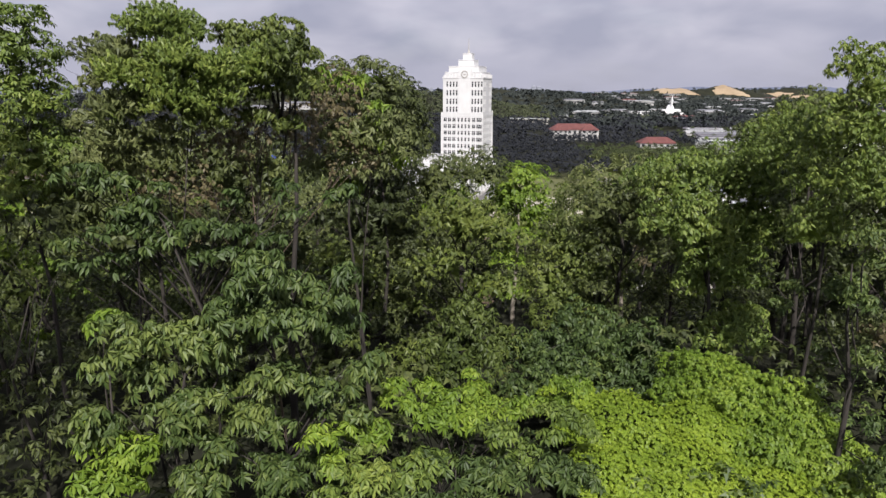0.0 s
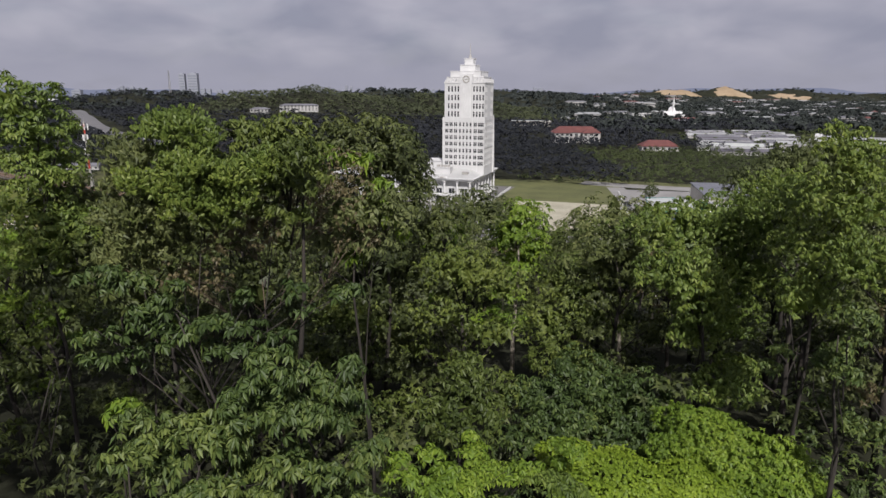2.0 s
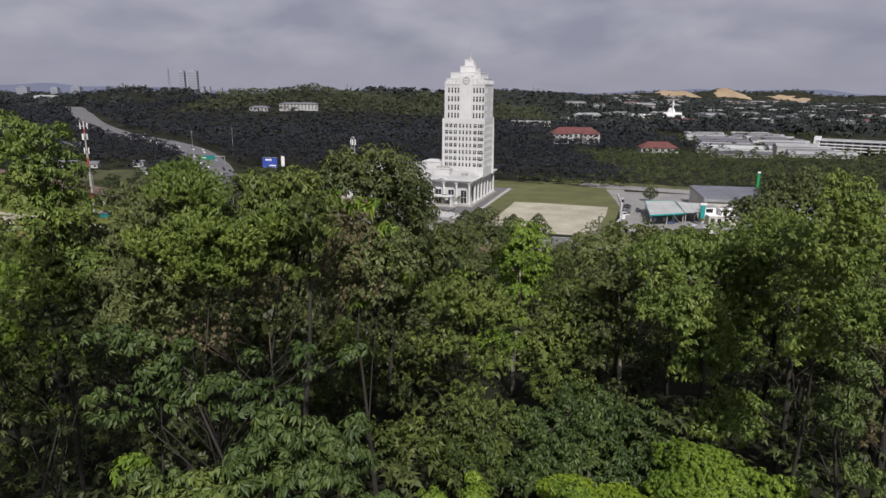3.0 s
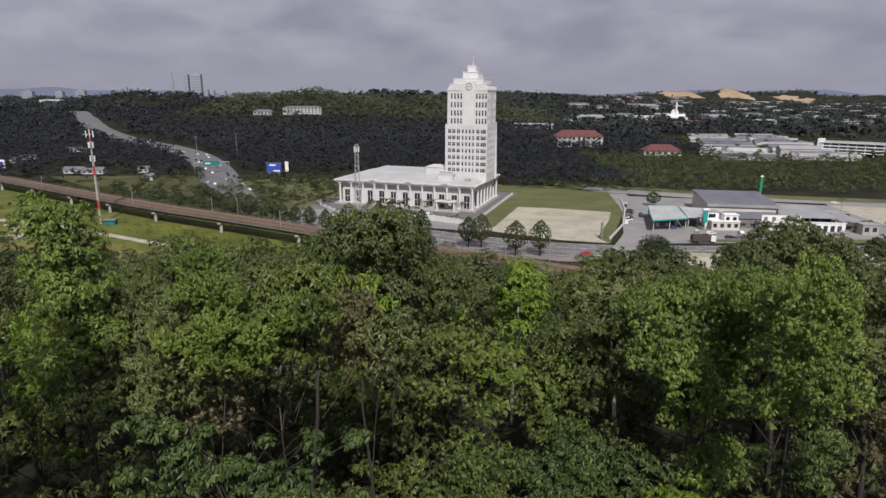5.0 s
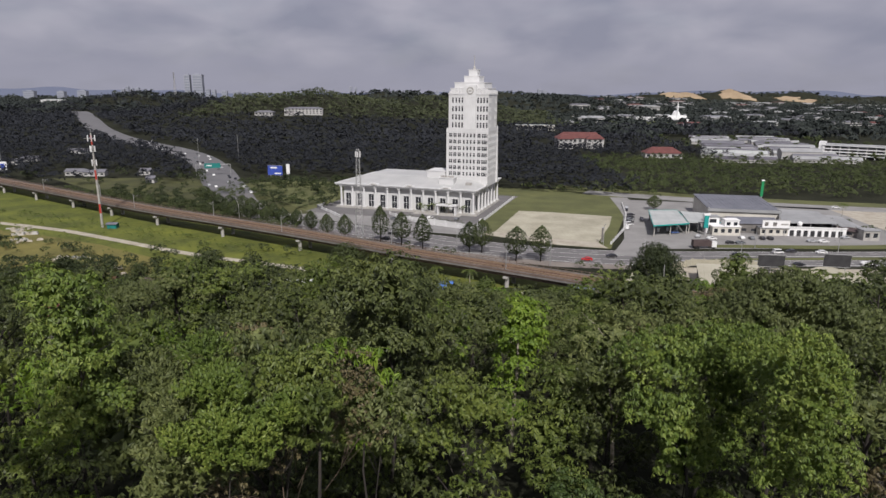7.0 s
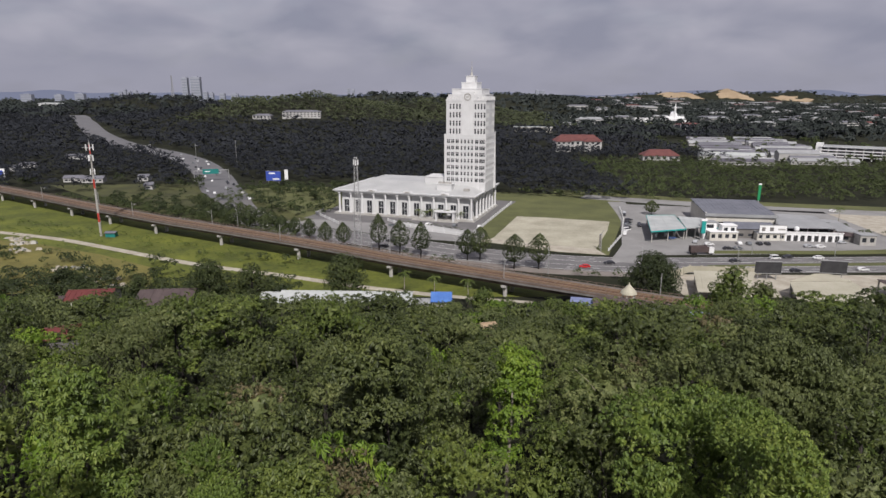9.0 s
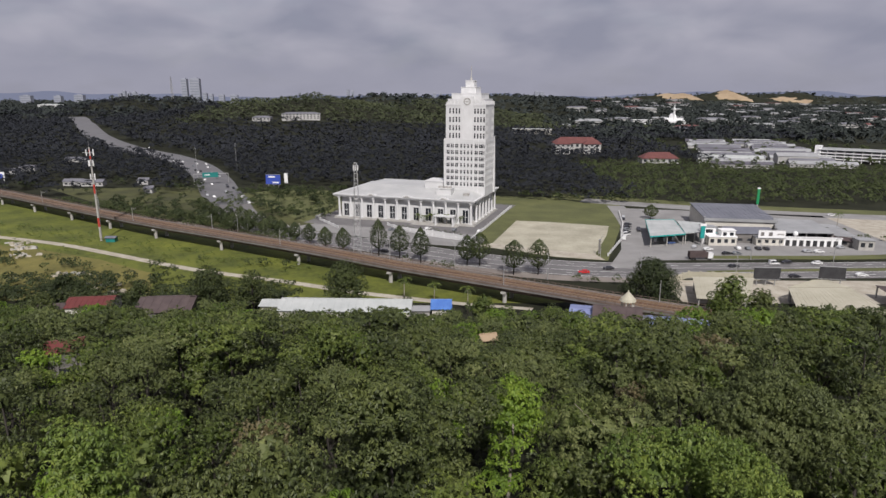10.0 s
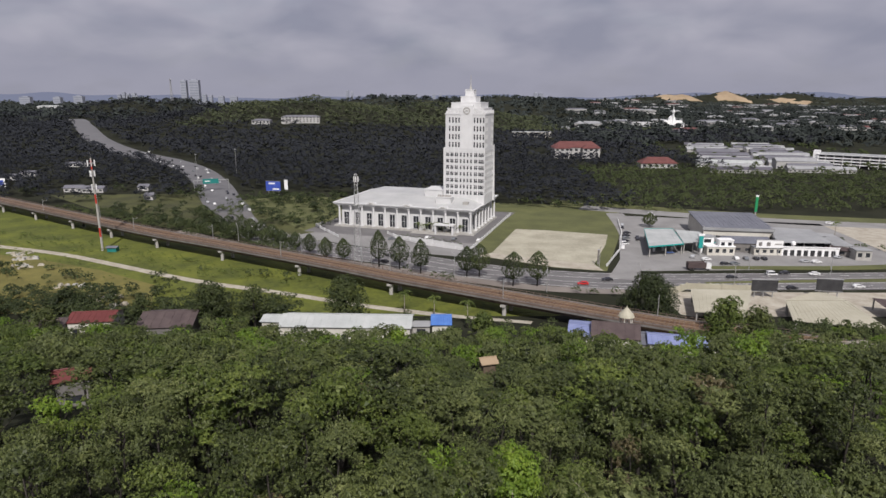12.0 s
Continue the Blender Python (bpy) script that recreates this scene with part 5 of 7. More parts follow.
def sheet_roof(name, label, corners, mat, seams=14, posts=True, thick=0.14, category="shed"):
    """A sheet roof on posts, over four corners."""
    cx, cy = sum(c[0] for c in corners) / 4, sum(c[1] for c in corners) / 4
    t = thing(name, label, category, pose(cx, cy, 0))
    q = [(x - cx, y - cy, z) for x, y, z in corners]
    r = part("roof", Geo().slab(q, thick), mat, t)
    a, b, c, d = [Vector(p) for p in q]
    for i in range(seams):
        k = (i + 0.5) / seams
        p, e = a + (b - a) * k, d + (c - d) * k
        part("seam", Geo().tube([tuple(p + Vector((0, 0, 0.03))), tuple(e + Vector((0, 0, 0.03)))], [0.045, 0.045], 4), mat, r)
    if posts:
        mid = sum((Vector(p) for p in q), Vector()) / 4
        for p in (a, b, c, d, (a + b) / 2, (c + d) / 2):
            p = p + (mid - p) * 0.08
            g0 = float(ground_z(cx + p.x, cy + p.y))
            part("post", Geo().box(p.x - 0.2, p.x + 0.2, p.y - 0.2, p.y + 0.2, g0 - 0.3, p.z - thick), CONCRETE, t)
    return t


sheet_roof("tin_shed", "wide cream sheet-roofed shed beside the road", [(84.6, 197, 4.5), (101, 195.5, 4.5), (114.3, 219, 5.1), (92.2, 220.5, 5.1)], TIN_CREAM)
sheet_roof("tin_shed", "large cream sheet roof with sloping side", [(113.3, 189, 4.4), (139, 181, 4.4), (141.4, 206, 5.4), (120, 206.5, 5.2)], TIN_CREAM, 18)
sheet_roof("tin_shed", "cream sheet roof running down towards the tracks", [(120, 206.9, 5.3), (141.4, 206.4, 5.5), (138, 214, 5.9), (133, 214.2, 5.9)], TIN_CREAM, 14)
sheet_roof("tin_shed", "rusty brown sheet roof beside the cream sheds", [(152, 200, 4.2), (164, 196, 4.2), (166, 207, 4.6), (154, 212, 4.6)], TIN_BROWN, 8)
low_wall([(74, 270), (88, 300), (100, 340), (108, 378)], 1.1, "post_fence", WHITE, "low white fence beside the access lane", 5.0)
low_wall([(84, 226), (97, 236), (124, 233)], 2.6, "sheet_fence", TIN_CREAM, "cream sheet fence round the sheds", 4.0)


def board(name, label, x, y, angle, w, z0, z1, face, legs=2, back=None, category="billboard", letters=()):
    """An advertising board on legs, facing -y before it is turned."""
    t = thing(name, label, category, pose(x, y, float(ground_z(x, y)), 0, 0, angle))
    part("panel", Geo().box(-w / 2, w / 2, -0.2, 0.2, z0, z1), face, t)
    for z in (z1, z0 - 0.2):
        part("frame", Geo().box(-w / 2 - 0.15, w / 2 + 0.15, -0.3, 0.3, z, z + 0.2), MAST, t)
    for i in range(legs):
        xx = 0 if legs == 1 else -w * 0.35 + w * 0.7 * i / (legs - 1)
        part("leg", Geo().cyl(xx, 0.3, -0.3, z0, 0.22, 0.2, 8), MAST, t)
    for a, b, c, d, m in letters:
        part("printed_bar", Geo().box(a, b, -0.23, -0.19, c, d), m, t)
    return t


board("billboard", "dark back of a roadside billboard", 122.5, 226, -5, 9.5, 2.6, 7.0, DARK, 3)
board("billboard", "dark back of a roadside billboard", 146.5, 225, -12, 9.0, 3.0, 7.6, DARK, 3)
board("billboard", "blue billboard with pale bars beside the highway", -130.5, 475, -6, 11.5, 3.2, 10.4, SIGN_BLUE, 3, letters=[(-3.5, 1.5, 8.2, 9.4, SIGN_WHITE), (-0.5, 4.6, 4.0, 5.0, SIGN_WHITE)])
board("billboard", "tall white board beside the blue billboard", -120.6, 475, -6, 2.6, 4.0, 11.5, SIGN_WHITE, 1)
board("road_sign", "white sign board with dark bars at the roadside", -357, 500, 10, 6, 2, 9, SIGN_WHITE, 2, letters=[(-1.6, 1.6, 3.5, 7.5, SIGN_BLUE)])

# ---- petrol station and workshops ----
sheet_roof("station_canopy", "second pale canopy of the petrol station", [(117, 293.5, 5.5), (127.3, 295.4, 5.5), (135.2, 318.7, 5.5), (123.8, 324, 5.5)], TIN_WHITE, 3, True, 0.3, "canopy")
st = sheet_roof("station_canopy", "pale flat petrol station canopy with teal edge", [(97.3, 285, 5.6), (116, 291, 5.6), (122.9, 325.7, 5.6), (107.7, 325.6, 5.6)], TIN_WHITE, 3, True, 0.3, "canopy")
cxy = Vector((110.975, 306.825, 0))
edge = [Vector(p) - cxy for p in ((97.3, 285, 5.0), (116, 291, 5.0), (122.9, 325.7, 5.0), (107.7, 325.6, 5.0))]
for a, b in zip(edge, edge[1:] + edge[:1]):
    n = Vector((-(b - a).y, (b - a).x, 0)).normalized() * 0.1
    part("fascia", Geo().prism([(a + n).to_tuple()[:2], (a - n).to_tuple()[:2], (b - n).to_tuple()[:2], (b + n).to_tuple()[:2]], 5.15, 5.75), TEAL, st, "teal edge band")
for i in range(3):
    for j in range(2):
        x, y = 104 + 5.0 * i + j * 3, 297 + 1.6 * i + j * 14
        pump = thing("fuel_pump", "white and teal fuel pump on a low island", "fuel pump", pose(x, y, 0.06, 0, 0, 15), "pumps under the canopy")
        part("island", Geo().box(-1.6, 1.6, -0.5, 0.5, 0, 0.18), CONCRETE, pump)
        part("cabinet", Geo().box(-0.5, 0.5, -0.28, 0.28, 0.18, 1.9), SIGN_WHITE, pump)
        part("header", Geo().box(-0.55, 0.55, -0.3, 0.3, 1.9, 2.25), TEAL, pump)
sheet_roof("station_shop_roof", "teal and white shop roof of the petrol station", [(127, 297, 4.0), (138, 296, 4.0), (139, 300, 4.3), (128, 300.4, 4.3)], TEAL, 6, True, 0.25, "canopy")


def flat_block(name, label, corners, height, wall_mat, roof_mat, openings=(), category="building", parapet=0.3, storeys=1):
    """A flat-roofed building on a plan of x, y, angle, length, depth, with rows of windows on its front."""
    x, y, ang, L, D = corners
    t = thing(name, label, category, pose(x, y, float(ground_z(x, y)), 0, 0, ang))
    hs = height / storeys
    n = max(1, int(L / 3.2))
    st = L / n
    holes = [(-L / 2 + st * (i + 0.22), -L / 2 + st * (i + 0.78), hs * k + hs * 0.32, hs * k + hs * 0.78) for i in range(n) for k in range(storeys)]
    part("front_wall", pierced(-L / 2, L / 2, -0.3, height, holes, 0.2, -D / 2), wall_mat, t)
    for a, b, c, d in holes:
        part("window", Geo().box(a, b, -D / 2 + 0.2, -D / 2 + 0.26, c, d), GLASS, t)
    for a in (-L / 2, L / 2 - 0.2):
        part("side_wall", Geo().box(a, a + 0.2, -D / 2 + 0.01, D / 2, -0.3, height), wall_mat, t)
    part("back_wall", Geo().box(-L / 2 + 0.2, L / 2 - 0.2, D / 2 - 0.2, D / 2, -0.3, height), wall_mat, t)
    part("roof", Geo().box(-L / 2 - parapet, L / 2 + parapet, -D / 2 - parapet, D / 2 + parapet, height, height + 0.35), roof_mat, t)
    return t


# big grey-roofed workshop
ws = thing("workshop", "large workshop with wide grey sheet roof", "workshop", pose(157, 334, 0, 0, 0, -9.5))
part("roof", Geo().slab([(-18, -19, 8.0), (17, -19, 8.0), (17, 19, 9.8), (-18, 19, 9.8)], 0.3), TIN_GREY, ws)
for i in range(16):
    part("seam", Geo().tube([(-17 + i * 2.2, -19, 8.04), (-17 + i * 2.2, 19, 9.84)], [0.08, 0.08], 4), TIN_GREY, ws)
part("fascia", Geo().box(-18.2, 17.2, -19.3, -19.0, 6.6, 8.15), TIN_PALE, ws, "pale sheet edge")
part("wall", Geo().box(-17.5, -17.2, -18.5, 18.5, -0.2, 8.2).box(16.2, 16.5, -18.5, 18.5, -0.2, 8.2).box(-17.2, 16.2, 18.2, 18.5, -0.2, 9.4).box(-17.2, 16.2, -18.5, -18.2, 3.8, 6.8), WALL_CREAM, ws)
for i in range(5):
    part("roller_door", Geo().box(-16.6 + i * 6.6, -11 + i * 6.6, -18.4, -18.2, -0.1, 3.8), TIN_PALE, ws)
flat_block("shop_block", "low white shop with cream walls and small windows", (134, 293.5, -3, 13, 7), 4.2, WALL_CREAM, SIGN_WHITE)
flat_block("shop_block", "white two-storey box on the shop front", (136.5, 293, -3, 6.5, 5), 7.2, SIGN_WHITE, SIGN_WHITE, storeys=2)
flat_block("shop_block", "white box with small windows before the workshop", (129, 297, -3, 6, 5), 8.0, SIGN_WHITE, TIN_PALE, storeys=2)
gabled("workshop_wing", "workshop wing with dark grey sheet roof", "workshop", 150, 302, -6, 22, 13, 4.8, 1.8, TIN_GREY, CONCRETE_DARK, seams=10)
flat_block("shop_block", "low shop with wide white sign band", (157, 293, -4, 13, 5), 3.6, WALL_CREAM, TIN_PALE)
board("sign_band", "wide white sign with dark round marks on a shop", 157, 290.2, -4, 12.5, 3.9, 7.6, SIGN_WHITE, 2, category="sign",
      letters=[(-5.2, -3.6, 4.8, 6.6, CONCRETE_DARK), (-1.5, 0.3, 4.8, 6.6, CONCRETE_DARK), (2.2, 5.6, 5.3, 6.0, CONCRETE)])
sheet_roof("market_roof", "pale grey sheet roof over an open workshop", [(162.3, 293.9, 5.6), (189, 292.5, 5.6), (193.5, 320.2, 6.6), (175, 325.8, 6.6)], TIN_PALE, 16)
sheet_roof("market_roof", "small pale lean-to roof beside the workshop", [(189.6, 293, 4.2), (199, 292, 4.2), (203, 316, 5.0), (194, 319, 5.2)], TIN_PALE, 6)
# added near-black sheet, in place of the shade under this roof
part("back_wall", Geo().box(-12, 12, 0, 0.3, 0, 5.0).turned(pose(184, 312, 0, 0, 0, -10)), DARK, thing("partition", "near-black sheet in place of the shade under the market roof", "wall"))
arc = thing("arcade", "white low arcade wall with round-topped openings", "arcade", pose(176, 288.6, 0, 0, 0, -6.5))
part("wall", pierced(-13, 13, -0.2, 4.2, [(-12.2 + i * 3.1, -10.2 + i * 3.1, 0.0, 2.9) for i in range(8)], 0.5), SIGN_WHITE, arc)
# shade inside the openings, put in as a near-black back
part("back", Geo().box(-13, 13, 0.5, 0.7, -0.2, 4.1), DARK, arc)
part("coping", Geo().box(-13.3, 13.3, -0.3, 0.9, 4.2, 4.5), SIGN_WHITE, arc)
tank = thing("water_tank", "white round water tank on a stand", "tank", pose(169, 291.5, 0))
part("tank", Geo().cyl(0, 0, 4.6, 5.1, 0.6, 1.1, 14).cyl(0, 0, 5.1, 6.3, 1.1, 1.1, 14).cyl(0, 0, 6.3, 6.8, 1.1, 0.4, 14), SIGN_WHITE, tank)
part("stand", Geo().box(-0.7, 0.7, -0.7, 0.7, -0.2, 4.6), CONCRETE, tank)
flat_block("store", "small grey store beside the road", (197, 284, -5, 7, 6), 4.6, CONCRETE, TIN_PALE)
gabled("store", "brown-roofed shed beside the yard", "shed", 193.5, 291, -45, 14, 6, 3.0, 0.8, TIN_BROWN, CONCRETE_DARK, seams=5)
py = thing("pylon_sign", "tall slim green and white pylon sign", "sign", pose(197.5, 387, 0))
part("panel", Geo().box(-0.8, 0.8, -0.3, 0.3, 3.5, 13.2), GREEN_PAINT, py)
part("cap", Geo().box(-0.9, 0.9, -0.35, 0.35, 13.2, 14.0), SIGN_WHITE, py)
part("leg", Geo().box(-0.4, 0.4, -0.25, 0.25, -0.3, 3.5), MAST, py)
py = thing("pylon_sign", "teal price pylon before the petrol station", "sign", pose(124, 290.5, 0))
part("panel", Geo().box(-1.0, 1.0, -0.3, 0.3, 3.6, 9.6), TEAL, py)
part("cap", Geo().box(-1.5, 1.5, -0.35, 0.35, 9.6, 10.6), SIGN_WHITE, py)
part("leg", Geo().box(-0.3, 0.3, -0.2, 0.2, -0.3, 3.6), MAST, py)

# ---- masts, lamps ----


def lattice_mast(name, label, x, y, height, base, top, mat, dishes=0, bays=14, category="mast", thick=0.12):
    z0 = float(ground_z(x, y))
    t = thing(name, label, category, pose(x, y, z0))

    def corner(i, z):
        r = base + (top - base) * z / height
        return ((-r, -r, z), (r, -r, z), (r, r, z), (-r, r, z))[i % 4]

    for i in range(4):
        part("leg", Geo().tube([corner(i, -0.5), corner(i, height)], [thick, thick * 0.7], 5), mat, t)
        g = Geo()
        for k in range(bays):
            z, zz = height * k / bays, height * (k + 1) / bays
            g.tube([corner(i, z), corner(i + 1, zz)], [thick * 0.5, thick * 0.5], 4)
            g.tube([corner(i, zz), corner(i + 1, zz)], [thick * 0.5, thick * 0.5], 4)
        part("bracing", g, mat, t)
    for k in range(dishes):
        a = k * 2.1
        part("antenna", Geo().box(-0.18, 0.18, -0.5, -0.2, -1.2, 1.2).turned(pose(0, 0, height - 2.2, 0, 0, math.degrees(a)) @ Matrix.Translation((0, -top - 0.2, 0))), SIGN_WHITE, t)
    return t


lattice_mast("radio_mast", "slim grey lattice mast beside the railway", -38.5, 273.5, 41, 1.7, 0.55, MAST, 6, 18)
tm = thing("phone_mast", "tall white pole mast with red bands and antennas", "mast", pose(-168, 297.5, 0))
RED_PAINT = material("red_paint", (0.30, 0.03, 0.02), (0.45, 0.06, 0.04), 0.5, 0.5, 4.0, 0.0)
part("pole", Geo().cyl(0, 0, -0.5, 45.5, 0.56, 0.32, 12), CONCRETE, tm)
for z in (7, 23.5, 40):
    r = 0.58 - 0.25 * z / 45
    part("band", Geo().cyl(0, 0, z, z + 4.5, r + 0.02, r - 0.01, 12), RED_PAINT, tm, "red painted band")
for z, n, r in ((43, 6, 1.7), (38, 4, 1.1), (31.5, 2, 1.0)):
    part("ring", Geo().cyl(0, 0, z - 0.15, z + 0.15, r * 0.9, r * 0.9, 12), MAST, tm)
    for k in range(n):
        part("antenna", Geo().box(-0.2, 0.2, -0.15, 0.15, -1.3, 1.5).turned(pose(r * math.cos(k * 6.283 / n), r * math.sin(k * 6.283 / n), z, 0, 0, 360 * k / n)), SIGN_WHITE, tm)
part("arm", Geo().tube([(-3.4, 0, 43), (2.2, 0, 43)], [0.12, 0.12], 5).tube([(0, 0, 45), (0, 0, 48.5)], [0.06, 0.03], 5), MAST, tm)
part("ladder", Geo().box(0.52, 0.58, -0.2, -0.16, 1, 30).box(0.52, 0.58, 0.16, 0.2, 1, 30), MAST, tm)
gabled("equipment_hut", "small pale hut at the foot of the mast", "hut", -162, 296, 0, 4.5, 3, 2.2, 0.4, TIN_GREY, GREEN_TEAL, openings=False)


def street_lamp(m, height=10.0):
    t = thing("street_lamp", "tall grey street lamp with curved arm", "street lamp", m, "lamps along the road")
    part("pole", Geo().tube([(0, 0, -0.3), (0, 0, height * 0.85), (0, 0.5, height * 0.97), (0, 2.0, height)], [0.14, 0.09, 0.07, 0.05], 7), MAST, t)
    part("lamp_head", Geo().box(-0.18, 0.18, 1.8, 2.8, height - 0.1, height + 0.08), CONCRETE, t)
    return t


lamp = street_lamp(pose(40.8, 232.5, 0, 0, 0, 0))
for x, y, a in ((78, 235.5, 0), (115, 234.6, 0), (153, 235.5, 0), (190, 237, 0), (5, 252.5, 20), (-32, 270, 25), (-68, 290, 25), (-106, 314, 35), (70, 268, 180), (135, 264, 180), (172, 265, 180)):
    copy_thing(lamp, pose(x, y, 0, 0, 0, a))
board("road_marker", "thin dark post sign on the sand yard", 70.5, 272.5, 0, 0.7, 1.0, 7.0, CONCRETE_DARK, 1, category="sign")
for x, y, h in ((-372, 520, 20), (-214, 540, 18), (-196, 590, 18)):
    t = thing("power_pole", "thin grey pole standing over the dark wood", "pole", pose(x, y, 0))
    part("pole", Geo().cyl(0, 0, -0.5, h + 8, 0.2, 0.12, 6), MAST, t)
    part("crossarm", Geo().box(-1.2, 1.2, -0.08, 0.08, h + 6.5, h + 6.7), MAST, t)

# the sign gantry over the highway
ga = thing("sign_gantry", "teal road sign on a grey gantry over the highway", "road sign", pose(-186, 497, 0, 0, 0, 20))
for s in (-13, 13):
    part("post", Geo().cyl(s, 0, -0.4, 8.6, 0.3, 0.26, 8), MAST, ga)
part("beam", Geo().box(-13.2, 13.2, -0.25, 0.25, 8.0, 8.6), MAST, ga)
part("panel", Geo().box(-6.5, 5.5, -0.5, -0.3, 5.6, 9.4), GREEN_TEAL, ga)
part("printed_bar", Geo().box(-5, -1, -0.56, -0.48, 7.2, 7.9), SIGN_WHITE, ga)

# ---- vehicles ----
RUBBER = material("tyre_rubber", (0.012, 0.012, 0.012), (0.03, 0.03, 0.03), 0.8, 3.0, 20.0, 0.0)


def paint(name, c):
    return material("car_paint_" + name, tuple(v * 0.85 for v in c), c, 0.25, 0.5, 3.0, 0.0, spec=0.6)


PAINTS = {"white": paint("white", (0.75, 0.75, 0.74)), "silver": paint("silver", (0.40, 0.41, 0.42)), "black": paint("black", (0.03, 0.03, 0.035)),
          "red": paint("red", (0.50, 0.03, 0.03)), "grey": paint("grey", (0.16, 0.17, 0.18)), "blue": paint("blue", (0.05, 0.09, 0.22))}
CARS = {}


def car(colour, x, y, angle, z=0.08, van=False):
    key = (colour, van)
    m = pose(x, y, z, 0, 0, angle)
    if key in CARS:
        return copy_thing(CARS[key], m)
    kind = "van" if van else "car"
    t = thing(kind, f"{colour} {kind} standing on the asphalt", kind, m, "vehicles on road and forecourt")
    top = 1.9 if van else 1.42
    side = [(-2.15, 0.32), (2.15, 0.32), (2.2, 0.68), (1.9, 0.86), (1.1, 0.95), (0.45 if not van else 0.9, top), (-1.2 if not van else -1.95, top), (-1.95, 0.98), (-2.2, 0.9)]
    k = len(side)
    body = Geo().add([(a, -0.85, b) for a, b in side] + [(a, 0.85, b) for a, b in side],
                     [tuple(range(k)), tuple(range(2 * k - 1, k - 1, -1))] + [(i, k + i, k + (i + 1) % k, (i + 1) % k) for i in range(k)])
    part("body", body, PAINTS[colour], t)
    gx0, gx1 = (-1.65, 0.85) if van else (-1.1, 0.4)
    for s in (-1, 1):
        part("side_window", Geo().add([(gx0 - 0.4, s * 0.86, 1.0), (gx1 + 0.5, s * 0.86, 1.0), (gx1, s * 0.86, top - 0.1), (gx0, s * 0.86, top - 0.1)], [(0, 1, 2, 3) if s < 0 else (3, 2, 1, 0)]), GLASS, t)
    part("windscreen", Geo().add([(1.08, -0.72, 0.99), (1.08, 0.72, 0.99), (gx1 + 0.1, 0.68, top - 0.05), (gx1 + 0.1, -0.68, top - 0.05)], [(0, 1, 2, 3)]), GLASS, t)
    for wx in (-1.35, 1.35):
        for wy in (-0.8, 0.8):
            w = part("wheel", Geo().cyl(0, 0, -0.1, 0.1, 0.32, 0.32, 12).turned(pose(wx, wy, 0.32, 90)), RUBBER, t)
            part("rim", Geo().cyl(0, 0, -0.115, 0.115, 0.19, 0.19, 10).turned(pose(wx, wy, 0.32, 90)), MAST, w)
    CARS[key] = t
    return t


for c, x, y, a, van in (("black", 121.8, 251.2, 4, False), ("white", 141, 256, 4, True), ("black", 147.5, 258, 184, False), ("white", 159.6, 256.5, 184, False), ("white", 167, 238.5, 2, False),
                        ("black", 139.2, 236.5, 2, False), ("black", 68.4, 247.5, 178, False), ("red", 57.1, 242, 175, False), ("white", 154, 239.5, 4, False), ("silver", 187.5, 285, 20, False),
                        ("white", 123.3, 281, 10, False), ("grey", 142.4, 282.4, 80, False), ("black", 147.2, 282.4, 85, False), ("black", 150.9, 282.3, 85, False), ("silver", 167.5, 277.5, 5, False),
                        ("white", 172.2, 276.5, 5, False), ("black", 102.3, 338, 20, False), ("black", 100, 331, 20, False), ("grey", 98.2, 325, 20, False), ("black", 96, 318, 20, False), ("white", 93.8, 312, 20, True)):
    car(c, x, y, a, 0.08, van)
for c, x, y, a, van in (("white", 90.5, 303, 70, True), ("black", 103.8, 322.5, 70, False), ("black", 104.8, 327, 70, False), ("blue", 110.5, 293.5, 15, False), ("silver", 119, 286, 60, False), ("black", 128.5, 273, 10, False),
                        ("grey", 133, 273, 10, False), ("white", 138, 283, 85, False), ("black", -25, 286, 155, False), ("black", -27, 276, 155, False), ("white", -8, 325, 60, False), ("grey", -27, 322, 10, False), ("white", 19, 319, 72, False),
                        ("grey", 6, 322, 70, False), ("white", 133, 391, -22, True), ("white", 232, 366, -20, False), ("white", -390, 830, 125, True), ("black", 104, 353, 75, False), ("silver", 106, 360, 75, False)):
    car(c, x, y, a, 0.08, van)
# traffic on the highway
drive = smooth_line(ROAD[8:16], 9.0)
mr2 = np.random.default_rng(52)
for i in range(2, len(drive) - 2):
    if drive[i].y < 900 and mr2.random() < 0.85:
        d = float(mr2.choice([-10.5, -7.0, -3.6, 3.6, 7.0, 10.5]))
        q, a, b = offset(drive, i, d), drive[i - 1], drive[i + 1]
        car(str(mr2.choice(["white", "silver", "black", "grey"], p=[0.35, 0.2, 0.25, 0.2])), q.x, q.y, math.degrees(math.atan2(b.y - a.y, b.x - a.x)) + (180 if d < 0 else 0), 0.08)
# lorry with a red load bed
lo = thing("lorry", "dark brown lorry with white cab and high load bed", "lorry", pose(113, 264.5, 0.1, 0, 0, 3))
part("cab", Geo().box(3.2, 5.2, -1.2, 1.2, 0.6, 3.0).box(3.0, 3.2, -1.2, 1.2, 0.6, 3.4), PAINTS["white"], lo)
part("windscreen", Geo().box(5.2, 5.24, -1.05, 1.05, 1.7, 2.7), GLASS, lo)
part("load_bed", Geo().box(-5.2, 2.9, -1.25, 1.25, 1.0, 1.3).box(-5.2, 2.9, -1.25, -1.15, 1.3, 3.6).box(-5.2, 2.9, 1.15, 1.25, 1.3, 3.6).box(-5.2, -5.1, -1.15, 1.15, 1.3, 3.6), TIN_BROWN, lo)
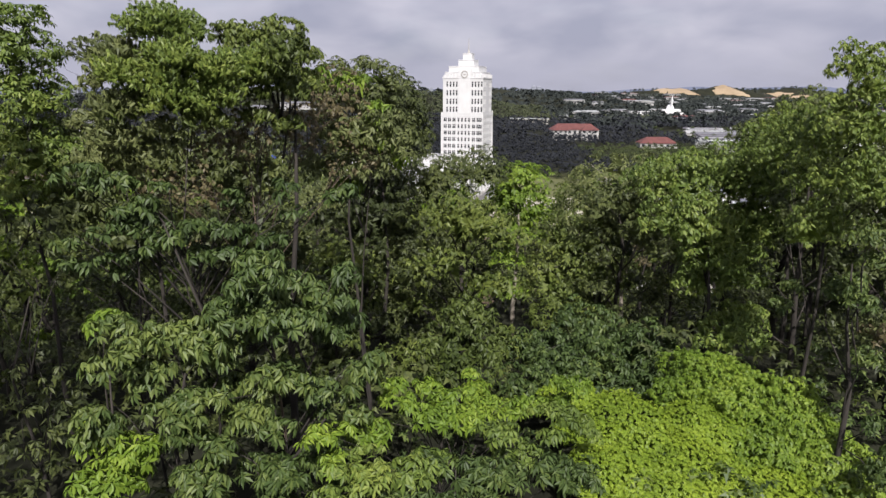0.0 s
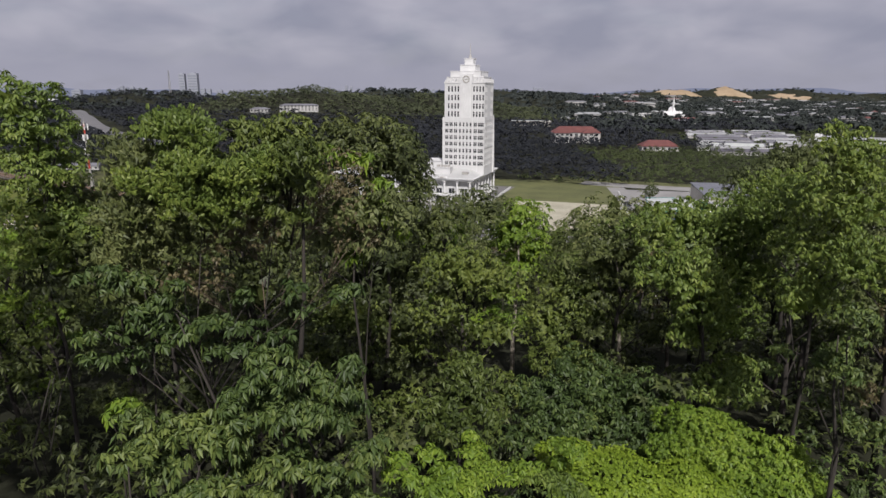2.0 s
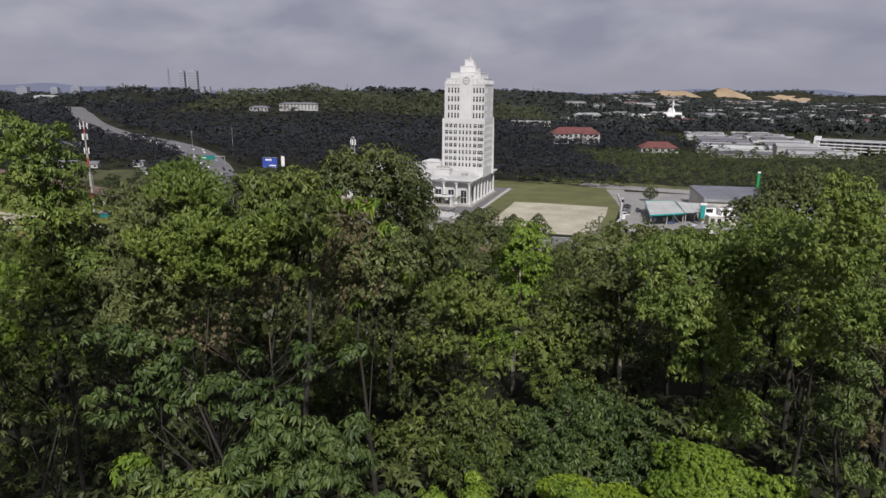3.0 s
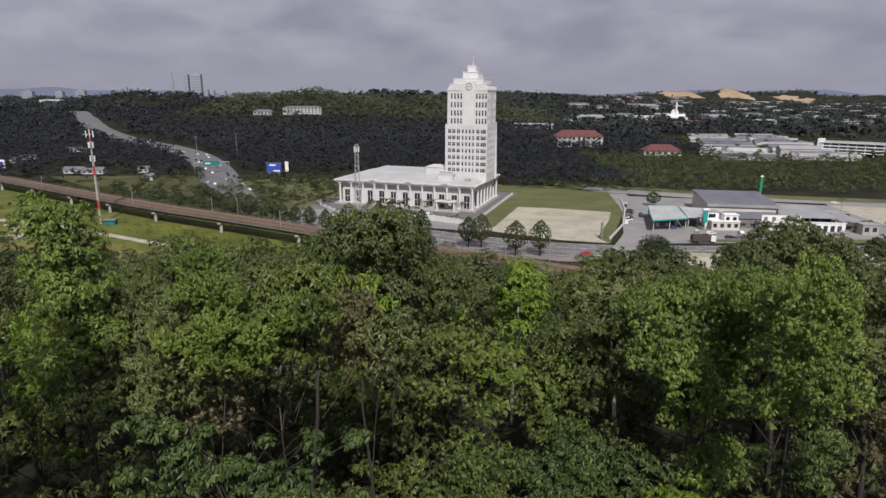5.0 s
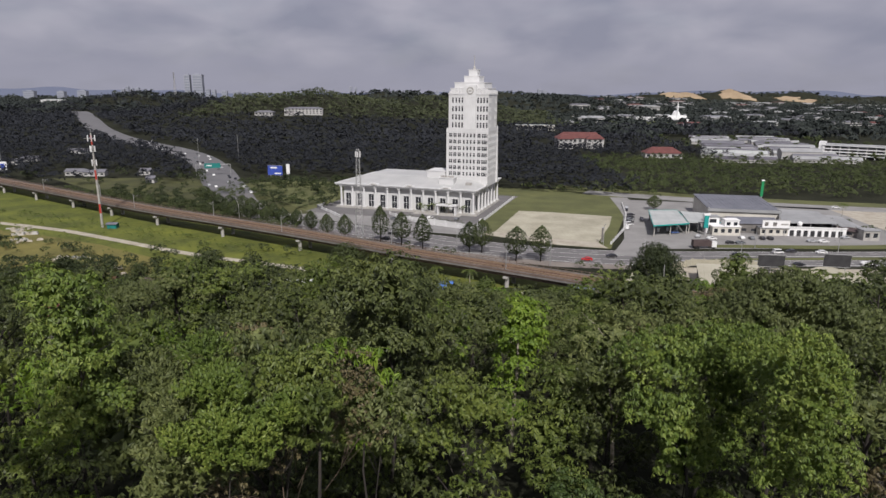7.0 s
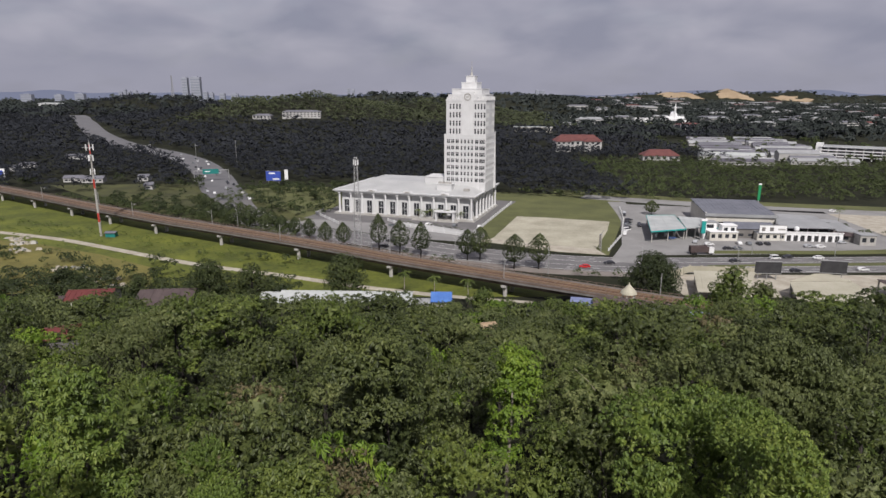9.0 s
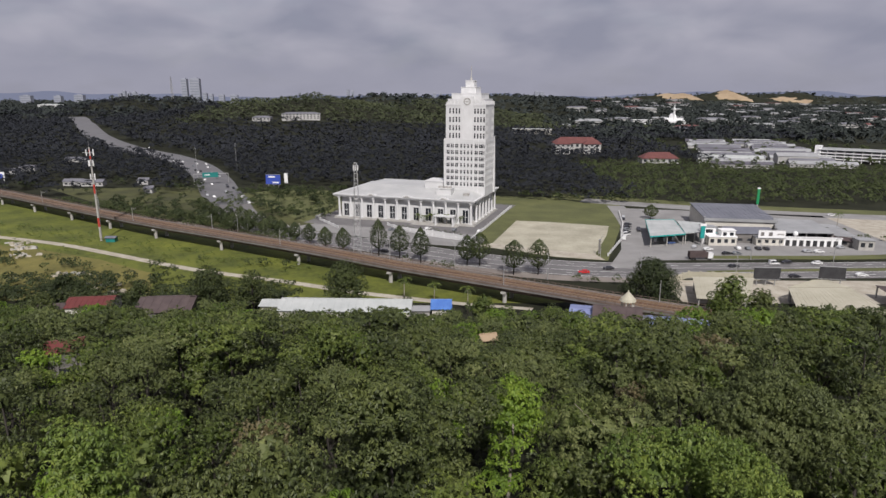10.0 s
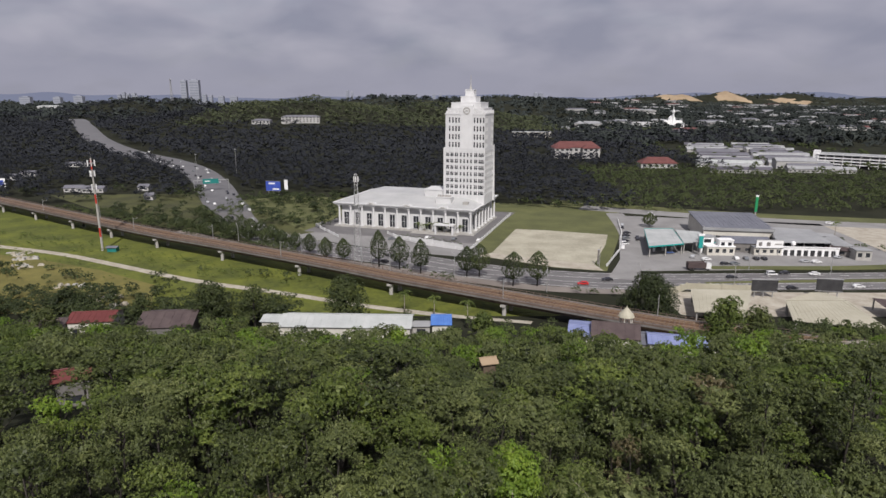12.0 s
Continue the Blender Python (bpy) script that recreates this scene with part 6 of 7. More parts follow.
part("load", Geo().box(-5.0, 2.6, -1.1, 1.1, 1.3, 3.2), TIN_BROWN, lo)
for wx in (-4, -2.8, 4.1):
    for wy in (-1.0, 1.0):
        part("wheel", Geo().cyl(0, 0, -0.18, 0.18, 0.52, 0.52, 12).turned(pose(wx, wy, 0.42, 90)), RUBBER, lo)


# ---- palms ----
def palm(x, y, height, seed, label="tall palm with feather leaves", crown=2.6):
    rng = np.random.default_rng(seed)
    t = thing("palm", label, "palm", pose(x, y, float(ground_z(x, y))))
    part("trunk", Geo().tube([(0, 0, -0.3), (0.15, 0, height * 0.5), (0, 0.1, height)], [0.22, 0.16, 0.13], 7), BARK_PALE, t, smooth=True)
    for k in range(14):
        a = k * 2.4
        up = rng.uniform(-0.1, 0.9)
        g = Geo()
        pts = [Vector((math.cos(a) * s * crown, math.sin(a) * s * crown, height + up * s * crown - s * s * crown * 0.9)) for s in (0, 0.35, 0.7, 1.0)]
        n = Vector((-math.sin(a), math.cos(a), 0))
        for i in range(3):
            for q in range(5):
                p = pts[i] + (pts[i + 1] - pts[i]) * (q / 5)
                d = (pts[i + 1] - pts[i]).normalized()
                for s in (-1, 1):
                    tip = p + n * s * 0.55 * crown / 2.6 + d * 0.35 - Vector((0, 0, 0.35))
                    g.add([p, p + d * 0.14, tip], [(0, 1, 2)])
        part("frond", g, LEAF_MID, t)
    return t


palm(206.5, 320, 10.5, 1)
for i, p in enumerate(((-23, -8, 5.5), (-19.5, -10, 6), (-16, -9, 5), (-13, -11, 6), (-10.5, -9, 5), (-26, -10, 4.6), (-30, -9, 5.2), (-6, -8, 5))):
    q = TOWER @ Vector((p[0], p[1], 0))
    palm(q.x, q.y, p[2], 10 + i, "small palm in the court before the hall", 2.2)
palm(8, 190, 9, 30, "yellowed palm beside the viaduct", 2.8)
palm(-13.5, 207, 8, 31, "palm below the viaduct", 2.8)
palm(-3, 205, 7, 32, "palm below the viaduct", 2.6)

# ---- the sunlit edge of the wood, close to the camera ----
EDGE = "trees at the edge of the wood"


def edge_tree(name, label, leaf, seed, masses, **args):
    """A tree at the edge from its foliage masses (x, y, z, radius, half height); the stem stands below their middle."""
    bx, by = sum(q[0] for q in masses) / len(masses), sum(q[1] for q in masses) / len(masses)
    bz = float(ground_z(bx, by))
    lobes = [(x - bx, y - by, z - bz, r, r, h) for x, y, z, r, h in masses]
    return tree(name, seed, max(q[2] for q in lobes), 1, 1, leaf, label, pose(bx, by, bz), lobes=lobes, group=EDGE if name == "tree" else "", category=name.replace("_", " "), **args)


edge_tree("tree", "tree top smothered in bright hanging vine leaves", LEAF_CLIMBER, 500, [
    (-4.7, 12.7, 58.1, 1.16, 0.88), (-4.3, 12.7, 57.6, 1.06, 0.78), (-3.9, 12.9, 58.1, 0.95, 0.79), (-5.1, 12.9, 58.6, 0.5, 0.44), (-4.4, 13.0, 58.6, 0.4, 0.45), (-5.1, 12.6, 57.4, 0.78, 0.78), (-5.0, 14.2, 58.3, 1.11, 0.74)],
    per_lobe=1250, length=0.085, width=0.04, radius=0.032, droop=1.0, k=8, shell=0.4, bumps=0.3, simple=True, upright=0.4, twigs=3, domes=4)
edge_tree("tree", "tree with dull drooping leaves beside the vine curtain", LEAF_OLIVE, 530, [
    (-5.8, 12.9, 57.6, 0.85, 0.79), (-6.2, 12.9, 57.3, 0.55, 0.48), (-5.5, 12.8, 56.9, 0.91, 0.63), (-6.0, 12.8, 56.4, 0.71, 0.52), (-6.6, 12.9, 56.6, 0.44, 0.53), (-6.0, 13.4, 58.0, 0.58, 0.53), (-6.0, 14.2, 57.7, 1.0, 0.75), (-5.3, 13.0, 56.3, 0.64, 0.41)],
    per_lobe=560, length=0.13, width=0.048, radius=0.032, droop=0.95, k=7, shell=0.4, bumps=0.3, simple=True, upright=0.4, twigs=3, domes=4)
edge_tree("tree", "green tree crown beside the vine curtain", LEAF_MID, 531, [
    (-3.1, 13.2, 57.8, 0.81, 0.69), (-3.5, 13.2, 57.2, 0.94, 0.56), (-4.0, 14.0, 57.6, 0.98, 0.74), (-2.9, 13.6, 57.4, 0.6, 0.48), (-4.1, 12.9, 57.0, 0.69, 0.34), (-3.6, 14.6, 58.1, 0.76, 0.64)],
    per_lobe=560, length=0.13, width=0.05, radius=0.032, droop=0.85, k=8, shell=0.35, bumps=0.3, simple=True, upright=0.4, twigs=3, domes=4)
edge_tree("tree", "leafy tree crown growing through the climbers", LEAF_MID, 501, [
    (-3.9, 14.2, 58.6, 0.55, 0.39), (-3.0, 14.2, 58.6, 0.52, 0.44), (-2.6, 14.2, 58.2, 0.47, 0.27), (-3.6, 14.2, 58.2, 0.68, 0.56), (-3.0, 14.2, 57.8, 0.62, 0.5), (-2.5, 14.2, 57.6, 0.44, 0.31)],
    per_lobe=420, length=0.12, width=0.05, radius=0.1, droop=0.7, k=8, core=3)
edge_tree("tree", "slim tree with clusters of long yellow-green leaves", LEAF_BRIGHT, 528, [
    (-1.4, 16.8, 56.6, 0.54, 0.36), (-1.9, 16.8, 56.2, 0.45, 0.3), (-0.7, 16.8, 55.7, 0.3, 0.21), (-1.3, 16.8, 57.1, 0.39, 0.21), (-2.2, 16.8, 55.1, 0.55, 0.21), (-2.8, 16.8, 57.9, 0.59, 0.24), (-1.9, 16.8, 57.7, 0.53, 0.29), (-1.1, 16.8, 56.2, 0.3, 0.21)],
    per_lobe=110, length=0.3, width=0.07, radius=0.06, droop=0.85, k=7, floor=0.0, core=0)
edge_tree("tree", "dead climber tangle of thin brown twigs", LEAF_BROWN, 502, [
    (-3.5, 14.5, 56.5, 1.04, 0.78), (-2.7, 16.2, 56.5, 1.01, 1.16), (-2.2, 16.4, 57.1, 0.87, 0.87), (-4.3, 13.8, 56.2, 0.87, 0.62), (-4.9, 13.2, 55.5, 0.72, 0.42), (-5.7, 13, 55.7, 0.71, 0.36), (-1.9, 16.2, 55.7, 0.73, 0.59)],
    per_lobe=170, length=0.09, width=0.045, radius=0.035, droop=0.75, twigs=9, bark=BARK_TWIG, core=0)
edge_tree("tree", "half-bare tree with yellowing leaf sprays and brown twigs", LEAF_OLIVE, 503, [
    (-1.4, 16.0, 56.5, 0.84, 0.58), (-2.2, 16.5, 56.5, 0.87, 0.85), (-0.8, 17.0, 56.0, 0.65, 0.61), (-2.8, 16.5, 55.6, 0.63, 0.68), (-1.7, 16.5, 55.5, 0.95, 0.51), (-0.9, 16.8, 56.6, 0.64, 0.43)],
    per_lobe=114, length=0.158, width=0.056, radius=0.035, droop=0.6)
edge_tree("tree", "dark leafy tree crown behind the overgrown tree", LEAF_DEEP, 504, [
    (-2.5, 24.0, 57.3, 1.61, 1.36), (-1.5, 26.0, 56.8, 1.24, 1.61), (-3.4, 23.0, 57.5, 1.1, 0.95), (-2.1, 25.0, 55.3, 1.91, 1.55), (-0.7, 27.0, 55.6, 0.77, 1.39)],
    per_lobe=159, length=0.202, width=0.076, radius=0.1)
edge_tree("tree", "dark leafy tree behind the overgrown tree", LEAF_DEEP, 505, [
    (-11.0, 19.0, 55.7, 1.27, 1.08), (-9.8, 19.5, 55.5, 1.68, 1.21), (-8.3, 20.0, 55.3, 1.72, 1.24), (-6.9, 21.0, 55.2, 1.81, 1.3), (-5.5, 22.0, 54.8, 1.68, 1.36), (-10.2, 18.0, 54.0, 1.55, 1.12), (-8.3, 18.5, 53.7, 1.59, 1.15)],
    per_lobe=90, length=0.2, width=0.08, radius=0.09, droop=0.65)
edge_tree("tree", "slender tree with flat horizontal sprays of broad leaves", LEAF_RUBBER, 506, [
    (-5.8, 12.0, 55.9, 0.87, 0.26), (-5.3, 12.0, 55.6, 0.53, 0.29), (-6.5, 12.0, 55.8, 0.26, 0.2), (-5.8, 12.0, 55.1, 0.94, 0.29), (-6.6, 12.0, 54.8, 0.38, 0.29), (-4.9, 12.0, 55.0, 0.62, 0.33), (-5.2, 12.0, 54.5, 0.74, 0.29), (-4.2, 12.0, 55.1, 0.51, 0.29), (-3.9, 12.0, 54.6, 0.63, 0.29), (-2.0, 12.0, 55.5, 0.66, 0.31), (-2.4, 12.0, 55.7, 0.39, 0.22), (-1.6, 12.0, 55.6, 0.37, 0.2), (-3.4, 12.0, 55.5, 0.4, 0.22), (-3.4, 12.0, 54.8, 0.47, 0.25), (-2.8, 12.0, 54.6, 0.47, 0.22), (-6.2, 12.0, 54.2, 0.63, 0.27)],
    per_lobe=210, length=0.16, width=0.06, radius=0.07, droop=0.75, floor=0.0, shell=0.2, k=10, domes=3, bumps=0.2, core=3)
edge_tree("tree", "small umbrella-shaped tree with large green leaves", LEAF_RUBBER, 507, [
    (-2.5, 11.7, 53.9, 1.23, 0.72), (-3.4, 11.5, 53.8, 0.66, 0.47), (-1.7, 11.9, 53.9, 0.57, 0.61), (-3.0, 11.6, 53.3, 0.67, 0.36), (-1.9, 11.9, 53.0, 0.68, 0.37)],
    per_lobe=210, length=0.19, width=0.06, radius=0.08, droop=0.8, floor=0.0, shell=0.15, k=12, domes=5, bumps=0.15)
edge_tree("tree", "young tree with dense layered leaf umbrellas", LEAF_RUBBER, 508, [
    (-5.1, 11.2, 53.1, 0.75, 0.46), (-4.5, 11.0, 52.9, 0.95, 0.51), (-5.3, 11.0, 52.2, 0.95, 0.57), (-3.7, 11.4, 52.8, 0.65, 0.47), (-3.7, 11.3, 51.9, 0.76, 0.53), (-2.5, 11.5, 52.2, 0.77, 0.47), (-4.6, 10.8, 51.8, 0.72, 0.45), (-5.9, 10.8, 51.6, 0.62, 0.45)],
    per_lobe=210, length=0.19, width=0.06, radius=0.07, droop=0.8, floor=0.0, shell=0.15, k=12, domes=4, bumps=0.15)
edge_tree("tree", "young tree with dense leaf umbrellas low on the slope", LEAF_RUBBER, 509, [
    (-1.3, 12.2, 52.1, 0.58, 0.44), (-1.7, 11.8, 51.5, 0.79, 0.49), (-2.7, 11.4, 51.3, 0.76, 0.47), (-4.1, 10.9, 51.2, 0.63, 0.51), (-3.2, 11.0, 50.4, 0.95, 0.51), (-2.1, 11.4, 50.6, 0.87, 0.47), (-4.3, 10.6, 50.4, 0.81, 0.49), (-1.5, 11.2, 50.1, 0.75, 0.46)],
    per_lobe=210, length=0.19, width=0.062, radius=0.07, droop=0.8, floor=0.0, shell=0.15, k=12, domes=4, bumps=0.15)
edge_tree("shrub", "bright young shrub with fresh leaves", LEAF_BRIGHT, 510, [
    (-5.6, 10.3, 50.6, 0.69, 0.48), (-6.0, 10.6, 51.3, 0.35, 0.33), (-5.2, 10.5, 51.1, 0.5, 0.38), (-6.1, 11.8, 53.1, 0.39, 0.3)],
    per_lobe=285, length=0.173, width=0.064, radius=0.06, droop=0.6)
edge_tree("tree", "tall tree at the slope edge with olive green crown", LEAF_CLIMBER, 511, [
    (-11.7, 18.0, 59.1, 1.0, 0.85), (-10.7, 18.0, 59.35, 0.6, 0.38), (-10.9, 18.0, 58.4, 1.05, 0.72), (-11.6, 18.5, 57.6, 1.2, 0.9), (-10.7, 17.8, 57.2, 1.0, 0.8), (-11.4, 18.2, 56.2, 1.2, 0.9), (-10.6, 18.0, 55.6, 1.05, 0.8), (-11.5, 17.8, 54.8, 1.15, 0.8)],
    per_lobe=190, length=0.151, width=0.056, radius=0.07, droop=0.5)
edge_tree("tree", "leafy sapling in the shade of the slope", LEAF_DEEP, 512, [
    (-8.6, 13.0, 54.0, 0.68, 0.54), (-8.9, 12.5, 52.9, 0.72, 0.65), (-8.9, 13.0, 51.7, 0.5, 0.4), (-8.6, 12.2, 50.5, 0.82, 0.63), (-8.0, 12.0, 50.3, 0.57, 0.5), (-8.5, 11.6, 49.7, 1.0, 0.6), (-8.8, 14.0, 52.4, 0.54, 0.58), (-8.4, 13.5, 51.3, 0.65, 0.63), (-8.5, 14.5, 53.5, 0.69, 0.67), (-8.2, 13.0, 50.6, 0.56, 0.54)],
    per_lobe=40, length=0.16, width=0.055, radius=0.05, droop=0.65, k=9, upright=1.0, domes=2)
edge_tree("tree", "dark shaded tree with fine leaves", LEAF_DEEP, 513, [
    (-2.2, 28.0, 53.2, 2.14, 1.59), (0.1, 30.0, 53.2, 2.01, 1.39), (2.2, 32.0, 53.6, 1.84, 1.16), (-1.2, 29.0, 50.8, 2.5, 1.8), (-2.9, 27.0, 49.7, 1.55, 1.67), (0.7, 30.0, 50.3, 1.43, 1.55), (-1.6, 27.0, 48.6, 1.81, 1.39), (0.7, 30.0, 47.7, 1.43, 1.24)],
    per_lobe=93, length=0.194, width=0.072, radius=0.1)
edge_tree("tree", "slim tree with fresh light green leaf tufts", LEAF_BRIGHT, 514, [
    (4.5, 34.0, 52.3, 1.63, 1.4), (3.9, 34.0, 51.4, 1.14, 1.05), (5.6, 34.0, 51.1, 1.04, 1.33), (4.6, 34.0, 50.1, 1.46, 0.98), (4.2, 34.4, 48.4, 0.92, 0.85), (3.8, 34.6, 46.6, 1.19, 0.79), (4.9, 34.6, 46.3, 0.66, 0.64), (4.9, 34.0, 53.1, 0.98, 0.63)],
    per_lobe=76, length=0.238, width=0.096, radius=0.13, bark=BARK_PALE)
edge_tree("tree", "tall tree with bare pale branches and thin grey-green crown", LEAF_OLIVE, 515, [
    (8.8, 29.4, 53.4, 2.39, 1.37), (10.6, 30.0, 53.1, 1.72, 1.24), (7.7, 28.5, 51.7, 2.18, 1.62), (10.1, 29.4, 51.0, 1.97, 1.52)],
    per_lobe=49, length=0.202, width=0.072, radius=0.11, bark=BARK_PALE)
edge_tree("tree", "rounded tree with grey-green foliage", LEAF_MID, 516, [
    (6.3, 28.0, 50.8, 1.61, 1.59), (5.4, 27.0, 49.2, 1.42, 1.39), (7.7, 28.0, 49.4, 1.61, 1.45), (7.9, 32.0, 52.2, 1.84, 1.32), (5.4, 25.0, 48.3, 1.43, 1.03)],
    per_lobe=98, length=0.202, width=0.072, radius=0.12)
edge_tree("tree", "tree with hanging dull yellow-green leaves", LEAF_CLIMBER, 517, [
    (9.3, 21.5, 53.0, 1.23, 1.11), (9.8, 21.5, 52.0, 1.23, 1.0), (9.6, 21.7, 50.9, 0.93, 0.78), (8.6, 22.5, 53.0, 1.08, 0.93), (10.1, 20.0, 49.6, 1.15, 0.72), (10.8, 20.5, 50.0, 0.78, 0.63)],
    per_lobe=184, length=0.18, width=0.068, radius=0.11, droop=0.7)
edge_tree("tree", "broad tree with dense green crown", LEAF_CLIMBER, 518, [
    (9.8, 25.0, 54.0, 2.15, 1.29), (11.8, 25.0, 54.3, 1.91, 1.29), (12.4, 24.0, 52.4, 1.61, 1.49), (11.5, 23.0, 50.9, 1.32, 1.19), (12.6, 24.0, 54.2, 1.38, 1.49)],
    per_lobe=170, length=0.16, width=0.065, radius=0.09, droop=0.7)
edge_tree("tree", "broad tall tree with fine dull green foliage", LEAF_OLIVE, 540, [
    (15.9, 27.0, 56.5, 1.6, 1.05), (14.3, 27.0, 55.6, 1.5, 1.0), (17.7, 27.0, 55.8, 1.6, 1.0), (15.6, 26.6, 54.6, 1.8, 1.2), (17.3, 26.5, 54.2, 1.7, 1.2), (14.0, 26.5, 53.9, 1.5, 1.1), (15.8, 26.5, 52.8, 1.8, 1.2)],
    per_lobe=300, length=0.16, width=0.06, radius=0.1, droop=0.7, k=9, shell=0.35)
edge_tree("tree", "tall tree with airy pinnate foliage", LEAF_CLIMBER, 519, [
    (10.7, 16.5, 58.1, 0.71, 0.68), (11.0, 16.0, 57.6, 0.76, 0.83), (11.3, 19.0, 56.3, 1.36, 1.08), (10.8, 16.0, 56.6, 1.07, 0.99), (10.9, 17.0, 55.3, 1.3, 0.97), (12.2, 22.0, 55.6, 1.47, 1.14), (10.8, 15.0, 55.3, 0.86, 0.93), (10.5, 16.6, 54.0, 0.95, 0.86)],
    per_lobe=330, length=0.12, width=0.042, radius=0.06, droop=0.75, k=10, shell=0.35)
edge_tree("tree", "leaning tree with layered green sprays", LEAF_RUBBER, 520, [
    (10.8, 15.0, 53.9, 0.86, 0.7), (10.8, 16.4, 53.0, 0.86, 0.68), (11.2, 15.5, 52.3, 0.89, 0.72), (10.5, 17.0, 52.0, 0.73, 0.53), (11.5, 15.0, 51.2, 0.86, 0.77), (11.1, 15.5, 50.5, 0.67, 0.56), (11.5, 14.5, 49.2, 0.69, 0.9), (11.1, 14.0, 48.3, 0.8, 0.72)],
    per_lobe=230, length=0.15, width=0.05, radius=0.08, droop=0.75, floor=-0.1, k=11, domes=2)
edge_tree("tree", "small bushy tree with pointed leaf tufts", LEAF_MID, 521, [
    (1.2, 18.3, 50.8, 0.79, 0.66), (0.7, 18.0, 50.0, 1.03, 0.74), (1.8, 18.3, 49.9, 0.87, 0.66), (1.1, 17.8, 49.4, 1.19, 0.64)],
    per_lobe=142, length=0.187, width=0.068, radius=0.08, droop=0.6)
edge_tree("tree", "small spreading tree with feathery leaves", LEAF_RUBBER, 522, [
    (5.8, 22.0, 49.1, 1.47, 0.8), (4.6, 20.0, 48.3, 1.15, 0.72), (3.3, 19.0, 48.2, 1.09, 0.69), (4.7, 21.5, 48.3, 1.23, 0.78), (6.7, 22.0, 48.3, 1.16, 0.8), (3.8, 22.0, 48.1, 1.05, 0.8)],
    per_lobe=104, length=0.194, width=0.072, radius=0.08, droop=0.55)
edge_tree("tree", "low rounded tree with dense leaves", LEAF_RUBBER, 523, [
    (7.7, 21.0, 49.0, 1.0, 0.65), (5.7, 19.5, 48.4, 1.12, 0.6), (6.9, 19.0, 48.0, 0.91, 0.59), (7.1, 20.5, 48.3, 1.18, 0.74), (8.1, 20.5, 48.1, 0.88, 0.74)],
    per_lobe=114, length=0.194, width=0.072, radius=0.09, droop=0.55)
edge_tree("thicket", "sunlit thicket of fresh green shrubs", LEAF_BRIGHT, 524, [
    (-1.5, 10.9, 51.1, 0.61, 0.5), (-1.0, 12, 50.9, 0.79, 0.48), (-0.1, 13, 50.6, 0.86, 0.49), (0.9, 14.5, 50.1, 1.08, 0.55), (2.1, 15, 49.9, 0.98, 0.51), (3.5, 16, 49.5, 0.89, 0.54), (-1.8, 10.7, 50.8, 0.39, 0.39), (1.5, 16.5, 49.8, 0.81, 0.49), (-0.7, 13.5, 50.8, 0.54, 0.37)],
    per_lobe=260, length=0.17, width=0.06, domes=3, floor=0.0, radius=0.05, droop=0.65, k=9)
edge_tree("thicket", "dense thicket of climbers and young shrubs", LEAF_CLIMBER, 525, [
    (-0.5, 11.6, 50.4, 0.94, 0.47), (0.9, 12.5, 50.1, 1.08, 0.53), (2.4, 13.5, 49.8, 1.03, 0.57), (-1.1, 10.8, 50.5, 0.71, 0.38), (3.6, 14.5, 49.5, 0.87, 0.58), (-1.5, 10.3, 50.4, 0.64, 0.32)],
    per_lobe=260, length=0.17, width=0.058, domes=3, floor=0.0, radius=0.05, droop=0.65, k=9)
edge_tree("thicket", "dark green leafy shrubs under the sunlit thicket", LEAF_RUBBER, 529, [
    (0.3, 11.3, 50.1, 0.98, 0.39), (1.7, 11.8, 49.8, 1.03, 0.46), (2.9, 12, 49.6, 0.94, 0.52), (0.9, 11, 49.9, 1.08, 0.34), (-0.7, 10.5, 50.1, 0.83, 0.27), (-2.4, 10.2, 50.6, 0.63, 0.32)],
    per_lobe=190, length=0.2, width=0.06, domes=3, floor=0.0, radius=0.05, droop=0.75, k=10)
edge_tree("vine_mound", "carpet of small yellow-green vine leaves over shrubs", LEAF_VINE, 526, [
    (5.6, 16.5, 47.9, 1.74, 0.94), (6.7, 15.0, 47.6, 1.72, 0.93), (4.8, 14.5, 47.8, 1.25, 0.82), (7.8, 14.0, 47.5, 2.01, 0.72), (5.7, 13.8, 47.6, 1.45, 0.71), (4.3, 17.5, 48.3, 1.0, 0.63), (7.8, 16.3, 48.0, 1.25, 0.84)],
    per_lobe=1300, length=0.075, width=0.07, radius=0.04, droop=0.3, k=6, floor=0.0, shell=0.14, bumps=0.1, upright=1.1, simple=True)
edge_tree("vine_mound", "fresh green leafy hump of climbers over a bush", LEAF_BRIGHT, 527, [
    (9.1, 17.5, 48.7, 1.67, 0.9), (10.2, 17.0, 48.2, 1.63, 0.97), (8.6, 18.5, 48.9, 1.15, 0.67), (10.9, 16.0, 47.5, 1.45, 0.99), (9.3, 16.0, 47.8, 1.53, 0.99), (11.3, 15.0, 47.2, 1.15, 0.85), (10.1, 15.0, 47.0, 1.43, 0.77), (7.8, 17.8, 48.4, 1.02, 0.64)],
    per_lobe=620, length=0.12, width=0.065, radius=0.05, droop=0.5, k=7, floor=-0.1, shell=0.25, bumps=0.22, simple=True)

# low growth on the forest floor
rng = np.random.default_rng(31)
floor_spots = [p for p in spots(rng, 20, 62, 2.3, 0.72, 8)] + [(x + rng.uniform(-0.6, 0.6), y + rng.uniform(-0.6, 0.6)) for x in np.arange(-14, 16, 1.9) for y in np.arange(7.5, 21, 1.9) if x < -1 + (y - 7.5) * 0.1]
wood("undergrowth", "tangled dark green undergrowth on the forest floor", floor_spots, LEAF_DEEP, 33, 24, 5, 0.27, 0.15, ((1.3, 3.8), (1.1, 1.8)), lobes=2, floor=0.0)

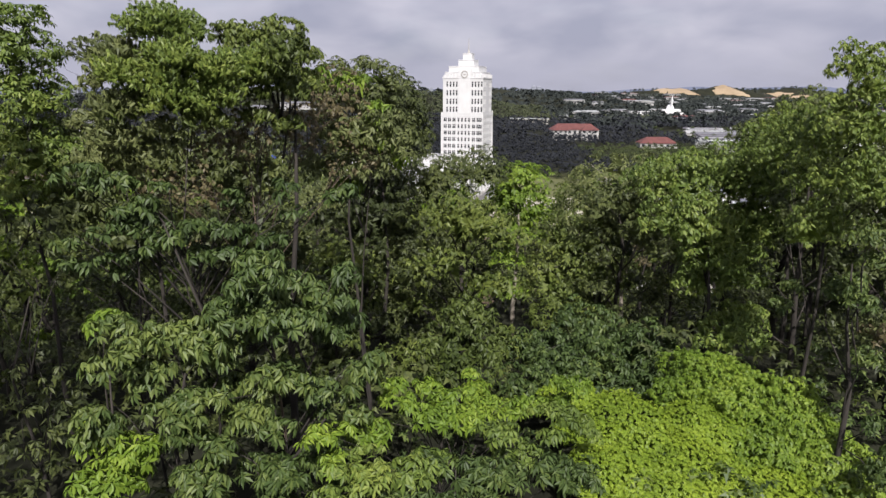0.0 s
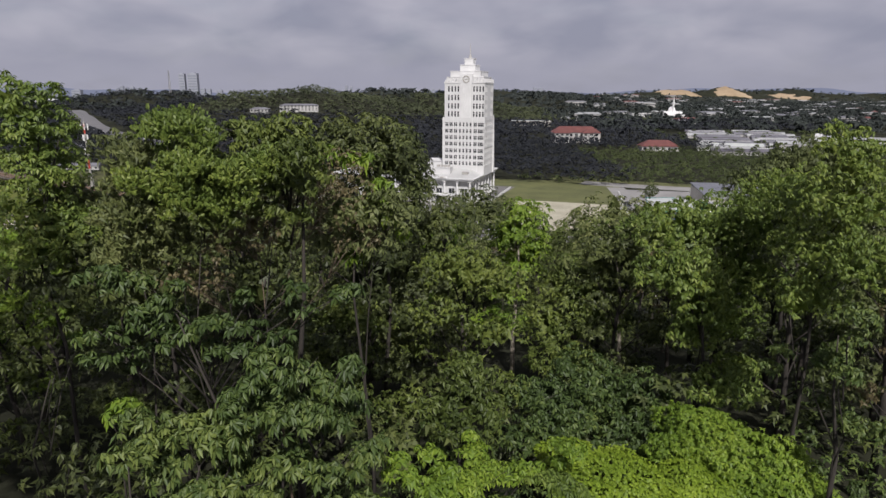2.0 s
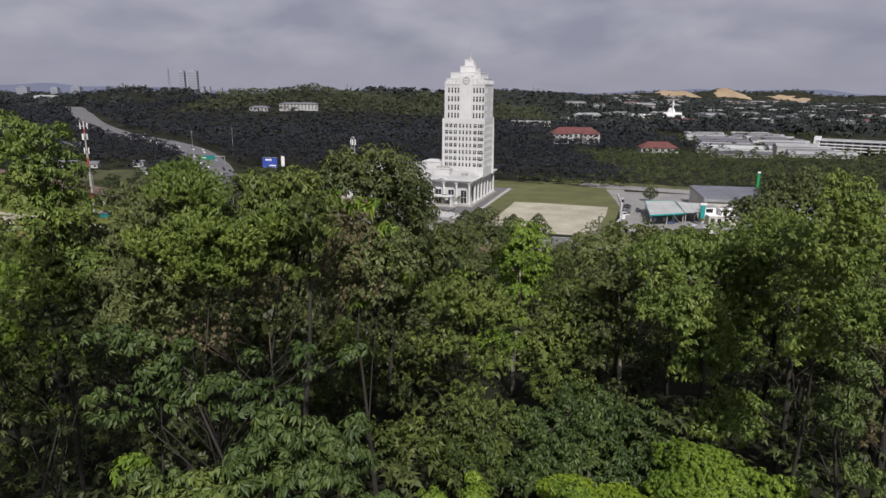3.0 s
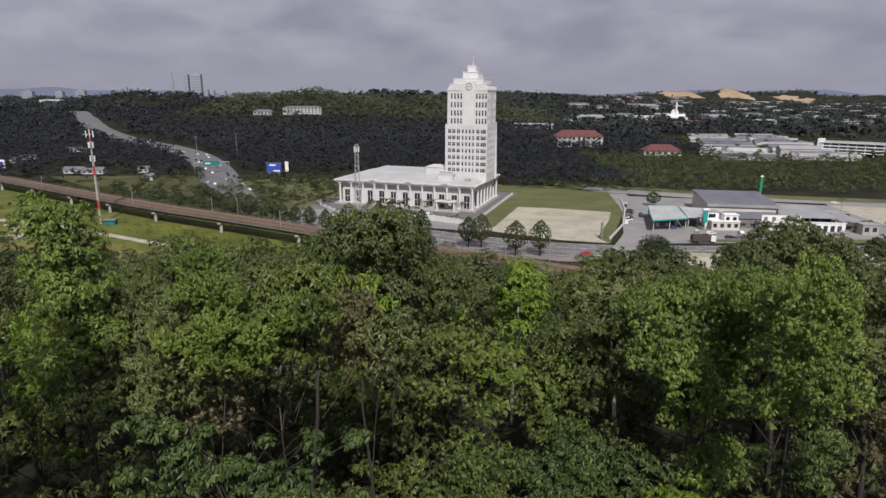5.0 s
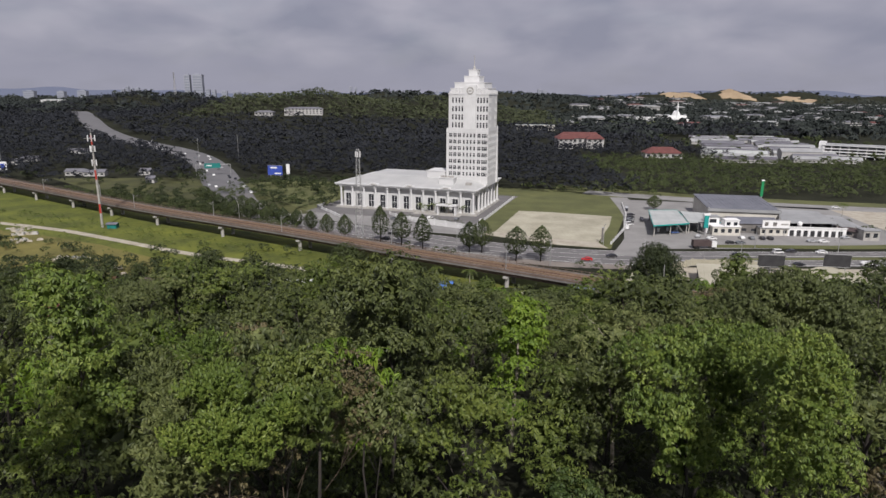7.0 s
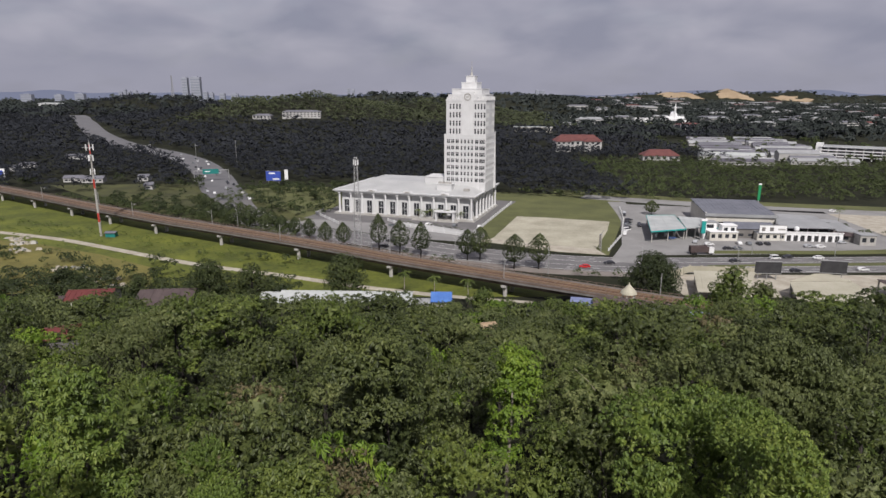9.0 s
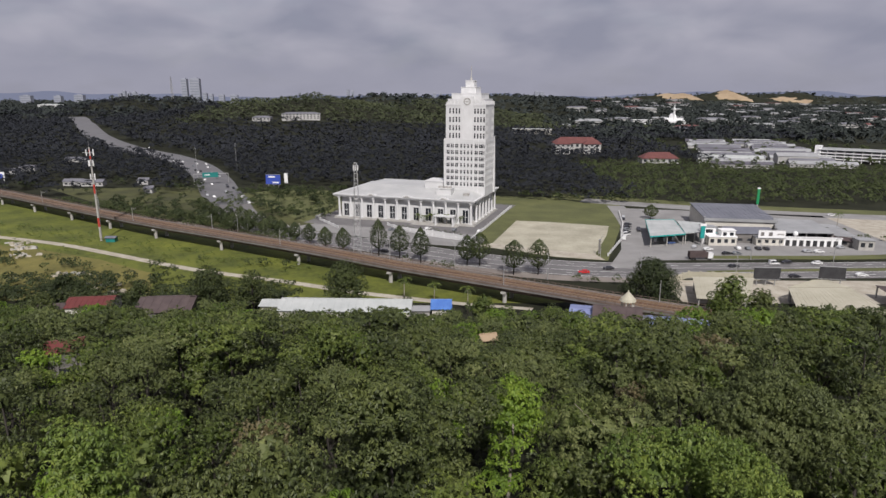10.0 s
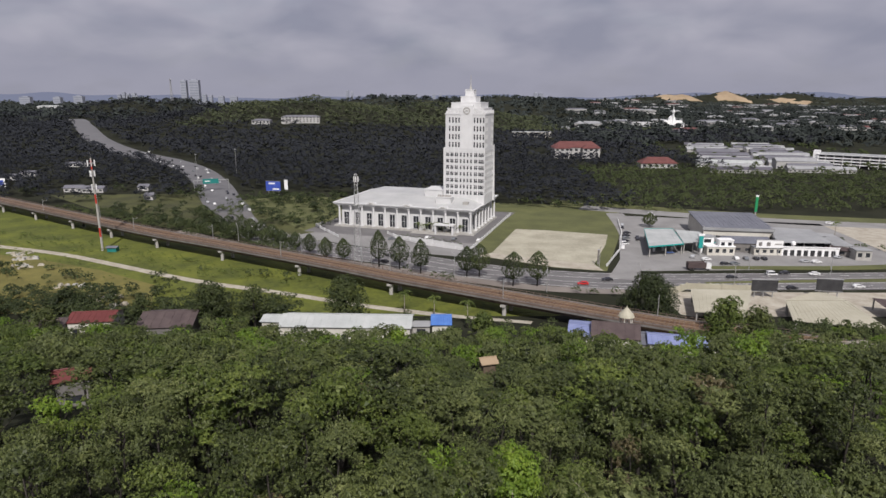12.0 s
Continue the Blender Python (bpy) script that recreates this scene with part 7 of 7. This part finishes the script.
bare = [(x + rng.uniform(-0.7, 0.7), y + rng.uniform(-0.7, 0.7)) for x in np.arange(-2, 17, 1.5) for y in np.arange(7.5, 25, 1.5)]
wood("undergrowth", "low weeds and seedlings on the bare slope", bare, LEAF_RUBBER, 34, 40, 5, 0.2, 0.1, ((1.5, 1.9), (0.75, 1.2)), lobes=2, low=0.0, floor=0.0)

# ---- far woods ----


def road_near(x, y, gap):
    for (ax, ay), (bx, by) in zip(ROAD, ROAD[1:]):
        dx, dy = bx - ax, by - ay
        t = max(0, min(1, ((x - ax) * dx + (y - ay) * dy) / (dx * dx + dy * dy)))
        w = 15 + max(0, min(7, (ay - 410) / 1500 * 12))
        if (x - ax - t * dx) ** 2 + (y - ay - t * dy) ** 2 < (w + gap) ** 2:
            return True
    return False


OPEN = [      # clearings: x0, x1, y0, y1
    (-110, 40, 330, 428), (60, 345, 380, 404), (-150, -112, 440, 490), (120, 205, 740, 800), (200, 255, 640, 690), (285, 480, 600, 960), (400, 480, 590, 720),
    (-312, -262, 440, 520), (-252, -226, 440, 512), (-400, -372, 560, 680), (-372, -340, 440, 510), (-200, -140, 400, 470), (430, 600, 1470, 1540), (230, 345, 345, 402), (-362, -228, 1160, 1200)]


def far_places(seed, x0, x1, y0, y1, step, test, fan=0.76):
    rng = np.random.default_rng(seed)
    out = []
    y = y0
    while y < y1:
        x = max(x0, -fan * y - 20)
        while x < min(x1, fan * y + 20):
            px, py = x + rng.uniform(-0.45, 0.45) * step, y + rng.uniform(-0.45, 0.45) * step
            if test(px, py) and not road_near(px, py, 3) and not any(a < px < b and c < py < d for a, b, c, d in OPEN):
                out.append((px, py))
            x += step
        y += step * 0.92
    return out


def back_edge(x):
    """Where the wood behind the tower begins."""
    return np.interp(x, [-500, -330, -200, -110, -60, 40, 60, 120, 300, 500], [395, 428, 440, 470, 470, 424, 420, 402, 372, 350])


DARK_WOOD = far_places(51, -560, 290, 395, 720, 10.5, lambda x, y: y > back_edge(x) and (x < 130 or y > 640))
SCRUB = far_places(52, 60, 560, 350, 640, 9.5, lambda x, y: y > back_edge(x) + 3 and (x > 130 or y < 440))
# valley wood, darkened by leaf colour in place of a cloud's shade
wood("dark_wood", "dense valley-floor wood, leaves coloured as under cloud shade", DARK_WOOD, LEAF_CLOUD_SHADE, 53, 0.75, 4, 1.8, 1.2, ((8, 13), (4.8, 6.4)), lobes=3, low=0.25, droop=0.12, upright=2.5)
wood("scrub_wood", "green scrub and young trees behind the back road", SCRUB, LEAF_SCRUB, 54, 1.5, 5, 1.0, 0.6, ((3.5, 9.5), (3.2, 5.6)), lobes=4, low=0.15)
HILL_WOOD = far_places(55, -1300, 620, 720, 1640, 23.0, lambda x, y: (x < 290 or y > 960) and not (x > 250 and y > 1250))
# one wood split into a lit and a cloud-shaded leaf colour
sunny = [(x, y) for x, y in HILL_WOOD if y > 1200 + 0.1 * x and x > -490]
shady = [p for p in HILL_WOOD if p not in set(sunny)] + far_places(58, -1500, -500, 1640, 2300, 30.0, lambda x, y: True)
wood("hill_wood", "far wooded slopes, leaves coloured as under cloud shade", shady, LEAF_CLOUD_SHADE, 56, 0.07, 4, 4.4, 2.9, ((9, 15), (12, 16)), lobes=2, low=0.2, floor=0.0, droop=0.12, upright=2.5)
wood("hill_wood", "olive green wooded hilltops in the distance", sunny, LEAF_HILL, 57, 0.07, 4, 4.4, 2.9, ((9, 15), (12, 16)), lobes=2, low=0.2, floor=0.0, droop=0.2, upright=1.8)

# ---- the far town ----
TERRACE_ROOF = material("dull_violet_grey_roof", (0.07, 0.066, 0.08), (0.12, 0.115, 0.135), 0.95, 0.05, 1.0, 0.0)
TOWN = "far buildings of the town"
rng = np.random.default_rng(61)
for row in range(24):
    y = 618 + row * 14
    for k in range(2):
        x = 298 + k * 74 + (y - 620) * 0.28 + rng.uniform(-6, 6)
        L = rng.uniform(40, 62)
        mat = (FAR_ROOF, TERRACE_ROOF, TIN_PALE, FAR_ROOF)[int(rng.integers(0, 4))]
        gabled("terrace_row", "long low terrace with pale sheet roof", "terrace", x, y + rng.uniform(-5, 5), -9 + rng.uniform(-3, 3), L, 7.5, 3.8, 2.2, mat, FAR_WALL, TOWN, openings=row < 2)
gabled("market_hall", "big pale hall with wide white roof", "hall", 372, 662, -8, 40, 14, 8, 3.0, TIN_PALE, FAR_WALL, TOWN)
gabled("market_hall", "long white-roofed hall before the terraces", "hall", 305, 668, -16, 64, 14, 5.5, 2.4, TIN_WHITE, SIGN_WHITE, TOWN)
sb = thing("school_block", "long white school block with open galleries", "school", pose(452, 655, 0, 0, 0, -38))
for k in range(4):
    part("gallery", Geo().box(-52, 52, -7, -5, k * 3.2 + 2.9, k * 3.2 + 3.9), SIGN_WHITE, sb)
    # gallery shade put in as a near-black sheet
    part("recess_shade", Geo().box(-52, 52, -5.0, -4.8, k * 3.2, k * 3.2 + 2.9), DARK, sb)
part("body", Geo().box(-52, 52, -4.7, 6, 0, 12.8), WALL_CREAM, sb)
part("roof", Geo().prism([(-53, -7.5), (53, -7.5), (53, 7), (-53, 7)], 13.1, 15.2, [(-51, -0.6), (51, -0.6), (51, 0.6), (-51, 0.6)]), TIN_PALE, sb)
for i in range(14):
    part("column", Geo().box(-52 + i * 8, -51.4 + i * 8, -7, -6.4, 0, 12.8), SIGN_WHITE, sb)
part("stair_tower", Geo().box(-56, -50, -6, 4, 0, 17), SIGN_WHITE, sb)


def hipped(name, label, x, y, ang, L, D, wall, rise, roof_mat, wall_mat, storeys=2, z=None, group=TOWN, category="house"):
    z = float(ground_z(x, y)) if z is None else z
    t = thing(name, label, category, pose(x, y, z, 0, 0, ang), group)
    n = max(2, int(L / 6))
    hs = wall / storeys
    holes = [(-L / 2 + L / n * (i + 0.25), -L / 2 + L / n * (i + 0.75), hs * k + hs * 0.3, hs * k + hs * 0.8) for i in range(n) for k in range(storeys)]
    part("front_wall", pierced(-L / 2, L / 2, -3, wall, holes, 0.3, -D / 2), wall_mat, t)
    for a, b, c, d in holes:
        part("window", Geo().box(a, b, -D / 2 + 0.3, -D / 2 + 0.4, c, d), GLASS, t)
    for a in (-L / 2, L / 2 - 0.3):
        part("side_wall", Geo().box(a, a + 0.3, -D / 2 + 0.02, D / 2, -3, wall), wall_mat, t)
    o, i = 0.8, min(L, D) * 0.42
    part("roof", Geo().prism([(-L / 2 - o, -D / 2 - o), (L / 2 + o, -D / 2 - o), (L / 2 + o, D / 2 + o), (-L / 2 - o, D / 2 + o)], wall, wall + rise,
                             [(-L / 2 + i, -D / 2 + i), (L / 2 - i, -D / 2 + i), (L / 2 - i, D / 2 - i), (-L / 2 + i, D / 2 - i)]), roof_mat, t)
    return t


hipped("red_roof_house", "large pale house with red tiled roof among trees", 165, 785, -4, 58, 22, 12, 7, ROOF_TILE_RED, FAR_WALL)
hipped("red_roof_house", "pale wing with red tiled roof", 145, 768, -4, 18, 14, 12, 5, ROOF_TILE_RED, FAR_WALL, 3)
hipped("red_roof_house", "pale wing with red tiled roof", 180, 768, -4, 20, 14, 12, 5, ROOF_TILE_RED, FAR_WALL, 3)
hipped("red_roof_house", "low house with red tiled roof behind the scrub", 229, 668, -4, 38, 20, 5, 6, ROOF_TILE_RED, FAR_WALL, 1)
hipped("hill_school", "long pale hill building with rows of windows", -268, 1195, 6, 70, 20, 10, 3, FAR_ROOF, FAR_WALL, 3)
hipped("hill_school", "low pale hill building with grey roof", -340, 1190, -4, 34, 18, 6, 3, FAR_ROOF, FAR_WALL, 1)
hipped("hill_house", "low pale building in the trees", -110, 1300, 0, 30, 14, 6, 3, TIN_PALE, WALL_CREAM, 1, 8)
for x, y, L in ((-292, 490, 14), (-275, 487, 16), (-240, 497, 8), (-389, 665, 24), (-390, 585, 14), (-388, 560, 10), (-215, 452, 6)):
    gabled("roadside_house", "small pale-roofed house in the dark wood", "house", x, y, 6, L, 8, 3.4, 1.6, FAR_ROOF, FAR_WALL, TOWN)
mo = thing("mosque", "far white mosque with tall tower and domed roof", "mosque", pose(539, 1500, float(ground_z(539, 1500)) - 2))
part("hall", Geo().box(-30, 32, -14, 14, 0, 13).box(-20, 22, -10, 10, 13, 19).box(-30.5, 32.5, -14.5, 14.5, 12.2, 13.2), SIGN_WHITE, mo)
part("dome", Geo().cyl(0, 0, 19, 26, 9, 7.5, 16).cyl(0, 0, 26, 31, 7.5, 3, 16), SIGN_WHITE, mo)
part("tower", Geo().cyl(0, -9, 0, 40, 2.4, 2.0, 10).cyl(0, -9, 38, 40, 3.4, 3.4, 10).cyl(0, -9, 40, 50, 2.0, 0.3, 10), SIGN_WHITE, mo)
for i in range(10):
    part("window", Geo().box(-28 + i * 6, -25.5 + i * 6, -14.1, -14.0, 3, 9), GLASS, mo)
hipped("far_hall", "far white hall with wide pale roof", -1900, 3080, 0, 106, 40, 10, 4, TIN_WHITE, SIGN_WHITE, 1, category="hall")
flat_block("white_block", "far white flat-roofed block", (474, 1510, 0, 54, 18), 12, SIGN_WHITE, SIGN_WHITE, storeys=3)
flat_block("white_block", "far white flat-roofed block", (510, 1530, 0, 40, 18), 8, SIGN_WHITE, SIGN_WHITE, storeys=2)
flat_block("long_white_store", "long pale warehouse behind the tower", (160, 1150, -6, 70, 22), 9, WALL_CREAM, TIN_WHITE, storeys=1)
# scattered houses of the plain, by distance
rng = np.random.default_rng(62)
for k in range(120):
    y = rng.uniform(1250, 3900)
    x = y * rng.uniform(0.2, 0.72)
    if 430 < x < 600 and 1450 < y < 1560:
        continue
    L = rng.uniform(18, 60) * (0.8 + y / 3500)
    label, mat, wall = (("far pale flat block in the town", TIN_PALE, FAR_WALL), ("far pale block with grey roof", FAR_ROOF, FAR_WALL), ("far house row with reddish roof", ROOF_TILE_RED, FAR_WALL))[int(rng.choice(3, p=[0.45, 0.4, 0.15]))]
    t = thing("town_block", label, "building", pose(x, y, float(ground_z(x, y)), 0, 0, rng.uniform(-15, 15)), TOWN)
    h = rng.uniform(6, 13)
    D = L * rng.uniform(0.3, 0.5)
    part("wall", Geo().box(-L / 2, L / 2, -D / 2, D / 2, -3, h), wall, t)
    part("roof", Geo().prism([(-L / 2 - 1, -D / 2 - 1), (L / 2 + 1, -D / 2 - 1), (L / 2 + 1, D / 2 + 1), (-L / 2 - 1, D / 2 + 1)], h, h + 3, [(-L / 2 + D * 0.4, -1), (L / 2 - D * 0.4, -1), (L / 2 - D * 0.4, 1), (-L / 2 + D * 0.4, 1)]), mat, t)
    part("window_band", Geo().box(-L / 2 + 1, L / 2 - 1, -D / 2 - 0.15, -D / 2 - 0.02, h * 0.35, h * 0.6), GLASS, t)
# woods between the far houses
plain = far_places(63, 250, 2600, 960, 3300, 62.0, lambda x, y: x > 0.16 * y, 0.74)
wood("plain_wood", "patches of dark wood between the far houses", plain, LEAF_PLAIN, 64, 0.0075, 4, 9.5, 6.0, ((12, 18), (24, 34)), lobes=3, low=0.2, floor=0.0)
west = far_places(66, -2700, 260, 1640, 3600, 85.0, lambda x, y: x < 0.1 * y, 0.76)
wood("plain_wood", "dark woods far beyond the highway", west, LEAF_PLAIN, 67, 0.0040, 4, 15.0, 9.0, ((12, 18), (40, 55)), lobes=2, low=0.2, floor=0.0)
CUTS = ((1470, 4090, 105, 60, 1), (1580, 4070, 55, 50, 2), (1810, 4110, 70, 70, 3), (1885, 4070, 80, 45, 4), (2250, 4250, 110, 50, 5), (2360, 4210, 65, 36, 6))      # bare cuttings: x, y, half width, half depth, form
ridge = far_places(68, -3600, 3600, 3300, 4500, 95.0, lambda x, y: not any(abs(x - a) < c + 25 and -150 < y - b < d + 20 for a, b, c, d, e in CUTS), 0.8)
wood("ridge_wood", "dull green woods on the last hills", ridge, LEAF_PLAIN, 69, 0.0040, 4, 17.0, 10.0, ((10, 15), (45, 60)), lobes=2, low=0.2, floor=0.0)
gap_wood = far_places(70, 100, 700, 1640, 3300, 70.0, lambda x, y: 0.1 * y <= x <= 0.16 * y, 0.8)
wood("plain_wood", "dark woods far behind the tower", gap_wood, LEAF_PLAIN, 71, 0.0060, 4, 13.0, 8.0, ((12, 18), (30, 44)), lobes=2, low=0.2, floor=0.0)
town_trees = [(float(x), float(y)) for x, y in zip(rng.uniform(285, 560, 150), rng.uniform(598, 960, 150))]
wood("town_trees", "small dark trees between the terraces", town_trees, LEAF_SCRUB, 65, 0.4, 5, 2.2, 1.1, ((5, 9), (3.5, 5.5)), lobes=3, low=0.2)
# high-rises on the skyline
# distance haze put into the wall colour and the low-contrast window bands
HAZE_GREY = material("hazed_tower_wall", (0.24, 0.255, 0.295), (0.32, 0.335, 0.38), 0.8, 0.02, 0.2, 0.0)
HAZE_BAND = material("hazed_tower_windows", (0.18, 0.195, 0.23), (0.23, 0.245, 0.285), 0.5, 0.02, 0.2, 0.0)
for x, y, w, d, h in ((-1211, 3000, 26, 22, 138), (-1161, 3000, 44, 26, 140), (-1770, 3500, 18, 18, 72), (-1745, 3500, 16, 16, 84), (-1722, 3500, 18, 18, 76), (-1700, 3520, 20, 18, 80), (-1676, 3500, 16, 16, 66),
                      (-1380, 3700, 24, 20, 74), (-1345, 3700, 20, 20, 70), (-1250, 3600, 30, 20, 66), (-1180, 3600, 40, 20, 64), (-2350, 3600, 60, 30, 60), (-2050, 3600, 50, 30, 64), (-2200, 3650, 40, 30, 58),
                      (-600, 4000, 16, 16, 96), (-570, 4000, 14, 14, 92), (-60, 4000, 20, 20, 78), (-20, 4000, 16, 16, 80), (560, 3900, 20, 20, 88), (600, 3950, 30, 20, 84)):
    t = thing("high_rise", "pale high-rise slab on the skyline, greyed as by haze", "high-rise", pose(x, y, 0), "high-rises on the skyline")
    part("wall", Geo().box(-w / 2, w / 2, -d / 2, d / 2, 0, h).box(-w / 4, w / 4, -d / 4, d / 4, h, h + 4), HAZE_GREY, t)
    for k in range(int(h / 12)):
        part("window_band", Geo().box(-w / 2 + 2, w / 2 - 2, -d / 2 - 0.3, -d / 2 - 0.05, 6 + k * 12, 11 + k * 12), HAZE_BAND, t)
lattice_mast("transmitter", "tall dark lattice transmitter on a wooded hill", -934, 2200, 74, 3.6, 0.9, MAST, 0, 12, "mast", 0.5)


# bare ochre cuttings on the far hills
OCHRE = material("bare_ochre_earth", (0.23, 0.17, 0.105), (0.35, 0.27, 0.175), 0.95, 0.006, 0.05, 0.3)
for x, y, rx, ry, seed in CUTS:
    rr = np.random.default_rng(seed)
    n, rings = 28, 7
    v = []
    for j in range(rings + 1):
        for i in range(n):
            a = 2 * math.pi * i / n
            k = j / rings * (1 + 0.18 * math.sin(3 * a + seed) + 0.12 * math.sin(7 * a + 2 * seed))
            px, py = x + rx * k * math.cos(a), y + ry * k * math.sin(a)
            v.append((px, py, float(ground_z(px, py)) + 2.5 * (1 - j / rings) + 2.0 - 2.6 * (j == rings)))
    f = [(j * n + i, j * n + (i + 1) % n, (j + 1) * n + (i + 1) % n, (j + 1) * n + i) for j in range(rings) for i in range(n)]
    setting("cutting", Geo().add(v, f), OCHRE, "bare ochre earth cutting on a far hill", "cutting")

# the last ridges: a backdrop sheet whose haze is a bluish glow
HAZE = bpy.data.materials.new("haze_glow_backdrop")
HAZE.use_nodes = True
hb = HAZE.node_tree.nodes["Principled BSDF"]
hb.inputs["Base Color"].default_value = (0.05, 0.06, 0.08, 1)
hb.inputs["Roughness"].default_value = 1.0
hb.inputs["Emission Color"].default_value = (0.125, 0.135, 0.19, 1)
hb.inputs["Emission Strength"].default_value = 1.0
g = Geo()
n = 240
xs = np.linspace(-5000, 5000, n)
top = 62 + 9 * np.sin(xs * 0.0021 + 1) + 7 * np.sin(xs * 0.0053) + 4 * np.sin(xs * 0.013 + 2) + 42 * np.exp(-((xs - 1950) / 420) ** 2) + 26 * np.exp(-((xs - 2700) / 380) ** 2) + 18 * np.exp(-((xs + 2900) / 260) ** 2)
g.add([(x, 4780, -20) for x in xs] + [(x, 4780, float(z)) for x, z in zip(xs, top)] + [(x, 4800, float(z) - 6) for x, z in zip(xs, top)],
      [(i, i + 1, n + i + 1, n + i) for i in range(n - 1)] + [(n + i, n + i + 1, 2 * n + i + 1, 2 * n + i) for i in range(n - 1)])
setting("backdrop", g, HAZE, "far ridge backdrop glowing blue-grey in place of haze", "backdrop")
